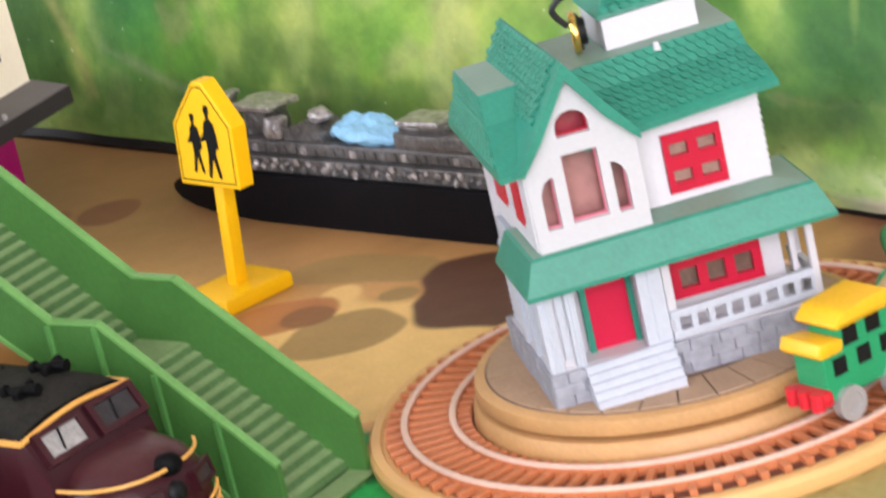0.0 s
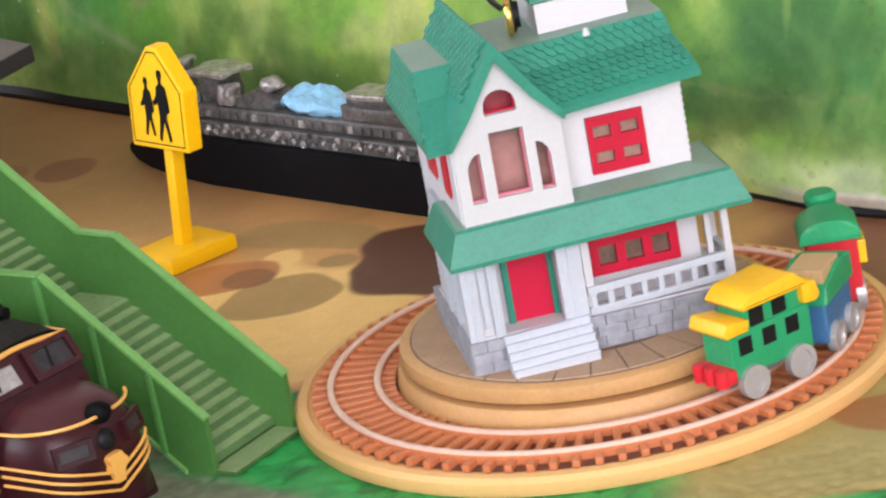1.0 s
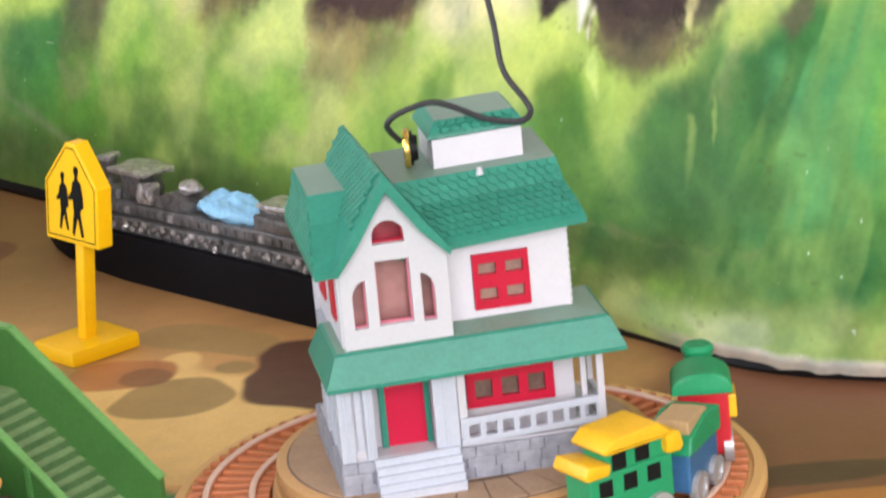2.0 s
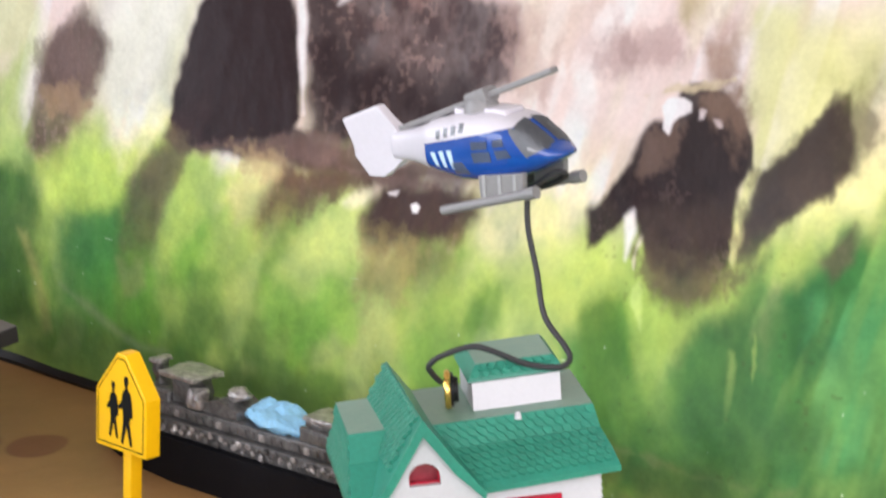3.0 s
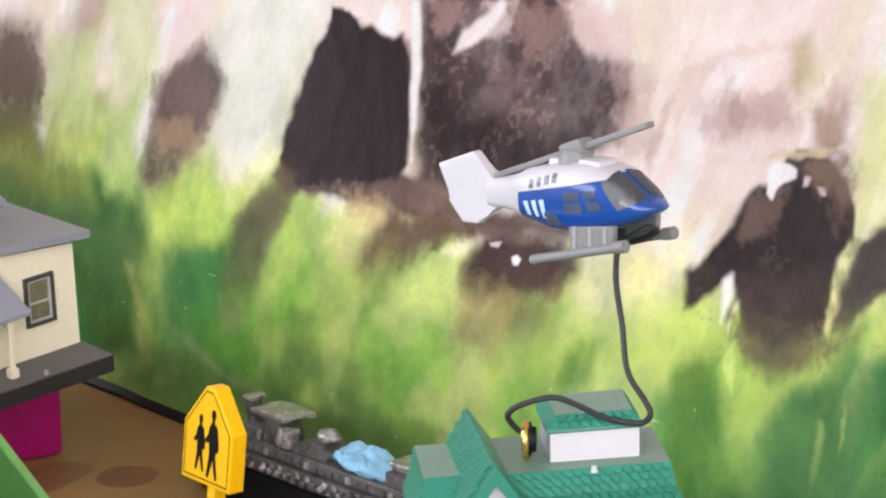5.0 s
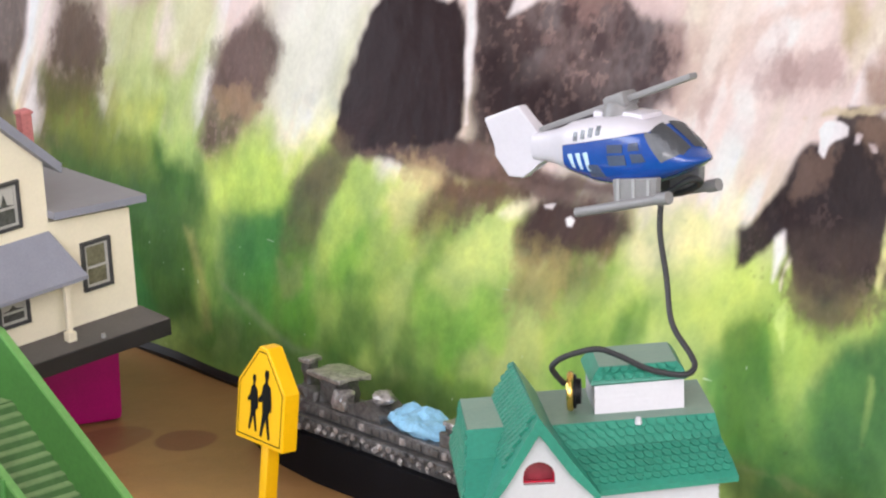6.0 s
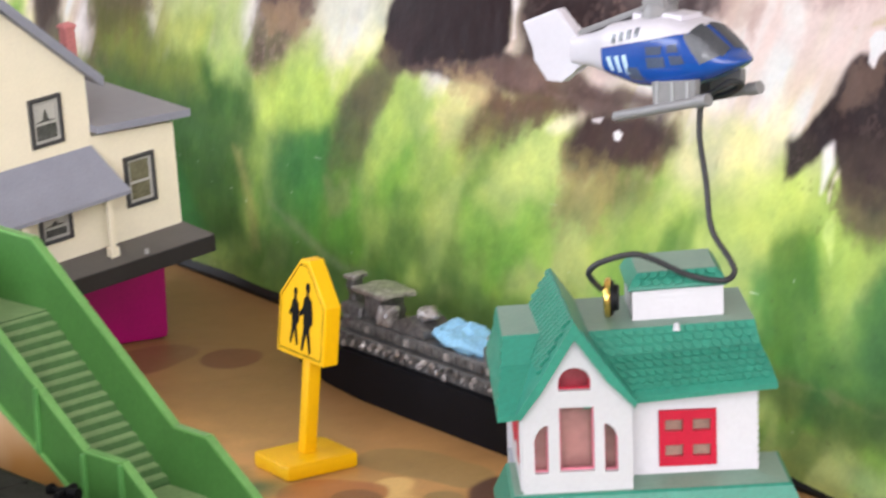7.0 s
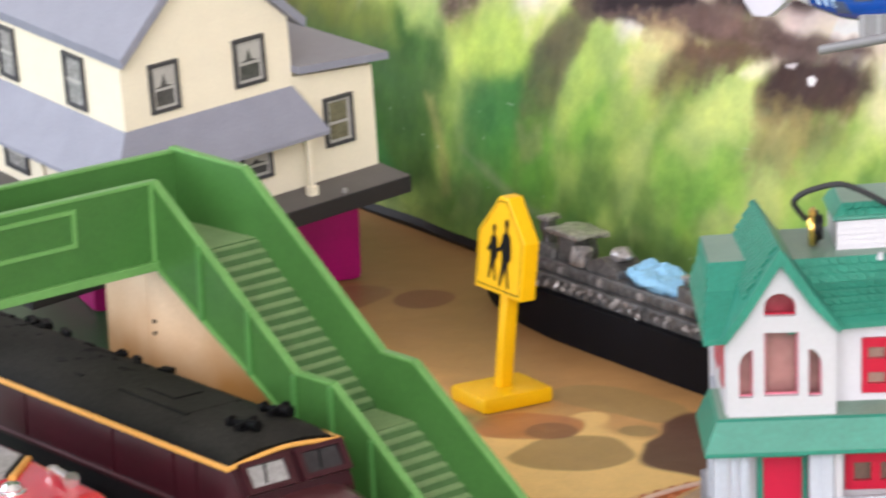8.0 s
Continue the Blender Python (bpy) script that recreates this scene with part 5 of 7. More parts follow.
def toy_house():
    h = thing("toy_house", (0, 0, 0), 21.5, "white two-storey toy house with teal roofs and red windows", "toy house")

    def raised(bm, slope=0.035, start=-0.11):
        """Lines that climb a little towards one end, as the moulding does."""
        for v in bm.verts:
            v.co.z += slope * (v.co.x - start)
        return bm
    # foundation, of rough blocks
    found = part("foundation", boxed(-0.414, 0.240, -0.183, 0.285, 0.150, 0.237), STONE, h, "grey moulded stone foundation")
    rng = random.Random(4)
    for row in range(3):
        x, z = -0.418, 0.154 + row * 0.0275
        while x < 0.235:
            w = rng.uniform(0.035, 0.075)
            x1 = min(x + w, 0.244)
            if not (-0.335 < (x + x1) / 2 < -0.12):
                part("stone", boxed(x + 0.0004, x1 - 0.0004, -0.190 - rng.uniform(0, 0.004), -0.182, z, z + 0.0277, soft=0.0030), STONE, found)
            x = x1
        y = -0.187
        while y < 0.28:
            y1 = min(y + rng.uniform(0.05, 0.1), 0.287)
            part("stone", boxed(-0.419 - rng.uniform(0, 0.003), -0.412, y + 0.0004, y1 - 0.0004, z, z + 0.0277, soft=0.0030), STONE, found)
            y = y1
    # ground floor
    part("ground_floor_wall", wall_with_holes(bmesh.new(), -0.395, 0.182, 0.237, 0.50, -0.11, -0.09, [(-0.297, -0.187, 0.237, 0.40), (-0.085, 0.128, 0.315, 0.395)]), WHITE, h)
    side = part("side_wall", boxed(-0.395, -0.375, -0.09, 0.27, 0.237, 0.50), SHADED_WHITE, h)
    clapboards(side, -0.09, 0.27, 0.24, 0.44, -0.395, 12, -1, "y", SHADED_WHITE)
    part("side_wall", boxed(0.162, 0.182, -0.09, 0.27, 0.237, 0.50), WHITE, h)
    part("back_wall", boxed(-0.395, 0.182, 0.25, 0.27, 0.237, 0.74), WHITE, h)
    part("floor_board", boxed(-0.410, 0.236, -0.18, 0.25, 0.237, 0.242), WHITE, h)
    part("ceiling_board", boxed(-0.37, 0.16, -0.09, 0.25, 0.495, 0.50), WHITE, h)
    sash_window(h, -0.089, 0.130, 0.310, 0.402, -0.112, 3, 1, 0.022, 0.023, 0.022, glass=PORCH_GLASS)
    # door with its green surround
    door = part("door", boxed(-0.291, -0.193, -0.116, -0.102, 0.240, 0.398, soft=0.002), DOOR_RED, h, "plain red front door")
    part("door_frame", wall_with_holes(bmesh.new(), -0.305, -0.181, 0.238, 0.412, -0.124, -0.098, [(-0.290, -0.194, 0.238, 0.398)]), TEAL, door, "narrow teal door surround")
    # porch posts and the grooved screen beside the door
    for x0, x1, y1 in ((-0.415, -0.380, -0.155), (-0.352, -0.328, -0.155), (-0.182, -0.122, -0.155)):
        part("porch_post", boxed(x0, x1, -0.186, y1, 0.237, 0.46, soft=0.003), SHADED_WHITE, h)
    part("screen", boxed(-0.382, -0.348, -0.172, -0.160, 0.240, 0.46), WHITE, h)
    part("screen_panel", boxed(-0.374, -0.356, -0.178, -0.171, 0.262, 0.45, soft=0.003), SHADED_WHITE, h)
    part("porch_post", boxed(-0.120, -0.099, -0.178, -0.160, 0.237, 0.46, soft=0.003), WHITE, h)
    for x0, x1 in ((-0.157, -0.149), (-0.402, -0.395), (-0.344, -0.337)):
        part("post_moulding", boxed(x0, x1, -0.190, -0.184, 0.242, 0.45, soft=0.002), SHADED_WHITE, h)
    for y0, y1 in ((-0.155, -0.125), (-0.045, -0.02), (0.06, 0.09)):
        part("porch_post", boxed(-0.414, -0.396, y0, y1, 0.237, 0.45, soft=0.003), SHADED_WHITE, h)
    part("porch_post", boxed(0.224, 0.242, -0.188, -0.170, 0.237, 0.47, soft=0.003), WHITE, h)
    part("porch_post", boxed(0.192, 0.206, -0.150, -0.136, 0.237, 0.47, soft=0.002), WHITE, h)
    part("porch_post", boxed(0.226, 0.240, -0.06, -0.044, 0.237, 0.46, soft=0.002), WHITE, h)
    # railing
    for z0, z1 in ((0.242, 0.258), (0.290, 0.309)):
        part("rail", raised(boxed(-0.12, 0.226, -0.187, -0.170, z0, z1, soft=0.002)), SHADED_WHITE, h)
        part("rail", boxed(0.225, 0.241, -0.170, 0.02, z0 + 0.012, z1 + 0.012, soft=0.002), WHITE, h)
    for k in range(9):
        part("baluster", raised(boxed(-0.114 + k * 0.0415, -0.100 + k * 0.0415, -0.185, -0.172, 0.257, 0.291)), SHADED_WHITE, h)
    for k in range(5):
        part("baluster", boxed(0.227, 0.239, -0.14 + k * 0.036, -0.127 + k * 0.036, 0.269, 0.303), WHITE, h)
    # steps
    saw = [(-0.184, 0.150), (-0.184, 0.241)]
    for k in range(5):
        y, z = -0.196 - k * 0.0152, 0.241 - k * 0.0172
        saw += [(y, z), (y - 0.003, z - 0.003), (y - 0.0045, z - 0.0172)]
    saw.append((saw[-1][0], 0.150))
    steps = part("steps", raised(prism(bmesh.new(), saw, -0.337, -0.128, "x"), 0.03, -0.3), SHADED_WHITE, h, "white front steps")
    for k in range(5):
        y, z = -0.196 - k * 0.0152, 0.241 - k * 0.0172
        part("nosing", raised(boxed(-0.339, -0.126, y - 0.0045, y + 0.008, z - 0.004, z + 0.0008, soft=0.0015), 0.03, -0.3), SHADED_WHITE, steps)
    # porch roof: flat top with a steep front
    ring = lambda g, z: [(-0.408 - g, -0.205 - g, z), (0.262 + g, -0.205 - g, z), (0.262 + g, 0.05 + g, z), (-0.408 - g, 0.07 + g, z)]  # noqa: E731
    bm = loft(bmesh.new(), [ring(0.024, 0.437), ring(0.032, 0.440), ring(0.032, 0.450), ring(0.016, 0.488), ring(0.002, 0.521), ring(-0.006, 0.526), ring(-0.085, 0.536)])
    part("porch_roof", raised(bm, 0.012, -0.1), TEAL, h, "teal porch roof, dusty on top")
    # first floor
    bm = wall_with_holes(bmesh.new(), -0.125, 0.190, 0.51, 0.752, -0.11, -0.09, [(-0.040, 0.084, 0.565, 0.690)])
    upper = part("upper_wall", bm, WHITE, h)
    clapboards(upper, -0.120, -0.048, 0.527, 0.742, -0.110, 12, -1), clapboards(upper, 0.092, 0.190, 0.527, 0.745, -0.110, 12, -1)
    clapboards(upper, -0.048, 0.092, 0.527, 0.556, -0.110, 2, -1), clapboards(upper, -0.048, 0.092, 0.698, 0.742, -0.110, 2, -1)
    side = part("side_wall", boxed(0.170, 0.190, -0.09, 0.25, 0.51, 0.752), WHITE, h)
    clapboards(side, -0.11, 0.27, 0.512, 0.745, 0.190, 13, 1, "y")
    sash_window(h, -0.047, 0.091, 0.558, 0.697, -0.112, 2, 2, 0.014, 0.023)
    # bay with gable
    wx0, wx1, apex = -0.380, -0.117, (-0.253, 0.912)
    holes = [(-0.352, -0.318, 0.572, 0.692), (-0.291, -0.208, 0.575, 0.735), (-0.184, -0.152, 0.572, 0.692)]
    bm = wall_with_holes(bmesh.new(), wx0, wx1, 0.51, 0.745, -0.19, -0.172, holes)
    # gable triangle round the arched opening
    mid = apex[0]
    arch = [(mid + 0.0385 * math.cos(a), 0.797 + 0.036 * math.sin(a)) for a in np.linspace(math.pi, 0, 11)]
    left = [(mid - 0.110, 0.776), (mid - 0.0385, 0.776), *arch[:6], apex]
    right = [apex, *arch[5:], (mid + 0.0385, 0.776), (mid + 0.113, 0.776)]
    bay = part("bay_wall", bm, WHITE, h)
    band = [(wx0, 0.745), (wx1, 0.745), (mid + 0.113, 0.776), (mid - 0.110, 0.776)]
    part("gable_panel", prism(bmesh.new(), band, -0.19, -0.172, "y"), WHITE, bay)
    for panel in (left, right):
        part("gable_panel", prism(bmesh.new(), panel, -0.19, -0.172, "y"), WHITE, bay)
    part("bay_side", boxed(wx1 - 0.018, wx1, -0.172, -0.09, 0.51, 0.745), WHITE, h)
    side = part("bay_side", boxed(wx0, wx0 + 0.016, -0.172, 0.25, 0.51, 0.745), WHITE, h)
    clapboards(side, -0.172, 0.25, 0.512, 0.57, wx0, 3, -1, "y")
    part("corner_board", boxed(wx0 - 0.006, wx0, -0.186, -0.150, 0.53, 0.72, soft=0.002), WHITE, side)
    for a, b in ((-0.080, 0.010), (0.100, 0.225)):
        part("side_window", boxed(wx0 - 0.004, wx0 + 0.01, a, b, 0.548, 0.735, soft=0.002), RED, h, "red side window")
    for xa, xb in ((holes[0][0] - 0.001, holes[0][1] + 0.001), (holes[2][1] + 0.001, holes[2][0] - 0.001)):
        curve = [(xb + (xa - xb) * math.cos(t), 0.642 + 0.051 * math.sin(t)) for t in np.linspace(0, math.pi / 2, 7)]
        part("spandrel", prism(bmesh.new(), [(xa, 0.694), *curve], -0.1905, -0.1715, "y"), WHITE, bay)
    for x0, x1, z0, z1 in holes:
        part("pane", boxed(x0 - 0.020, x1 + 0.020, -0.140, -0.136, z0 - 0.02, z1 + 0.015), BAY_GLASS, bay)
        # thin pink edge of the red insert behind the wall
        w = 0.004 if x1 - x0 > 0.05 else 0.003
        part("window_lining", wall_with_holes(bmesh.new(), x0 - 0.003, x1 + 0.003, z0 - 0.003, z1 + 0.003, -0.1715, -0.162, [(x0 + w, x1 - w, z0 + w, z1 - w)]), PINK, bay)
    part("pane", boxed(mid - 0.060, mid + 0.060, -0.135, -0.131, 0.755, 0.85), FANLIGHT, bay, "dull red fanlight")
    part("window_lining", wall_with_holes(bmesh.new(), mid - 0.0425, mid + 0.0425, 0.772, 0.838, -0.1715, -0.160, [(mid - 0.035, mid + 0.035, 0.780, 0.830)]), RED, bay)
    part("upper_floor_board", boxed(-0.36, 0.165, -0.085, 0.25, 0.515, 0.52), RED, h)
    # main roof: flared shingled sides round a flat deck, a shorter end of it beyond the gable
    eave = lambda x: 0.748 + 0.068 * (x + 0.02)  # noqa: E731
    deck = lambda x: 0.878 + 0.035 * x  # noqa: E731

    def mansard(x0, x1, y0, y1, tx0, tx1, ty0, ty1):
        """Rings from the eave to the deck; the sides are steep above and flare out below."""
        rings = []
        for k, d in ((0.0, -0.010), (0.0, 0.004), (0.30, 0.038), (0.74, None), (1.0, 0.0)):
            xa, xb, ya, yb = x0 + (tx0 - x0) * k, x1 + (tx1 - x1) * k, y0 + (ty0 - y0) * k, y1 + (ty1 - y1) * k
            z = lambda x: deck(x) + d if k == 1 else (eave(x) * 0.42 + deck(x) * 0.58 if d is None else eave(x) + d)  # noqa: E731
            rings.append([(xa, ya, z(xa)), (xb, ya, z(xb)), (xb, yb, z(xb)), (xa, yb, z(xa))])
        return rings
    rings = mansard(-0.230, 0.234, -0.168, 0.375, -0.270, 0.200, -0.012, 0.300)
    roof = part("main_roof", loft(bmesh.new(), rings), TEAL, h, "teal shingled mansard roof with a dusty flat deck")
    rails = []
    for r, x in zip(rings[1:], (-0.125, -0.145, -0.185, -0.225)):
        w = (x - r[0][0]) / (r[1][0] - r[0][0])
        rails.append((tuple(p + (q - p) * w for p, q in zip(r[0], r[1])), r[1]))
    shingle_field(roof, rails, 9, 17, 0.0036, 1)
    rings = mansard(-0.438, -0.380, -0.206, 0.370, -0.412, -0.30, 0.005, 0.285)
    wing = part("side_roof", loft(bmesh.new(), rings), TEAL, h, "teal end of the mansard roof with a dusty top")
    shingle_field(wing, [(r[3], r[0]) for r in rings[1:]], 10, 14, 0.0040, 1)
    # gable roof over the bay
    prof = [(-0.386, 0.714), (-0.396, 0.728), (-0.335, 0.815), (apex[0], 0.952), (-0.174, 0.838), (-0.106, 0.752), (-0.112, 0.736), (-0.180, 0.806), (apex[0], 0.908), (-0.333, 0.782)]
    bm = prism(bmesh.new(), prof, -0.220, 0.31, "y")
    for v in bm.verts:
        v.co.x -= 0.036 * (v.co.y + 0.22)
    gable = part("gable_roof", bm, TEAL, h, "steep teal gable roof over the bay")
    shingle_field(gable, [((-0.355, 0.305, 0.815), (-0.337, -0.185, 0.815)), ((-0.275, 0.305, 0.950), (-0.256, -0.185, 0.950))], 9, 15, 0.007)
    # cupola
    cup = part("cupola", raised(boxed(-0.090, 0.133, 0.06, 0.27, 0.868, 0.952), 0.04, -0.09), WHITE, h, "white clapboard roof box")
    for k in range(6):
        za, zb = 0.872 + k * 0.0138, 0.872 + (k + 1) * 0.0138
        part("clapboard", raised(prism(bmesh.new(), [(0.061, za), (0.054, za), (0.058, zb), (0.061, zb)], -0.090, 0.133, "x"), 0.04, -0.09), WHITE, cup)
    r2 = lambda g, z: [(-0.096 - g, 0.052 - g, z + 0.04 * (-0.096 - g + 0.09)), (0.138 + g, 0.052 - g, z + 0.04 * (0.138 + g + 0.09)), (0.138 + g, 0.280 + g, z + 0.04 * (0.138 + g + 0.09)), (-0.096 - g, 0.280 + g, z + 0.04 * (-0.096 - g + 0.09))]  # noqa: E731
    rings = [r2(0.0, 0.948), r2(0.005, 0.953), r2(0.003, 0.958), r2(-0.006, 0.974), r2(-0.020, 0.990)]
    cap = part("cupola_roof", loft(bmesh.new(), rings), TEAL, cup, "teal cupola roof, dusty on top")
    shingle_field(cap, [(r[0], r[1]) for r in rings[2:]], 2, 9, 0.006)
    bead = thing("bead", (0.016, -0.016, 0.868), 0, "small white bead on the edge of the toy house roof", "bead")
    part("ball", rod(bmesh.new(), (0, 0, 0.0), (0, 0, 0.018), 0.010, 0.006), WHITE, bead, smooth=True)


FANLIGHT = surface("dull_red_pane", (0.40, 0.055, 0.075), 0.25, 0.5, grain=200, blotch=60, bump=0.0)
PINK = surface("pink_edged_plastic", (0.75, 0.22, 0.30), 0.45, 0.1)
BAY_GLASS = surface("milky_reddish_pane", (0.34, 0.16, 0.15), 0.15, 0.6, grain=120, blotch=22, bump=0.0)
toy_house()


# ---- yellow sign ----
def leaning(bm):
    """The stem of the sign leans a little to one side."""
    bm.transform(Matrix(((1, 0, 0.055, 0), (0, 1, 0.078, 0), (0, 0, 1, 0), (0, 0, 0, 1))))
    return bm


def school_sign():
    s = thing("toy_sign", (-1.505, 1.245, 0.0), -37, "yellow plastic toy school crossing sign on a stand", "toy sign")
    part("base", boxed(-0.105, 0.105, -0.125, 0.125, 0.0, 0.052, soft=0.016), SIGN_Y, s, smooth=True)
    part("pole", leaning(boxed(-0.022, 0.022, -0.022, 0.022, 0.045, 0.36, soft=0.008)), SIGN_Y, s, smooth=True)
    out = [(-0.135, 0.350), (0.135, 0.350), (0.135, 0.530), (0.022, 0.655), (-0.022, 0.655), (-0.135, 0.530)]
    plate = part("plate", leaning(prism(bmesh.new(), out, -0.045, 0.008, "y", soft=0.005)), SIGN_Y, s, smooth=False)
    # thin printed border
    inn = [(x * 0.91, 0.50 + (z - 0.50) * 0.91) for x, z in out]
    inn2 = [(x * 0.885, 0.50 + (z - 0.50) * 0.885) for x, z in out]
    bm = bmesh.new()
    for k in range(len(inn)):
        sheet(bm, [(inn[k][0], -0.0462, inn[k][1]), (inn[k - 1][0], -0.0462, inn[k - 1][1]), (inn2[k - 1][0], -0.0462, inn2[k - 1][1]), (inn2[k][0], -0.0462, inn2[k][1])])
    part("border", leaning(bm), PRINT, plate, "thin black printed border")
    # two plain walking marks: a disc over a tapering bar with two bars below
    for x, z, k in ((-0.040, 0.478, 0.92), (0.030, 0.486, 1.12)):
        bm = bmesh.new()
        outline = [(-0.008, 0.092), (0.008, 0.092), (0.012, 0.078), (0.006, 0.064), (0.008, 0.056), (0.022, 0.046), (0.030, 0.010), (0.032, -0.018), (0.021, -0.022), (0.017, -0.034), (0.031, -0.095), (0.020, -0.099), (0.004, -0.046), (-0.013, -0.099), (-0.023, -0.094), (-0.014, -0.034), (-0.017, 0.002), (-0.034, -0.005), (-0.037, 0.005), (-0.022, 0.024), (-0.018, 0.046), (-0.007, 0.056), (-0.006, 0.064), (-0.012, 0.078)]
        sheet(bm, [(x + a * k, -0.0464, z + b * k) for a, b in outline])
        part("mark", leaning(bm), PRINT, plate, "black printed upright mark")


school_sign()


# ---- ship ----
def ship():
    s = thing("model_ship", (-1.85, 2.085, 0.0), -34.4, "black-hulled model ship with a tarnished pewter superstructure", "model ship")
    secs = []
    for x, half, foot, top in ((-0.25, 0.004, 0.030, 0.052), (-0.20, 0.024, 0.014, 0.078), (-0.10, 0.055, 0.004, 0.110), (0.05, 0.092, 0.0, 0.140), (0.28, 0.125, 0.0, 0.163), (0.6, 0.13, 0.0, 0.165), (1.2, 0.13, 0.0, 0.165), (1.62, 0.115, 0.0, 0.165), (1.76, 0.07, 0.03, 0.165)):
        mid = (foot + top) / 2
        secs.append([(x, 0.13 - half * 0.85, foot), (x, 0.13 - half, mid), (x, 0.13 - half, top), (x, 0.13 + half, top), (x, 0.13 + half, mid), (x, 0.13 + half * 0.85, foot)])
    part("hull", loft(bmesh.new(), secs), HULL, s, "matt black hull", smooth=True)
    rng = random.Random(8)

    def worn(bm, amount):
        bmesh.ops.subdivide_edges(bm, edges=bm.edges, cuts=2, use_grid_fill=True)
        for v in bm.verts:
            v.co += Vector(noise.noise_vector(v.co * 30)) * amount
        return bm
    part("main_deck", boxed(0.16, 1.62, 0.030, 0.230, 0.165, 0.214, soft=0.006), METAL, s)
    part("fore_deck", worn(boxed(0.02, 0.20, 0.075, 0.185, 0.142, 0.200, soft=0.01), 0.008), METAL, s)
    part("fore_house", worn(boxed(0.125, 0.235, 0.070, 0.180, 0.195, 0.292, soft=0.01), 0.012), METAL, s)
    part("fore_mast", worn(boxed(0.118, 0.156, 0.105, 0.150, 0.285, 0.372, soft=0.008), 0.012), METAL, s)
    part("mast_cap", worn(boxed(0.108, 0.166, 0.098, 0.158, 0.368, 0.384, soft=0.005), 0.008), METAL_LIGHT, s)
    part("boat_deck", boxed(0.18, 1.54, 0.055, 0.205, 0.214, 0.258, soft=0.008), METAL, s)
    for k in range(62):
        x = 0.165 + k * 0.0232
        bm = bmesh.new()
        bmesh.ops.create_icosphere(bm, subdivisions=2, radius=1.0, matrix=Matrix.Translation((x, 0.024 + rng.uniform(-0.004, 0.004), 0.184 + 0.018 * (k % 2) + rng.uniform(-0.006, 0.006))) @ Matrix.Diagonal((0.006 + rng.uniform(0, 0.005), 0.006, 0.005 + rng.uniform(0, 0.008), 1)))
        for v in bm.verts:
            v.co += Vector([rng.uniform(-0.004, 0.004) for _ in range(3)])
        part("lifeboat", bm, METAL_LIGHT if rng.random() < 0.6 else METAL, s, "worn metal lifeboat")
    for k in range(30):
        x = 0.20 + k * 0.044
        part("window_bay", boxed(x, x + 0.018 + 0.008 * rng.random(), 0.049, 0.058, 0.222, 0.246, soft=0.003), METAL_LIGHT if k % 5 == 2 else METAL, s)
    part("bridge_house", worn(boxed(0.235, 0.345, 0.085, 0.175, 0.255, 0.350, soft=0.008), 0.010), METAL, s)
    part("bridge_roof", worn(boxed(0.205, 0.392, 0.062, 0.195, 0.346, 0.364, soft=0.005), 0.008), METAL_LIGHT, s)
    part("bridge_wing", worn(boxed(0.355, 0.425, 0.05, 0.10, 0.262, 0.325, soft=0.012), 0.010), METAL_LIGHT, s)
    part("deck_house", worn(prism(bmesh.new(), [(0.42, 0.258), (0.60, 0.258), (0.59, 0.282), (0.51, 0.316), (0.43, 0.288)], 0.07, 0.19, "y"), 0.004), METAL, s)
    bm = bmesh.new()
    bmesh.ops.create_icosphere(bm, subdivisions=3, radius=1.0, matrix=Matrix.Translation((0.535, 0.135, 0.322)) @ Matrix.Diagonal((0.05, 0.035, 0.022, 1)))
    for v in bm.verts:
        v.co += Vector(noise.noise_vector(v.co * 45)) * 0.012
    part("winch", bm, METAL_LIGHT, s, smooth=True)
    bm = bmesh.new()
    bmesh.ops.create_icosphere(bm, subdivisions=4, radius=1.0, matrix=Matrix.Translation((0.755, 0.125, 0.282)) @ Matrix.Diagonal((0.155, 0.08, 0.040, 1)))
    for v in bm.verts:
        v.co.z += 0.030 * noise.noise(v.co * 11) + 0.014 * noise.noise(v.co * 40) - 0.05 * (v.co.x - 0.755)
    part("pool_cover", bm, PALE_BLUE, s, "pale blue painted lump on the deck", smooth=True)
    part("aft_house", worn(boxed(0.935, 1.12, 0.08, 0.18, 0.258, 0.326, soft=0.008), 0.006), METAL, s)
    part("aft_roof", worn(boxed(0.925, 1.10, 0.075, 0.185, 0.325, 0.340, soft=0.006), 0.005), METAL_LIGHT, s)
    part("aft_block", worn(boxed(0.92, 1.42, 0.06, 0.20, 0.255, 0.305, soft=0.01), 0.005), METAL, s)
    part("funnel", boxed(1.24, 1.34, 0.09, 0.17, 0.30, 0.39, soft=0.02), METAL, s)


# Brighter pewter for worn parts; glints on the metal are in its colour.
METAL_LIGHT = surface("worn_glint_pewter", (0.40, 0.38, 0.38), 0.30, 0.7, grain=700, blotch=300, bump=0.6, metal=0.6)
ship()


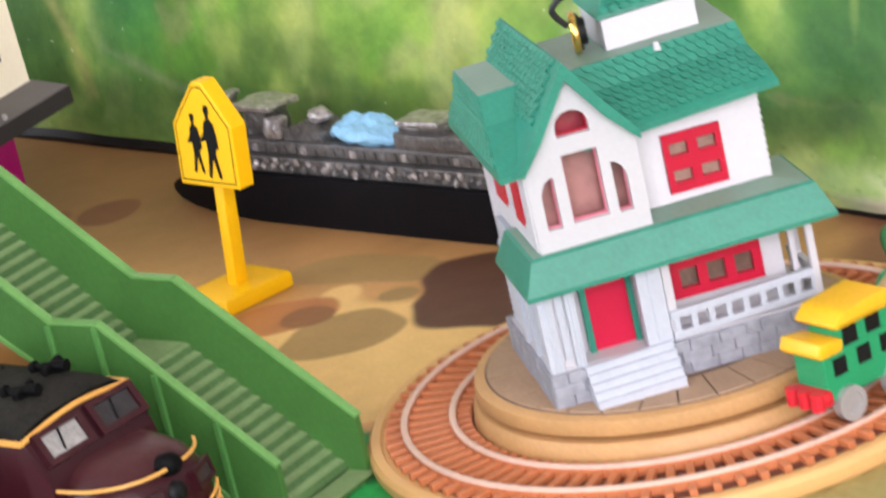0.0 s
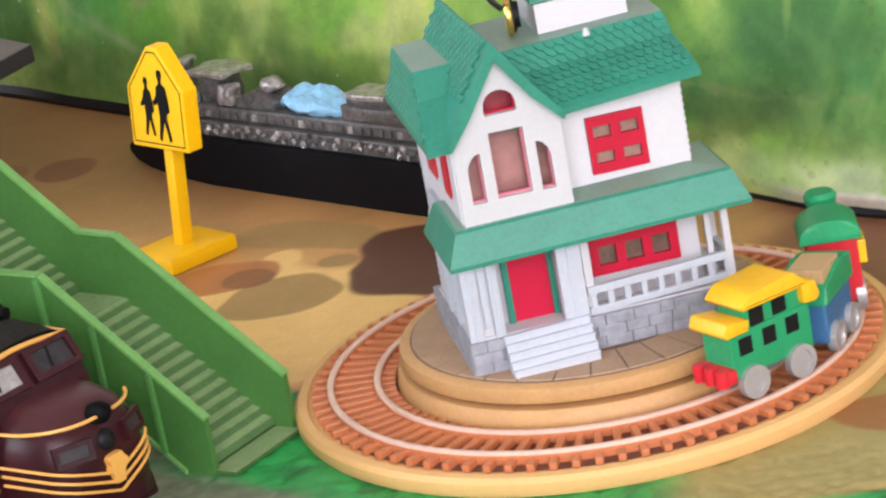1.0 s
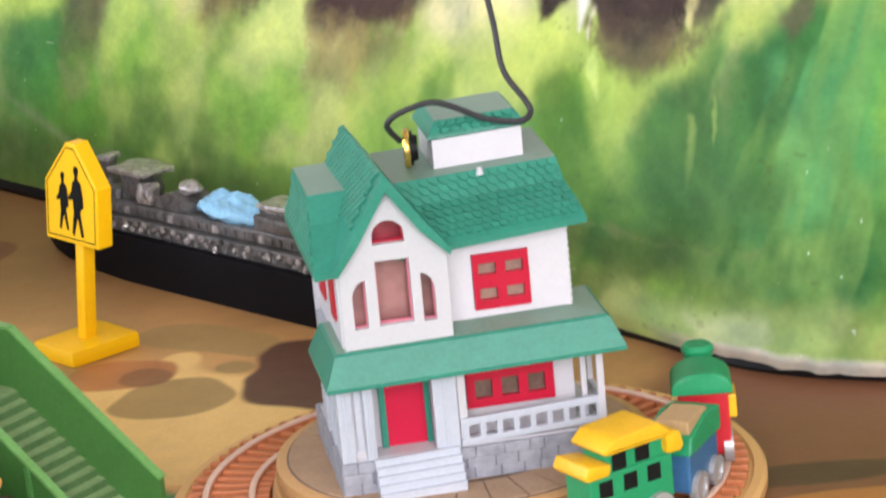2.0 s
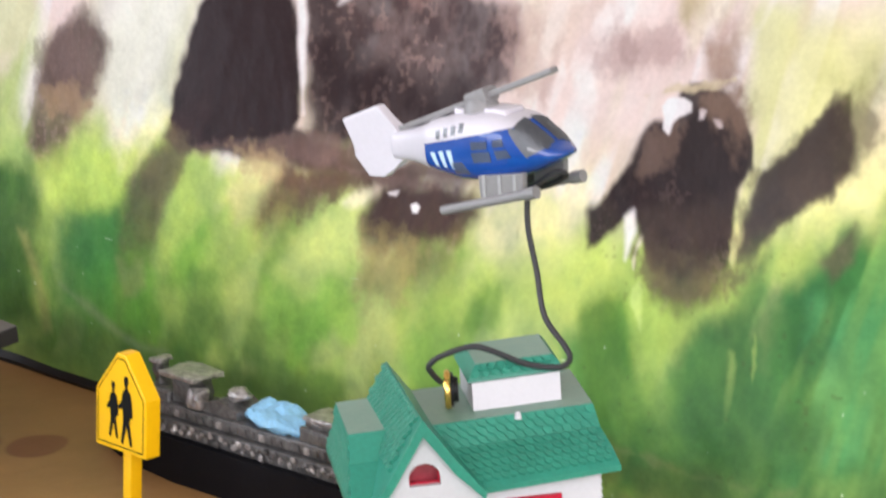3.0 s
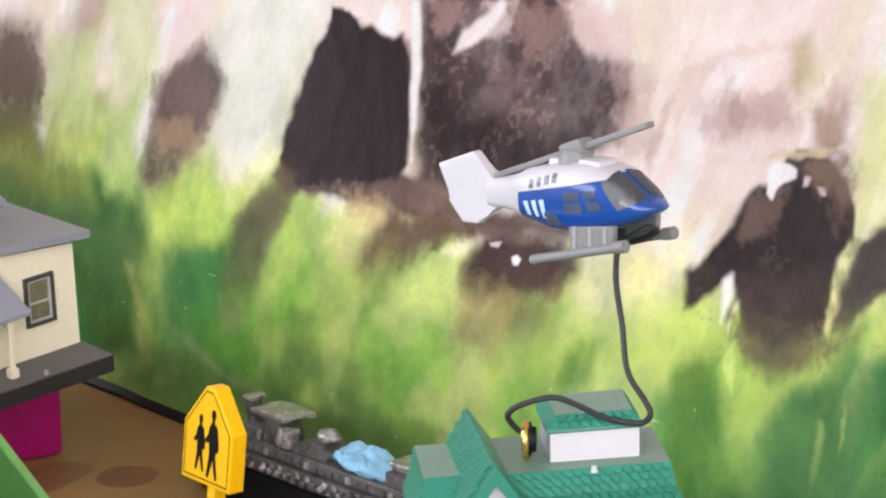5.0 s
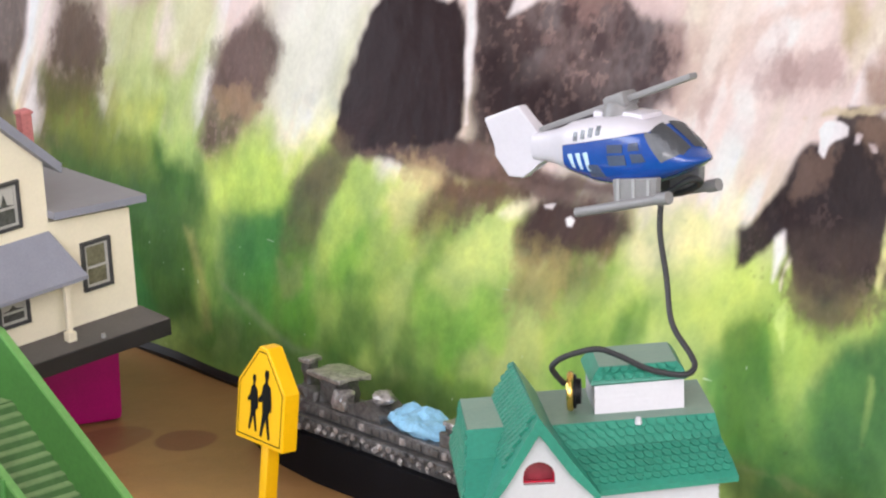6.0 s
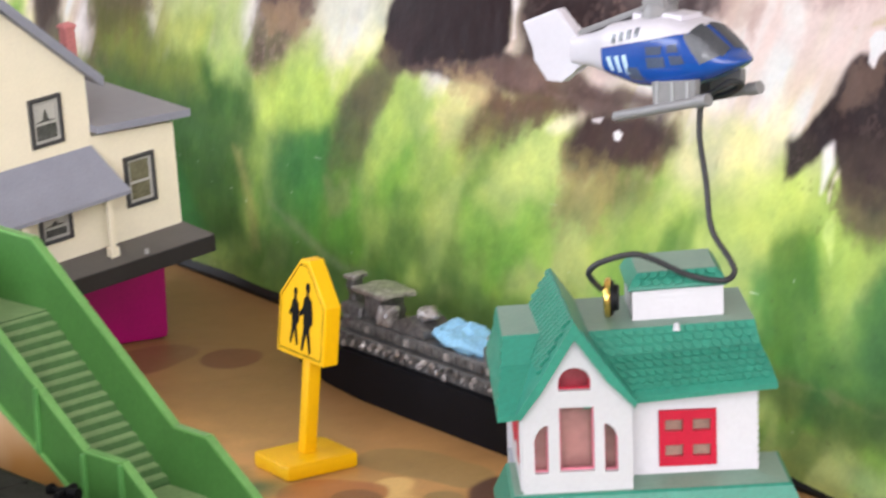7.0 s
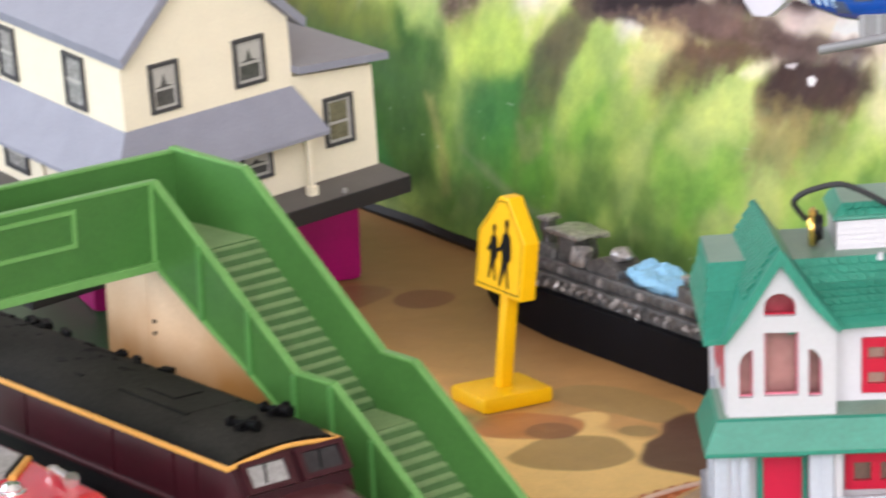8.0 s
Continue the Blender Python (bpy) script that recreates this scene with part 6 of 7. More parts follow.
# ---- green footbridge ----
def footbridge():
    b = thing("footbridge", (-0.969, -0.402, 0.0), -23.4, "green moulded plastic model footbridge with one flight of stairs", "model footbridge")
    t = 0.018
    near = [(-1.15, 0.93), (-0.586, 0.493), (-0.44, 0.490), (0.0, 0.145), (0.0, 0.0), (-0.085, 0.0), (-0.22, 0.105), (-0.44, 0.262), (-0.60, 0.345), (-0.77, 0.460), (-0.97, 0.580), (-1.15, 0.693)]
    far = [(-1.40, 0.945), (-1.08, 0.93), (-0.54, 0.50), (-0.415, 0.495), (0.04, 0.150), (0.04, 0.0), (-0.06, 0.0), (-0.44, 0.262), (-0.60, 0.345), (-1.08, 0.66), (-1.40, 0.69)]
    side = part("stair_side", prism(bmesh.new(), near, -t, 0.0, "y"), BRIDGE, b)
    part("stair_side", prism(bmesh.new(), far, 0.25, 0.25 + t, "y"), BRIDGE, b)
    # moulded top edges and ribs
    def lip(points, y0, y1, parent):
        for p, q in zip(points, points[1:]):
            d = Vector((q[0] - p[0], 0, q[1] - p[1])).normalized()
            u = Vector((-d.z, 0, d.x)) * 0.008
            bm = bmesh.new()
            prism(bm, [(p[0], p[1]), (q[0], q[1]), (q[0] + u.x, q[1] + u.z), (p[0] + u.x, p[1] + u.z)], y0, y1, "y")
            part("top_edge", bm, BRIDGE_EDGE, parent)
    lip(near[:4], -t - 0.003, 0.003, side)
    lip(far[:5], 0.247, 0.253 + t, b)
    for x, z0, z1 in ((-0.955, 0.575, 0.785), (-0.762, 0.457, 0.635), (-0.586, 0.338, 0.49), (-0.44, 0.265, 0.488), (-0.292, 0.158, 0.372), (-0.141, 0.05, 0.257)):
        part("rib", boxed(x - 0.008, x + 0.008, -t - 0.010, -t, z0, z1, soft=0.002), BRIDGE_RIB, side)
    low = [(-1.15, 0.693), (-0.97, 0.580), (-0.77, 0.460), (-0.60, 0.345), (-0.44, 0.262), (-0.22, 0.105), (-0.085, 0.0)]
    for p, q in zip(low, low[1:]):
        part("bottom_edge", prism(bmesh.new(), [p, q, (q[0], q[1] + 0.012), (p[0], p[1] + 0.012)], -t - 0.008, -t, "y"), BRIDGE_EDGE, side)
    # treads
    def flight(x0, z0, x1, z1, n):
        for k in range(n):
            x, z = x0 + (x1 - x0) * k / n, z0 + (z1 - z0) * k / n
            dx, dz = (x1 - x0) / n, (z0 - z1) / n
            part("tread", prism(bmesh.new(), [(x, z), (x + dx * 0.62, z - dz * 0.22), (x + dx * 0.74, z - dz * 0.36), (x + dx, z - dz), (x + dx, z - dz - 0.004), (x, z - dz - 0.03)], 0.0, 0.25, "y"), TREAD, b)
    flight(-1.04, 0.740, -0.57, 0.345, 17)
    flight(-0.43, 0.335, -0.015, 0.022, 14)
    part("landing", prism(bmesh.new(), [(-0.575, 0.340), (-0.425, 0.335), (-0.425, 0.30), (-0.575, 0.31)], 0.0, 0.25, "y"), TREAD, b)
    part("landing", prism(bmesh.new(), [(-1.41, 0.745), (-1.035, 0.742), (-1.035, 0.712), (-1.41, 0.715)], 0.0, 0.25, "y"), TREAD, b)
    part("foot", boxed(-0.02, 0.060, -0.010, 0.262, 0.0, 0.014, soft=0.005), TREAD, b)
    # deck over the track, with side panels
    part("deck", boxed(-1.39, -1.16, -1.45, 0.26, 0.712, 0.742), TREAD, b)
    panel = part("deck_side", boxed(-1.168, -1.15, -1.45, 0.0, 0.693, 0.925), BRIDGE, b)
    part("deck_side", boxed(-1.405, -1.387, -1.45, 0.27, 0.693, 0.935), BRIDGE, b)
    part("top_edge", boxed(-1.172, -1.146, -1.45, 0.004, 0.925, 0.935, soft=0.002), BRIDGE_EDGE, panel)
    part("top_edge", boxed(-1.409, -1.383, -1.45, 0.27, 0.935, 0.944, soft=0.002), BRIDGE_EDGE, panel)
    part("bottom_edge", boxed(-1.150, -1.132, -1.45, 0.0, 0.686, 0.712, soft=0.003), BRIDGE_EDGE, panel)
    part("rib", boxed(-1.150, -1.143, -0.028, 0.0, 0.70, 0.93, soft=0.002), BRIDGE_EDGE, panel)
    for y0, y1, z in ((-0.56, -0.28, 0.80), (-0.90, -0.62, 0.80), (-1.30, -0.98, 0.80)):
        part("raised_frame", wall_x(y0, y1, z, 0.905, -1.150, -1.144), BRIDGE_EDGE, panel)
    part("pillar", boxed(-1.36, -1.19, -1.42, -1.30, 0.0, 0.712, soft=0.01), BRIDGE, b)
    part("pillar", boxed(-1.36, -1.26, 0.18, 0.24, 0.0, 0.712, soft=0.01), BRIDGE, b)


def wall_x(y0, y1, z0, z1, x0, x1, w=0.012):
    bm = boxed(x0, x1, y0, y1, z0, z0 + w)
    box(bm, x0, x1, y0, y1, z1 - w, z1), box(bm, x0, x1, y0, y0 + w, z0 + w, z1 - w), box(bm, x0, x1, y1 - w, y1, z0 + w, z1 - w)
    return bm


# Lighter copies of the bridge green: edge highlights are put into the colour.
BRIDGE_EDGE = surface("lit_green_edge", (0.15, 0.36, 0.10), 0.42, 0.15)
BRIDGE_RIB = surface("lit_green_rib", (0.085, 0.26, 0.065), 0.40, 0.15)
footbridge()


def cream_block():
    c = thing("cardboard_block", (-0.969, -0.402, 0.0), -23.4, "cream cardboard block with brown stain and painted-in shade near its foot", "cardboard block")
    wedge = [(-1.33, 0.0), (-0.62, 0.0), (-0.62, 0.26), (-0.80, 0.40), (-1.06, 0.585), (-1.22, 0.675), (-1.33, 0.680)]
    part("body", prism(bmesh.new(), wedge, 0.085, 0.22, "y", soft=0.006), CREAM_STAINED, c)
    flap = [(-1.332, 0.086), (-1.332, 0.17), (-1.62, 0.24), (-1.62, 0.16)]
    part("flap", prism(bmesh.new(), flap, 0.0, 0.678, "z"), CREAM_STAINED, c)
    for z in (0.49, 0.455):
        part("staple_hole", rod(bmesh.new(), (-1.30, 0.081, z), (-1.30, 0.092, z), 0.006), BLACK, c)


def stained(name, low, high, z0, z1):
    """Cream card whose lower part is stained, with a ragged upper edge."""
    m = surface(name, high, 0.6, 0.1, blotch=40)
    n, l, p = nodes_of(m)
    tc, sep, ns, add, ramp, mix = (n.new(k) for k in ("ShaderNodeTexCoord", "ShaderNodeSeparateXYZ", "ShaderNodeTexNoise", "ShaderNodeMath", "ShaderNodeMapRange", "ShaderNodeMix"))
    l.new(tc.outputs["Object"], sep.inputs[0])
    ns.inputs["Scale"].default_value = 45
    l.new(tc.outputs["Object"], ns.inputs["Vector"])
    add.operation, add.inputs[1].default_value = "MULTIPLY_ADD", 0.03
    l.new(ns.outputs["Fac"], add.inputs[0]), l.new(sep.outputs["Z"], add.inputs[2])
    ramp.inputs["From Min"].default_value, ramp.inputs["From Max"].default_value = z0, z1
    l.new(add.outputs[0], ramp.inputs["Value"])
    mix.data_type = "RGBA"
    was = p.inputs["Base Color"].links[0].from_socket
    mix.inputs["A"].default_value = (*low, 1)
    l.new(was, mix.inputs["B"]), l.new(ramp.outputs[0], mix.inputs["Factor"]), l.new(mix.outputs["Result"], p.inputs["Base Color"])
    return m


# Brown stain; on the flap the same brown also paints in shade.
CREAM_STAINED = stained("stained_shaded_cream_card", (0.45, 0.21, 0.05), (0.76, 0.60, 0.41), 0.047, 0.080)
cream_block()


# ---- maroon locomotive on its track ----
def locomotive():
    e = thing("model_locomotive", (-1.319, -0.657, 0.0), -28.5, "maroon model diesel locomotive with gold lines and a black roof", "model locomotive")
    hw = 0.172

    def ring(x, top, wide, foot=0.13, crown=0.05):
        pts = [(x, -wide, foot), (x, -wide, top - 0.02), (x, -wide * 0.97, top)]
        pts += [(x, -wide * 0.80, top + crown * 0.55), (x, -wide * 0.4, top + crown * 0.95), (x, wide * 0.4, top + crown * 0.95), (x, wide * 0.80, top + crown * 0.55)]
        return pts + [(x, wide * 0.97, top), (x, wide, top - 0.02), (x, wide, foot)]
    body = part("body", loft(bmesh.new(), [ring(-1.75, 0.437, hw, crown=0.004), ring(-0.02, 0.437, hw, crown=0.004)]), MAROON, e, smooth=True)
    roof = part("roof", loft(bmesh.new(), [ring(-1.74, 0.442, hw * 0.985, 0.43, 0.058), ring(-0.12, 0.442, hw * 0.985, 0.43, 0.055), ring(-0.05, 0.442, hw * 0.985, 0.43, 0.050), ring(-0.006, 0.442, hw * 0.985, 0.43, 0.028)]), ROOF_BLACK, e, "sooty black roof", smooth=True)
    for y in (-1, 1):
        part("gold_line", boxed(-1.74, 0.004, y * hw - 0.005, y * hw + 0.005, 0.432, 0.445, soft=0.002), GOLD, body)
    pts = [(0.006, y * hw, 0.440 + 0.020 * (1 - abs(y) ** 1.6)) for y in np.linspace(-1, 1, 15)]
    part("gold_line", hose(bmesh.new(), pts, 0.0065, 8, 3), GOLD, body, smooth=True)
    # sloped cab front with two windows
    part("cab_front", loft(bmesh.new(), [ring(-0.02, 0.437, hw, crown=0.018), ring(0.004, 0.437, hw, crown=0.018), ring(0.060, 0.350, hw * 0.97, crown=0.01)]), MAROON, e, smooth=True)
    for s in (-1, 1):
        w = thing_part_window(e, s)
    # rounded nose
    def nose_ring(x, top, wide, foot=0.10):
        return [(x, wide * math.copysign(abs(math.cos(a)) ** 0.55, math.cos(a)), foot + (top - foot) * abs(math.sin(a)) ** 0.5) for a in np.linspace(math.pi, 0, 15)] + [(x, wide, foot - 0.02), (x, -wide, foot - 0.02)]
    secs = [nose_ring(x, top, w) for x, top, w in ((0.02, 0.355, 0.170), (0.10, 0.350, 0.168), (0.17, 0.338, 0.158), (0.215, 0.315, 0.138), (0.24, 0.28, 0.110), (0.252, 0.23, 0.07))]
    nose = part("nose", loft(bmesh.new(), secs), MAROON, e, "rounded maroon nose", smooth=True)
    nose.matrix_basis = pose(0, 0.016 * U, 0.008 * U)
    dome = [(0.034, -0.02), (0.034, 0.010), (0.030, 0.022), (0.020, 0.031), (0.008, 0.035), (0.0, 0.0355)]
    part("headlight", lathe_on(Vector((0.236, 0.004, 0.316)), Vector((1, 0, 0.30)), [(r * 0.78, z * 0.85) for r, z in dome]), SOOT, nose, "black domed headlight", smooth=True)
    part("lamp", lathe_on(Vector((0.232, 0.0, 0.250)), Vector((1, 0, 0.12)), [(r * 0.86, z * 0.8) for r, z in dome]), BLACK, nose, "black domed lamp", smooth=True)
    for s in (-1, 1):
        turned = Matrix.Translation((0.237, s * 0.094, 0.254)) @ Matrix.Rotation(radians(s * 24), 4, "Z") @ Matrix.Rotation(radians(-12), 4, "Y") @ Matrix.Rotation(radians(-90), 4, "Z")
        bm = wall_with_holes(bmesh.new(), -0.048, 0.048, -0.025, 0.025, -0.030, 0.006, [(-0.036, 0.036, -0.014, 0.014)])
        bm.transform(turned)
        frame_part = part("number_box", bm, MAROON, nose)
        bm = boxed(-0.038, 0.038, -0.006, 0.002, -0.016, 0.016)
        bm.transform(turned)
        part("number_plate", bm, CAB_GLASS, frame_part, "dark glazed plate")
    # gold stripes round the nose and along the side
    def nose_line(z, r, lift, a0=-1.0, a1=0.80):
        pts = []
        for a in np.linspace(a0, a1, 17):
            y = a * 0.168
            x = 0.05 + 0.195 * (1 - abs(a) ** 2.6) ** 0.5
            if lift:
                x = float(np.interp(abs(y), [0, 0.07, 0.11, 0.138, 0.158, 0.168], [0.258, 0.253, 0.243, 0.218, 0.174, 0.06]))
            pts.append((x + 0.006, y * 1.025, z - 0.060 * (1 - abs(a)) * lift))
        return hose(bmesh.new(), pts, r, 6, 3)
    for a0, a1 in ((-1.0, -0.10), (0.20, 0.80)):
        part("gold_line", nose_line(0.316, 0.0046, 0.0, a0, a1), GOLD, nose, smooth=True)
    for z in (0.232, 0.210, 0.188):
        part("gold_line", nose_line(z, 0.0040, 1.0), GOLD, nose, smooth=True)
        for s in (-1, 1):
            part("gold_line", boxed(-0.21, 0.06, s * hw - 0.003, s * hw + 0.003, z - 0.005, z + 0.005), GOLD, body)
    bm = bmesh.new()
    out = [(0.027 * math.cos(a) * (1 + 0.22 * math.cos(5 * a)), 0.196 + 0.030 * math.sin(a) * (1 + 0.15 * math.sin(3 * a))) for a in np.linspace(0, math.tau, 40, endpoint=False)]
    prism(bm, out, 0.254, 0.272, "x", soft=0.002)
    badge = part("emblem", bm, GOLD, nose, "gold shield-shaped emblem")
    part("emblem_foot", prism(bmesh.new(), [(-0.014, 0.150), (0.014, 0.150), (0.020, 0.176), (-0.020, 0.176)], 0.254, 0.270, "x", soft=0.002), GOLD, badge)
    # skirt, pilot, wheels
    part("frame", boxed(-1.72, 0.12, -0.135, 0.135, 0.085, 0.135), BLACK, e)
    part("pilot", prism(bmesh.new(), [(-0.16, 0.06), (0.16, 0.06), (0.15, 0.125), (-0.15, 0.125)], 0.10, 0.225, "x", soft=0.01), MAROON, e)
    part("coupler", boxed(0.21, 0.30, -0.02, 0.02, 0.075, 0.105, soft=0.005), BLACK, e)
    for x in (-0.16, -0.42, -1.30, -1.56):
        for s in (-1, 1):
            part("wheel", rod(bmesh.new(), (x, s * 0.075, 0.088), (x, s * 0.10, 0.088), 0.055, n=20), BLACK, e)
    for x in (-0.29, -1.43):
        for s in (-1, 1):
            part("bogie_side", boxed(x - 0.21, x + 0.21, s * 0.118 - 0.012, s * 0.118 + 0.012, 0.06, 0.115, soft=0.01), BLACK, e)
    # roof fittings
    part("hatch", boxed(-0.62, -0.30, -0.085, 0.085, 0.480, 0.4965, soft=0.006), ROOF_BLACK, roof)
    part("hatch", boxed(-0.56, -0.42, -0.04, 0.05, 0.494, 0.5015, soft=0.004), ROOF_BLACK, roof)
    for x, y in ((-0.10, -0.045), (-0.14, 0.085)):
        h = part("air_horn", rod(bmesh.new(), (x - 0.044, y - 0.012, 0.503), (x + 0.046, y + 0.008, 0.507), 0.008, 0.015), SOOT, roof, "black air horn")
        part("trumpet", rod(bmesh.new(), (x - 0.012, y + 0.036, 0.504), (x + 0.020, y - 0.040, 0.506), 0.013, 0.008), SOOT, h)
        part("bracket", boxed(x - 0.014, x + 0.016, y - 0.024, y + 0.022, 0.476, 0.505, soft=0.005), SOOT, h)
        part("cap", rod(bmesh.new(), (x - 0.050, y - 0.014, 0.500), (x - 0.036, y - 0.010, 0.508), 0.014), SOOT, h)
    rng = random.Random(12)
    for k in range(130):
        x, y = rng.uniform(-1.50, -0.72), rng.uniform(-0.045, 0.12)
        w, d, hgt = rng.uniform(0.007, 0.034), rng.uniform(0.006, 0.018), rng.uniform(0.003, 0.014)
        bm = boxed(-w, w, -d, d, 0.466, 0.484 + hgt, soft=0.003)
        bm.transform(pose(x, y, 0, rng.uniform(-4, 4), rng.uniform(-4, 4), rng.uniform(-30, 30)))
        part("roof_fitting", bm, SOOT, roof)
    for x, y in ((-0.86, 0.03), (-1.02, -0.03), (-1.2, 0.04), (-1.36, -0.02)):
        part("fan", rod(bmesh.new(), (x, y, 0.478), (x, y, 0.492), 0.036, 0.030, 16), BLACK, roof, "black roof fan")
    # door lines, ledge and black skirt of the side
    for s in (-1, 1):
        y0, y1 = sorted((s * (hw - 0.004), s * (hw + 0.003)))
        for x in (-0.24, -0.14, -0.52, -0.95, -1.4):
            part("seam", boxed(x - 0.004, x + 0.004, y0, y1, 0.307, 0.425), MAROON, body)
        part("skirt", boxed(-1.74, -0.22, y0, y1, 0.125, 0.295), BLACK, e, "black lower side")
        y0, y1 = sorted((s * (hw - 0.004), s * (hw + 0.011)))
        part("ledge", boxed(-1.74, -0.18, y0, y1, 0.295, 0.305, soft=0.003), MAROON, e)
    # track below
    t = thing("model_track", (-1.319, -0.657, 0.0), -28.5, "straight model railway track with black ties", "model track")
    for y in (-0.0825, 0.0825):
        part("rail", boxed(-3.2, 1.05, y - 0.005, y + 0.005, 0.014, 0.034), SILVER, t)
    first = part("tie", boxed(-0.014, 0.014, -0.15, 0.15, 0.001, 0.016), BLACK, t)
    for k in range(60):
        ob = first if k == 0 else new("tie", first.data)
        ob.parent = t
        ob.matrix_basis = pose((-3.15 + k * 0.07) * U, 0, 0)


def thing_part_window(e, s):
    """One windscreen of the cab: a maroon surround leaning back, its pane pale on one side and dark on the other."""
    m = Matrix.Translation((0.030, s * 0.083 + 0.005, 0.411)) @ Matrix.Rotation(radians(-32), 4, "Y") @ Matrix.Rotation(radians(-90), 4, "Z")
    bm = wall_with_holes(bmesh.new(), -0.074, 0.074, -0.042, 0.040, -0.006, 0.014, [(-0.057, 0.057, -0.028, 0.027)])
    bm.transform(m)
    w = part("windscreen", bm, MAROON, e)
    bm = boxed(-0.058, 0.058, 0.001, 0.004, -0.029, 0.028)
    bm.transform(m)
    part("pane", bm, PALE_GLASS if s < 0 else CAB_GLASS, w, "windscreen pane")
    bm = rod(bmesh.new(), (0.0, 0.008, 0.026), (0.012, 0.008, -0.022), 0.003, n=6)
    bm.transform(m)
    part("wiper", bm, BLACK, w)
    return w


locomotive()


# ---- cream house with blue-grey roofs on a dark board ----
def cream_house():
    slope = (-4.9, 5.7, 0.53)
    h = thing("model_house", (-2.296, 2.13, 0.0), 238.7, "cream model house with blue-grey roofs, porch and dark-framed windows", "model house", tilt=slope)
    zf, back = 0.515, -1.30

    def pane_window(x0, x1, z0, z1, y, glass=None):
        w = part("window", wall_with_holes(bmesh.new(), x0, x1, z0, z1, y - 0.004, y + 0.012, [(x0 + 0.012, x1 - 0.012, z0 + 0.012, z1 - 0.012)]), YH_FRAME, h, "window with a charcoal frame and pale sashes")
        zm = z0 + (z1 - z0) * 0.46
        part("sash", wall_with_holes(bmesh.new(), x0 + 0.012, x1 - 0.012, z0 + 0.012, z1 - 0.012, y - 0.002, y + 0.006, [(x0 + 0.021, x1 - 0.021, z0 + 0.020, zm - 0.004), (x0 + 0.021, x1 - 0.021, zm + 0.004, z1 - 0.020)]), SASH, w)
        part("pane", boxed(x0 + 0.018, x1 - 0.018, y - 0.003, y + 0.002, z0 + 0.018, z1 - 0.018), glass or PANE, w)
        if glass:
            return w
        xm = (x0 + x1) / 2
        part("curtain", prism(bmesh.new(), [(x0 + 0.022, zm + 0.006), (xm - 0.012, zm + 0.012), (xm, z1 - 0.035), (xm + 0.012, zm + 0.012), (x1 - 0.022, zm + 0.006), (x1 - 0.022, z1 - 0.022), (x0 + 0.022, z1 - 0.022)], y + 0.0022, y + 0.004, "y"), SASH, w, "pale curtain in the upper sash")
        return w

    def side_window(y0, y1, z0, z1, x):
        bm = boxed(x - 0.003, x + 0.010, y0, y1, z0, z0 + 0.014)
        w = part("window", bm, YH_FRAME, h, "window with a charcoal frame")
        part("head", boxed(x - 0.003, x + 0.010, y0, y1, z1 - 0.014, z1), YH_FRAME, w)
        for y in (y0, y1 - 0.014):
            part("jamb", boxed(x - 0.003, x + 0.010, y, y + 0.014, z0 + 0.014, z1 - 0.014), YH_FRAME, w)
        zm = (z0 + z1) / 2
        part("pane", boxed(x - 0.003, x + 0.003, y0 + 0.014, y1 - 0.014, z0 + 0.014, z1 - 0.014), PANE_PALE, w)
        part("sash", boxed(x + 0.003, x + 0.006, y0 + 0.014, y1 - 0.014, zm - 0.005, zm + 0.005), SASH, w)

    # wing with its low roof
    part("wing_wall", prism(bmesh.new(), [(-0.006, zf), (0.317, zf), (0.317, 0.905), (-0.006, 0.872)], -0.60, -0.004, "y"), YH_WALL, h)
    ring = lambda d: [(-0.047, 0.045, 0.893 + d), (0.318, 0.045, 0.925 + d), (0.318, -0.65, 0.905 + d), (-0.047, -0.65, 0.870 + d)]  # noqa: E731
    part("wing_roof", loft(bmesh.new(), [ring(0.0), ring(0.026)]), YH_ROOF, h)
    pane_window(0.086, 0.203, 0.627, 0.800, -0.004, OLIVE_PANE)
    # main block with its gable to the front
    x0, x1, ze, xp, zp = 0.317, 0.963, 1.114, 0.641, 1.430
    part("main_wall", prism(bmesh.new(), [(x0, zf), (x1, zf), (x1, ze), (xp, zp), (x0, ze)], back, 0.0, "y"), YH_WALL, h)
    t, k = 0.030, (zp - ze) / (x1 - xp)
    for sx in (-1, 1):
        out = 0.338 if sx > 0 else 0.362
        ex, ez = xp + sx * out, zp + 0.004 - k * out
        part("main_roof", prism(bmesh.new(), [(xp, zp + 0.004), (ex, ez), (ex + sx * 0.004, ez + t * 1.1), (xp, zp + 0.004 + t * 1.4)], back - 0.05, 0.050, "y"), YH_ROOF, h)
    pane_window(0.420, 0.540, 0.921, 1.085, 0.0)
    pane_window(0.752, 0.862, 0.912, 1.078, 0.0)
    for y0, y1 in ((-0.36, -0.23), (-0.81, -0.69), (-1.2, -1.08)):
        side_window(y0, y1, 0.892, 1.078, x1)
    for y0, y1 in ((-0.42, -0.28), (-0.85, -0.69), (-1.2, -1.05)):
        side_window(y0, y1, 0.555, 0.685, x1)
    # porch roof round the front and the side
    bm = bmesh.new()
    hi, lo = [(x0 + 0.002, 0.001, 0.856), (x1 + 0.002, 0.001, 0.856), (x1 + 0.002, back, 0.850)], [(0.258, 0.118, 0.722), (x1 + 0.125, 0.118, 0.715), (x1 + 0.125, back, 0.705)]
    top_hi, top_lo = [bm.verts.new((x, y, z + 0.022)) for x, y, z in hi], [bm.verts.new((x, y, z + 0.014)) for x, y, z in lo]
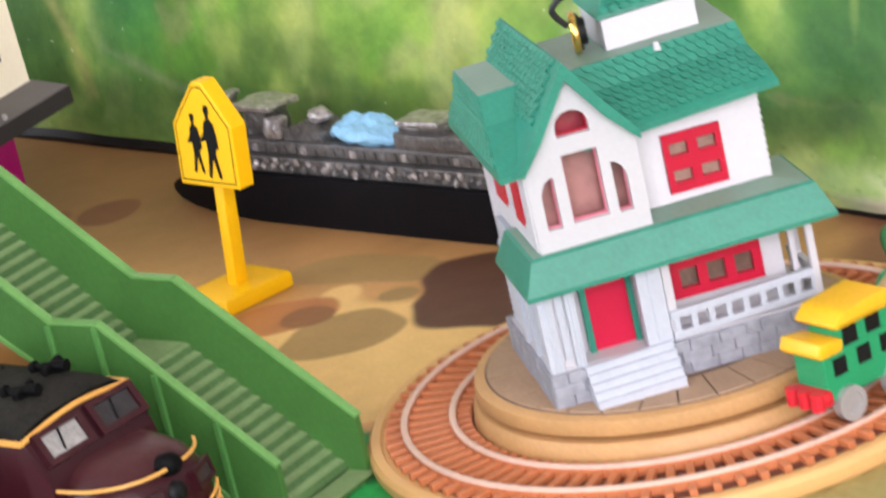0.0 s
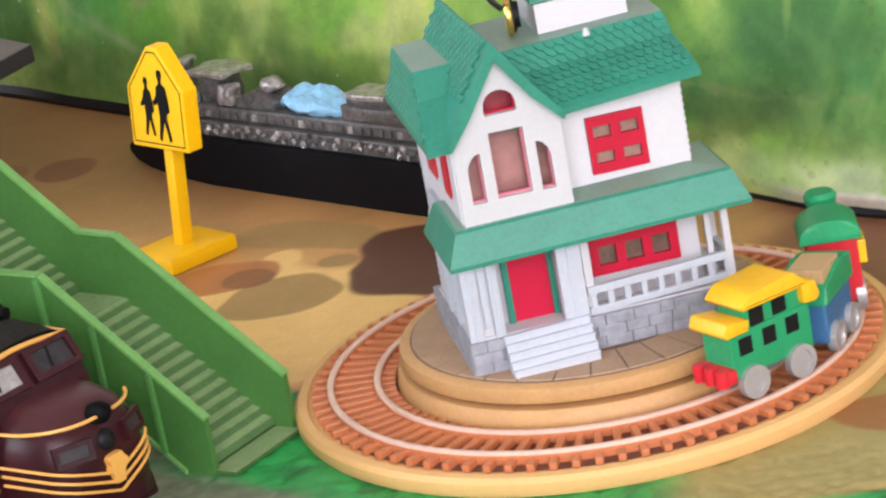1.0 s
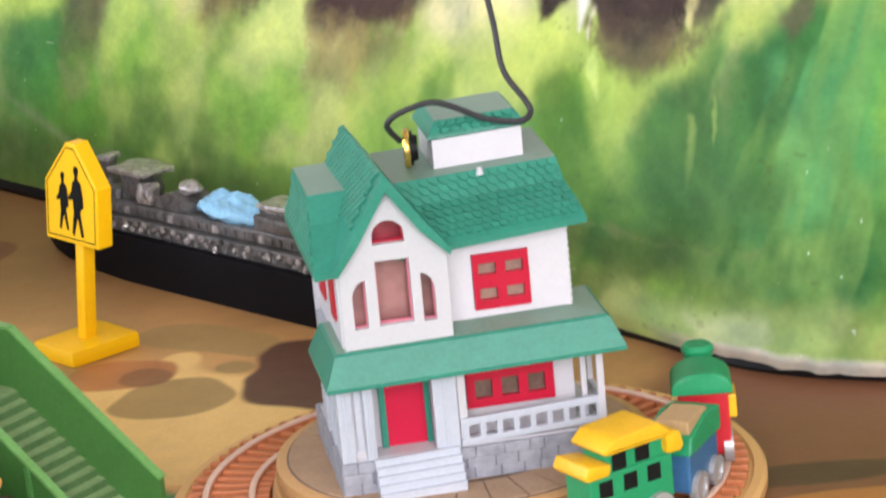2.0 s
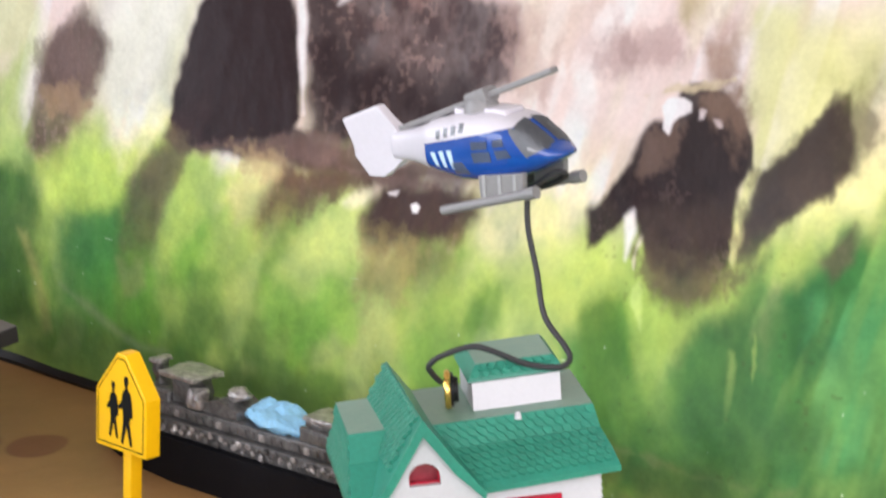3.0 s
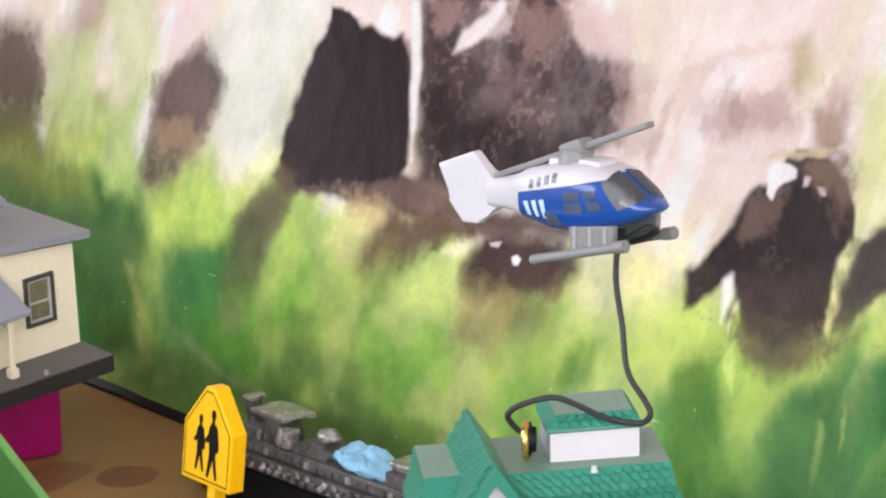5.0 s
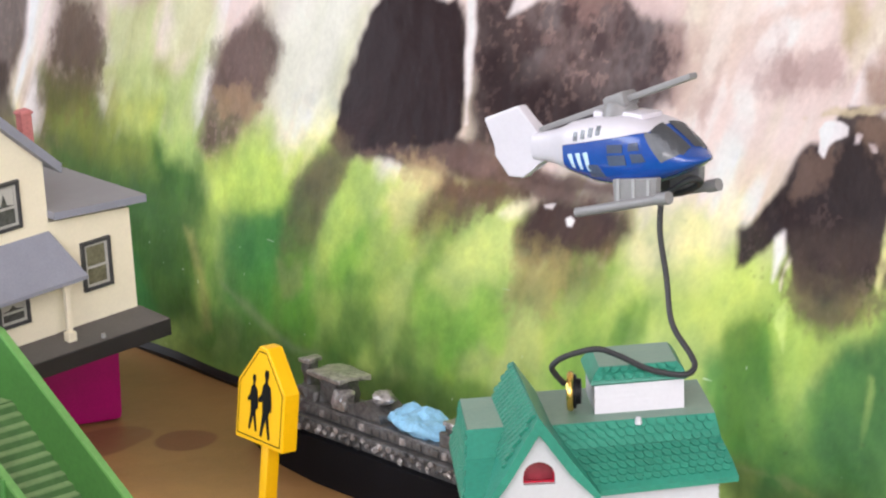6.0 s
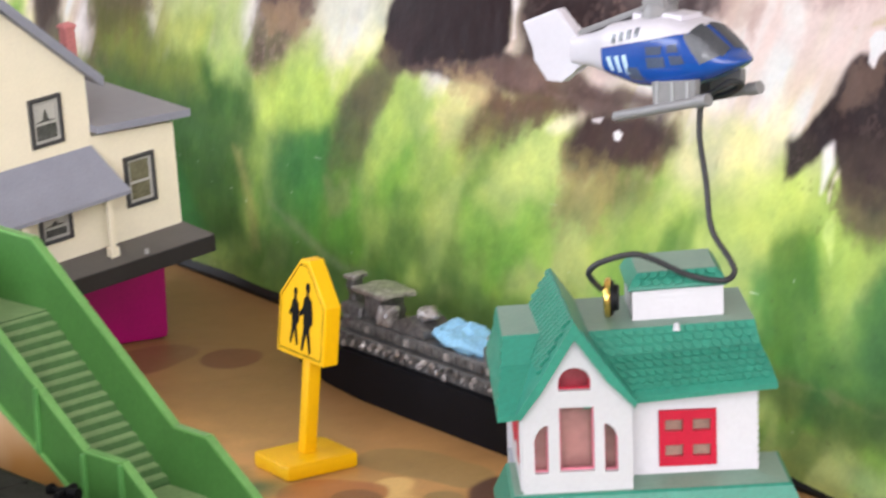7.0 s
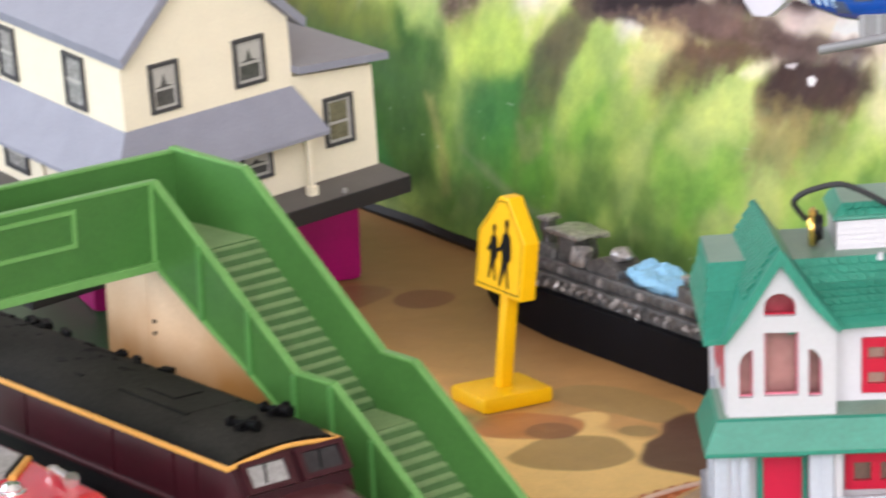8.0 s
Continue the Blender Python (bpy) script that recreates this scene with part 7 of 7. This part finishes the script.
    bot_hi, bot_lo = [bm.verts.new(p) for p in hi], [bm.verts.new(p) for p in lo]
    for i in (0, 1):
        bm.faces.new((top_hi[i], top_lo[i], top_lo[i + 1], top_hi[i + 1])), bm.faces.new((bot_hi[i], bot_hi[i + 1], bot_lo[i + 1], bot_lo[i]))
        bm.faces.new((top_lo[i], bot_lo[i], bot_lo[i + 1], top_lo[i + 1])), bm.faces.new((top_hi[i], top_hi[i + 1], bot_hi[i + 1], bot_hi[i]))
    bm.faces.new((top_hi[0], bot_hi[0], bot_lo[0], top_lo[0])), bm.faces.new((top_hi[2], top_lo[2], bot_lo[2], bot_hi[2]))
    part("porch_roof", bm, YH_ROOF, h)
    for x, y in ((0.325, 0.080), (0.66, 0.095), (1.065, 0.095), (1.065, -0.4), (1.065, -0.9)):
        post = part("porch_post", boxed(x - 0.009, x + 0.009, y - 0.009, y + 0.009, zf - 0.004, 0.730, soft=0.003), YH_WALL, h)
        part("post_foot", boxed(x - 0.016, x + 0.016, y - 0.016, y + 0.016, zf - 0.004, zf + 0.030, soft=0.003), YH_WALL, post)
        part("post_cap", boxed(x - 0.014, x + 0.014, y - 0.014, y + 0.014, 0.690, 0.714, soft=0.003), YH_WALL, post)
    pane_window(0.424, 0.548, 0.590, 0.700, 0.0)
    stack = part("chimney", boxed(0.138, 0.180, -0.36, -0.32, 0.88, 1.185, soft=0.005), PINK_BRICK, h, "pink chimney")
    part("chimney_cap", boxed(0.134, 0.184, -0.364, -0.316, 1.170, 1.180, soft=0.003), PINK_BRICK, stack)
    board = thing("dark_board", (-2.296, 2.13, 0.0), 238.7, "thick dark grey board carrying the cream model house", "board", tilt=slope)
    part("slab", boxed(-0.022, 1.45, -1.45, 0.165, 0.452, 0.513, soft=0.005), DECK, board)
    part("lamp_stub", rod(bmesh.new(), (0.235, 0.14, 0.512), (0.235, 0.14, 0.527), 0.009, 0.007), SILVER, board)
    crate = thing("plastic_box", (-2.53, 2.49, 0.0), 224, "magenta plastic box under the dark board", "plastic box")
    part("body", boxed(0.0, 1.0, -0.95, 0.0, 0.0, 0.365, soft=0.03), MAGENTA, crate, smooth=True)
    part("lid", boxed(-0.008, 1.008, -0.958, 0.008, 0.365, 0.392, soft=0.008), MAGENTA, crate, smooth=True)


OLIVE_PANE = surface("olive_grey_pane", (0.17, 0.16, 0.105), 0.2, 0.4, blotch=250)
PANE_PALE = surface("pale_dusty_pane", (0.30, 0.30, 0.29), 0.2, 0.5, blotch=300)
PINK_BRICK = surface("pink_chimney_paint", (0.62, 0.22, 0.22), 0.6, 0.2)
cream_house()


# ---- helicopter and its cable ----
def helicopter():
    a = thing("toy_helicopter", (-0.515, 0.51, 0.0), -25.6, "blue and white toy helicopter with grey rotor and skids", "toy helicopter")
    at_s = [0.17, 0.25, 0.33, 0.42, 0.52, 0.60, 0.655, 0.700, 0.722, 0.730]
    tops = [1.500, 1.520, 1.550, 1.572, 1.584, 1.572, 1.540, 1.510, 1.501, 1.496]
    feet = [1.428, 1.430, 1.418, 1.404, 1.406, 1.424, 1.446, 1.470, 1.484, 1.492]
    wide = [0.028, 0.046, 0.076, 0.092, 0.096, 0.094, 0.080, 0.056, 0.034, 0.010]

    def size(s):
        t, f, w = np.interp(s, at_s, tops), np.interp(s, at_s, feet), np.interp(s, at_s, wide)
        return t, f, w, f + (t - f) * 0.55

    def bend(s):
        """How round the section is: boxy at the cabin, round at the nose."""
        return 0.61 + 0.14 * float(smooth_step(0.53, 0.68, s))

    def section(s):
        t, f, w, c = size(s)
        pts = []
        for k in range(28):
            an = math.tau * k / 28
            co, si = math.cos(an), math.sin(an)
            pts.append((s, w * math.copysign(abs(co) ** bend(s), co), c + ((t - c) if si > 0 else (c - f)) * math.copysign(abs(si) ** bend(s), si)))
        return pts

    def flank(s, z, side, lift):
        """A point on the fuselage at s and z, raised by lift."""
        t, f, w, c = size(s)
        z = min(max(z, f + 0.0005), t - 0.0005)
        r = abs(z - c) / ((t - c) if z > c else (c - f))
        si = r ** (1 / bend(s))
        y = w * (1 - si * si) ** (bend(s) / 2)
        n = Vector((0, 1 - si * 0.8, si * (1 if z > c else -1))).normalized() * lift
        return (s, side * (y + n.y), z + n.z)

    def skin(corners, side, lift=0.0025, n=7, depth=0.006):
        """A thin raised panel that follows the fuselage between four corners in s and z."""
        bm = bmesh.new()
        (ax, az), (bx, bz), (cx, cz), (dx, dz) = corners
        layers = []
        for up in (lift, lift - depth):
            rows = []
            for j in range(n + 1):
                v, row = j / n, []
                for i in range(n + 1):
                    u = i / n
                    s = (ax * (1 - u) + bx * u) * (1 - v) + (dx * (1 - u) + cx * u) * v
                    z = (az * (1 - u) + bz * u) * (1 - v) + (dz * (1 - u) + cz * u) * v
                    row.append(bm.verts.new(flank(s, z, side, up)))
                rows.append(row)
            layers.append(rows)
        top, low = layers
        for j in range(n):
            for i in range(n):
                bm.faces.new((top[j][i], top[j][i + 1], top[j + 1][i + 1], top[j + 1][i]))
        rim = lambda r: r[0] + [q[-1] for q in r[1:]] + r[-1][-2::-1] + [q[0] for q in r[-2:0:-1]]  # noqa: E731
        one, two = rim(top), rim(low)
        for k in range(len(one)):
            bm.faces.new((one[k - 1], one[k], two[k], two[k - 1]))
        return bm

    body = part("fuselage", loft(bmesh.new(), [section(s) for s in np.concatenate([np.linspace(0.318, 0.70, 26), [0.708, 0.716, 0.722, 0.727, 0.730]])]), HELI_B, a, "metallic blue fuselage and nose", smooth=True)
    tail = part("boom", loft(bmesh.new(), [section(s) for s in np.linspace(0.172, 0.3178, 10)]), HELI_W, a, "white tail boom", smooth=True)
    # white upper shell over the cabin, closed across the top
    bm = bmesh.new()
    rows = []
    for s in np.linspace(0.312, 0.605, 22):
        split = 1.494 + (s - 0.317) * 0.222
        t, f, w, c = size(s)
        end = 1 - smooth_step(0.575, 0.606, s) * 0.6
        line = [flank(s, split + (t - 0.001 - split) * q, -1, 0.004 * end) for q in np.linspace(0, 1, 9)]
        rows.append([bm.verts.new(p) for p in line + [(x, -y, z) for x, y, z in line[::-1]]])
    for one, two in zip(rows, rows[1:]):
        for k in range(len(one) - 1):
            bm.faces.new((one[k], one[k + 1], two[k + 1], two[k]))
    shell = part("upper_shell", bm, HELI_W, a, "white upper shell", smooth=True)
    for x0, x1, y0, y1, z0, z1 in ((0.385, 0.425, -0.03, 0.03, 1.560, 1.584), (0.49, 0.560, -0.040, 0.040, 1.574, 1.594)):
        part("engine_fairing", boxed(x0, x1, y0, y1, z0, z1, soft=0.008), HELI_W, shell, smooth=True)
    for side in (-1, 1):
        part("windscreen", skin([(0.652, 1.489), (0.694, 1.512), (0.654, 1.545), (0.594, 1.558)], side), HELI_GLASS, a, "smoked windscreen")
        for q in ([(0.489, 1.496), (0.538, 1.503), (0.539, 1.524), (0.486, 1.517)], [(0.556, 1.509), (0.591, 1.515), (0.586, 1.534), (0.557, 1.528)],
                  [(0.494, 1.465), (0.550, 1.473), (0.545, 1.498), (0.487, 1.490)], [(0.569, 1.480), (0.610, 1.488), (0.600, 1.507), (0.561, 1.502)]):
            part("door_window", skin(q, side, 0.0015, 3, 0.004), HELI_GLASS_PALE, a, "grey cabin window")
        part("hatch", skin([(0.425, 1.428), (0.475, 1.432), (0.455, 1.462), (0.420, 1.458)], side, 0.0012, 3, 0.004), HELI_GLASS_PALE, a, "grey lower hatch")
        for x in (0.341, 0.372, 0.402):
            part("stripe", skin([(x + 0.016, 1.442 + (x - 0.341) * 0.02), (x + 0.027, 1.442 + (x - 0.341) * 0.02), (x + 0.016, 1.478 + (x - 0.341) * 0.2), (x, 1.474 + (x - 0.341) * 0.2)], side, 0.0012, 3, 0.003), STRIPE, a, "pale blue stripe")
        for x, z in ((0.370, 1.513), (0.398, 1.521), (0.425, 1.529), (0.450, 1.536)):
            part("vent", skin([(x, z - 0.001), (x + 0.013, z + 0.001), (x + 0.011, z + 0.021), (x - 0.002, z + 0.019)], side, 0.0065, 2, 0.004), HELI_GLASS, shell, "dark vent")
    def crown(s, u, lift):
        """A point on the top of the fuselage, u of the half width from the middle."""
        t, f, w, c = size(s)
        co = abs(u) ** (1 / bend(s))
        return (s, u * w, c + (t - c) * (1 - co * co) ** (bend(s) / 2) + lift)

    for side in (-1, 1):
        bm = bmesh.new()
        grid = [[bm.verts.new(crown(s + 0.012 * u, side * u, 0.0025)) for u in np.linspace(0.10, 0.86, 8)] for s in np.linspace(0.598, 0.686, 9)]
        for one, two in zip(grid, grid[1:]):
            for k in range(7):
                bm.faces.new((one[k], one[k + 1], two[k + 1], two[k]))
        bmesh.ops.solidify(bm, geom=bm.faces[:], thickness=0.003)
        part("windscreen", bm, HELI_GLASS, a, "smoked windscreen", smooth=True)
    # tail fin
    fin = [(-0.007, 1.520), (0.117, 1.567), (0.177, 1.513), (0.196, 1.495), (0.204, 1.428), (0.165, 1.410), (0.130, 1.376), (0.078, 1.374), (0.030, 1.426), (0.036, 1.462)]
    part("tail_fin", prism(bmesh.new(), fin, -0.017, 0.017, "y", soft=0.007), HELI_W, a, "white tail fin")
    # rotor
    mast = part("rotor_hub", lathe(bmesh.new(), [(0.0, 1.565), (0.050, 1.565), (0.044, 1.595), (0.036, 1.610), (0.0, 1.616)], 24, (0.455, 0.0, 0.0)), HELI_G, a, "grey rotor hub", smooth=True)
    tip, end = Vector((0.185, 0.0, 1.508)), Vector((0.692, 0.0, 1.700))
    d = (end - tip).normalized()
    turn = Matrix.Translation(Vector((0.455, 0.0, 1.612))) @ d.to_track_quat("X", "Z").to_matrix().to_4x4()
    for x0, x1 in ((-0.285, -0.030), (0.030, 0.252)):
        bm = boxed(x0, x1, -0.016, 0.016, -0.010, 0.006, soft=0.005)
        bm.transform(turn)
        part("rotor_blade", bm, HELI_G, mast, smooth=True)
    bm = boxed(-0.036, 0.036, -0.030, 0.030, -0.020, 0.020, soft=0.010)
    bm.transform(turn)
    part("rotor_cap", bm, HELI_G, mast, smooth=True)
    # skids
    for s in (-1, 1):
        y = s * 0.098
        skid = part("skid", rod(bmesh.new(), (0.387, y, 1.332), (0.672, y, 1.404), 0.0125, n=12), HELI_G, a, smooth=True)
        part("skid_end", rod(bmesh.new(), (0.655, y, 1.400), (0.690, y, 1.409), 0.0165, n=12), HELI_G, skid, smooth=True)
        part("skid_leg", prism(bmesh.new(), [(0.510, 1.368), (0.645, 1.398), (0.648, 1.452), (0.505, 1.432)], y - 0.010 - s * 0.012, y + 0.010 - s * 0.012, "y", soft=0.003), HELI_G, a)
        for x in (0.520, 0.570, 0.618):
            part("leg_rib", prism(bmesh.new(), [(x, 1.372 + (x - 0.51) * 0.22), (x + 0.009, 1.374 + (x - 0.51) * 0.22), (x + 0.009, 1.436 + (x - 0.51) * 0.1), (x, 1.434 + (x - 0.51) * 0.1)], y - s * 0.004, y + s * 0.001, "y"), HELI_G_LIGHT, skid)
    part("belly_loop", hose(bmesh.new(), [(0.55, -0.035, 1.372), (0.62, -0.02, 1.40), (0.675, 0.0, 1.436), (0.685, 0.03, 1.425), (0.62, 0.04, 1.39), (0.52, 0.03, 1.37)], 0.0085, 8), CABLE, a, "black cable loop under the belly", smooth=True)
    part("belly_block", boxed(0.50, 0.565, -0.060, 0.060, 1.388, 1.425, soft=0.006), CABLE, a)


HELI_GLASS_PALE = surface("grey_blue_glazing", (0.07, 0.09, 0.15), 0.2, 0.2)
HELI_G_LIGHT = surface("light_grey_plastic", (0.36, 0.36, 0.37), 0.45, 0.1)
helicopter()


def cable():
    c = thing("cable", (0.0, 0.0, 0.0), 0, "dark grey cable hanging from the helicopter to a gold plug", "cable")
    line = [(0.022, 0.213, 1.384), (0.021, 0.202, 1.301), (0.040, 0.188, 1.190), (0.061, 0.153, 1.084), (0.115, 0.120, 1.016), (0.130, 0.105, 0.988), (0.114, 0.082, 0.973), (0.068, 0.064, 0.978), (0.017, 0.044, 0.995),
            (-0.047, 0.019, 1.031), (-0.098, 0.004, 1.046), (-0.169, -0.018, 1.028), (-0.202, -0.015, 1.002), (-0.201, 0.007, 0.975), (-0.185, 0.029, 0.946)]
    part("wire", hose(bmesh.new(), line, 0.0078, 10, 8), CABLE, c, smooth=True)
    o, d = Vector((-0.172, 0.04, 0.924)), Vector((1.0, 0.22, 0.0)).normalized()
    plug = part("plug_body", rod(bmesh.new(), o + d * 0.004, o + d * 0.014, 0.044, 0.042, 28), BLACK, c, "black plug", smooth=True)
    part("plug_collar", rod(bmesh.new(), o + d * 0.013, o + d * 0.026, 0.034, 0.031, 24), BLACK, plug, smooth=True)
    part("plug_ring", lathe_on(o, d, [(0.0, -0.003), (0.038, -0.003), (0.040, -0.008), (0.046, -0.008), (0.050, -0.004), (0.050, 0.004), (0.046, 0.008), (0.0, 0.008)]), BRASS, plug, "gold-plated plug ring", smooth=True)


cable()


# ---- wooden train on the ring ----
def on_ring(angle, radius=0.595):
    a = radians(angle)
    return (RING[0] + radius * math.cos(a), RING[1] + radius * math.sin(a), 0.0), angle + 90


def wheels(t, xs, z=0.112, r=0.042, mat=None):
    for x in xs:
        for s in (-1, 1):
            w = part("wheel", lathe(bmesh.new(), [(0.0, 0.0), (r * 0.62, 0.0), (r * 0.66, -0.006), (r, -0.006), (r, 0.018), (0.0, 0.018)], 24), mat or SILVER, t, "silver wheel", smooth=True)
            w.matrix_basis = pose(x * U, s * 0.064 * U, z * U, 90 * s, 0, 0)


def train():
    # the cars face along the ring; outside is the side away from the house
    place, turn = on_ring(-38.3)
    c = thing("toy_caboose", place, turn, "green wooden toy caboose with yellow roofs", "toy train car", "wooden toy train")
    c.matrix_world = c.matrix_world @ Matrix.Translation((0, 0, 0.074 * U)) @ pose(0, 0, 0, 0, 0, -6) @ Matrix.Scale(0.95, 4) @ Matrix.Translation((0, 0, -0.070 * U))
    wheels(c, (-0.090, 0.060), 0.114)
    part("body", boxed(-0.145, 0.112, -0.055, 0.050, 0.132, 0.246, soft=0.006), TRAIN_G, c)
    part("upper_body", boxed(-0.088, 0.104, -0.052, 0.048, 0.244, 0.304, soft=0.005), TRAIN_G, c)
    part("roof", prism(bmesh.new(), [(-0.112, 0.308), (-0.102, 0.298), (0.098, 0.298), (0.106, 0.310), (0.062, 0.346), (-0.075, 0.338)], -0.074, 0.070, "y", soft=0.011), TRAIN_Y, c, "yellow roof", smooth=True)
    part("low_roof", prism(bmesh.new(), [(-0.172, 0.258), (-0.164, 0.246), (-0.094, 0.246), (-0.086, 0.276), (-0.158, 0.286)], -0.072, 0.066, "y", soft=0.009), TRAIN_Y, c, "yellow lower roof", smooth=True)
    part("low_roof", prism(bmesh.new(), [(0.084, 0.254), (0.128, 0.250), (0.140, 0.264), (0.130, 0.304), (0.084, 0.312)], -0.072, 0.066, "y", soft=0.009), TRAIN_Y, c, "yellow lower roof", smooth=True)
    bumper = part("bumper", boxed(-0.172, -0.140, -0.066, 0.054, 0.128, 0.166, soft=0.010), TRAIN_R, c, "red bumper", smooth=True)
    for y in (-0.048, -0.006, 0.036):
        part("lobe", rod(bmesh.new(), (-0.177, y, 0.126), (-0.177, y, 0.168), 0.017, n=16), TRAIN_R, bumper, smooth=True)
    for x, z in ((-0.098, 0.186), (-0.022, 0.188), (0.052, 0.190), (-0.052, 0.248), (0.020, 0.252)):
        for s, y in ((-1, -0.0525), (1, 0.0475)):
            part("window", boxed(x - 0.021, x + 0.021, y - 0.004, y + 0.004, z, z + 0.044, soft=0.002), BLACK, c, "black painted window")
    place, turn = on_ring(-14)
    c = thing("toy_tender", place, turn, "blue and green wooden toy tender carrying a bare wood block", "toy train car", "wooden toy train")
    wheels(c, (-0.055, 0.055), 0.108, 0.038)
    part("body", boxed(-0.095, 0.095, -0.055, 0.055, 0.10, 0.205, soft=0.008), TRAIN_B, c)
    part("side_board", prism(bmesh.new(), [(-0.105, 0.20), (0.105, 0.20), (0.105, 0.262), (0.02, 0.272), (-0.09, 0.245)], -0.062, 0.062, "y", soft=0.006), TRAIN_G, c)
    part("load", boxed(-0.080, 0.045, -0.052, 0.038, 0.240, 0.280, soft=0.005), WOOD, c, "bare wood block")
    place, turn = on_ring(9.5, 0.605)
    c = thing("toy_engine", place, turn, "green, red and yellow wooden toy engine", "toy train engine", "wooden toy train")
    wheels(c, (-0.055, 0.060), 0.112, 0.042)
    part("cab", boxed(-0.09, 0.0, -0.066, 0.060, 0.10, 0.275, soft=0.008), TRAIN_R, c, "red cab")
    part("cab_band", boxed(-0.088, 0.0, -0.084, -0.062, 0.195, 0.255, soft=0.005), TRAIN_Y, c)
    arch = [(0.076 * math.cos(a), 0.274 + 0.050 * math.sin(a) ** 0.8) for a in np.linspace(0, math.pi, 15)]
    part("roof", prism(bmesh.new(), [(0.076, 0.267), *arch, (-0.076, 0.267)], -0.112, 0.025, "x", soft=0.006), TRAIN_G, c, "green barrel roof", smooth=True)
    part("boiler", rod(bmesh.new(), (-0.01, 0.0, 0.165), (0.13, 0.0, 0.165), 0.052, n=24), TRAIN_G, c, smooth=True)
    part("chimney", lathe(bmesh.new(), [(0.0, 0.20), (0.022, 0.20), (0.022, 0.300), (0.038, 0.305), (0.042, 0.325), (0.034, 0.336), (0.0, 0.337)], 20, (0.085, 0.0, 0.0)), TRAIN_G, c, "green chimney", smooth=True)


train()


# ---- red toy car beside the locomotive ----
def red_car():
    c = thing("toy_car", (-1.319, -0.657, 0.0), -28.5, "glossy red toy car with pale glazing and chrome fittings", "toy car")
    part("body", prism(bmesh.new(), [(-1.35, 0.08), (-0.13, 0.08), (-0.10, 0.20), (-0.14, 0.30), (-0.30, 0.350), (-0.70, 0.358), (-1.35, 0.36)], -0.78, -0.345, "y", soft=0.022), CAR_RED, c, smooth=True)
    cabin = part("cabin", prism(bmesh.new(), [(-1.30, -0.365), (-0.650, -0.365), (-0.545, -0.475), (-0.545, -0.76), (-1.30, -0.76)], 0.350, 0.372, "z", soft=0.008), PALE_GLASS, c, "pale cabin glazing")
    rim = lambda a, b, r, z: rod(bmesh.new(), (*a, z), (*b, z), r, n=10)  # noqa: E731
    part("windscreen_trim", rim((-0.632, -0.358), (-0.522, -0.472), 0.010, 0.360), GOLD, cabin, "yellow windscreen edge", smooth=True)
    part("windscreen_seal", rim((-0.650, -0.360), (-0.540, -0.474), 0.008, 0.362), BLACK, cabin, smooth=True)
    for x in (-1.10, -0.36):
        for y0, y1 in ((-0.80, -0.74), (-0.37, -0.335)):
            w = part("wheel", rod(bmesh.new(), (x, y0, 0.10), (x, y1, 0.10), 0.10, n=24), BLACK, c, smooth=True)
            part("hub", rod(bmesh.new(), (x, y0 - 0.004, 0.10), (x, y1 + 0.004, 0.10), 0.05, n=16), CHROME, w)
    horn = part("horn", rod(bmesh.new(), (-0.490, -0.372, 0.372), (-0.392, -0.386, 0.372), 0.009, 0.015, 16), CHROME, c, "chrome horn", smooth=True)
    part("horn_bell", rod(bmesh.new(), (-0.395, -0.386, 0.372), (-0.372, -0.389, 0.372), 0.015, 0.022, 16), CHROME, horn, smooth=True)
    part("horn_base", boxed(-0.502, -0.476, -0.386, -0.358, 0.350, 0.380, soft=0.008), CHROME, horn, smooth=True)
    lamp = part("lamp", lathe(bmesh.new(), [(0.0, 0.345), (0.026, 0.345), (0.028, 0.362), (0.020, 0.376), (0.0, 0.381)], 20, (-0.45, -0.515, 0.0)), CHROME, c, "chrome lamp", smooth=True)
    part("lamp_rim", lathe(bmesh.new(), [(0.024, 0.345), (0.035, 0.345), (0.035, 0.354), (0.024, 0.356)], 20, (-0.45, -0.515, 0.0)), CHROME, lamp, smooth=True)


red_car()
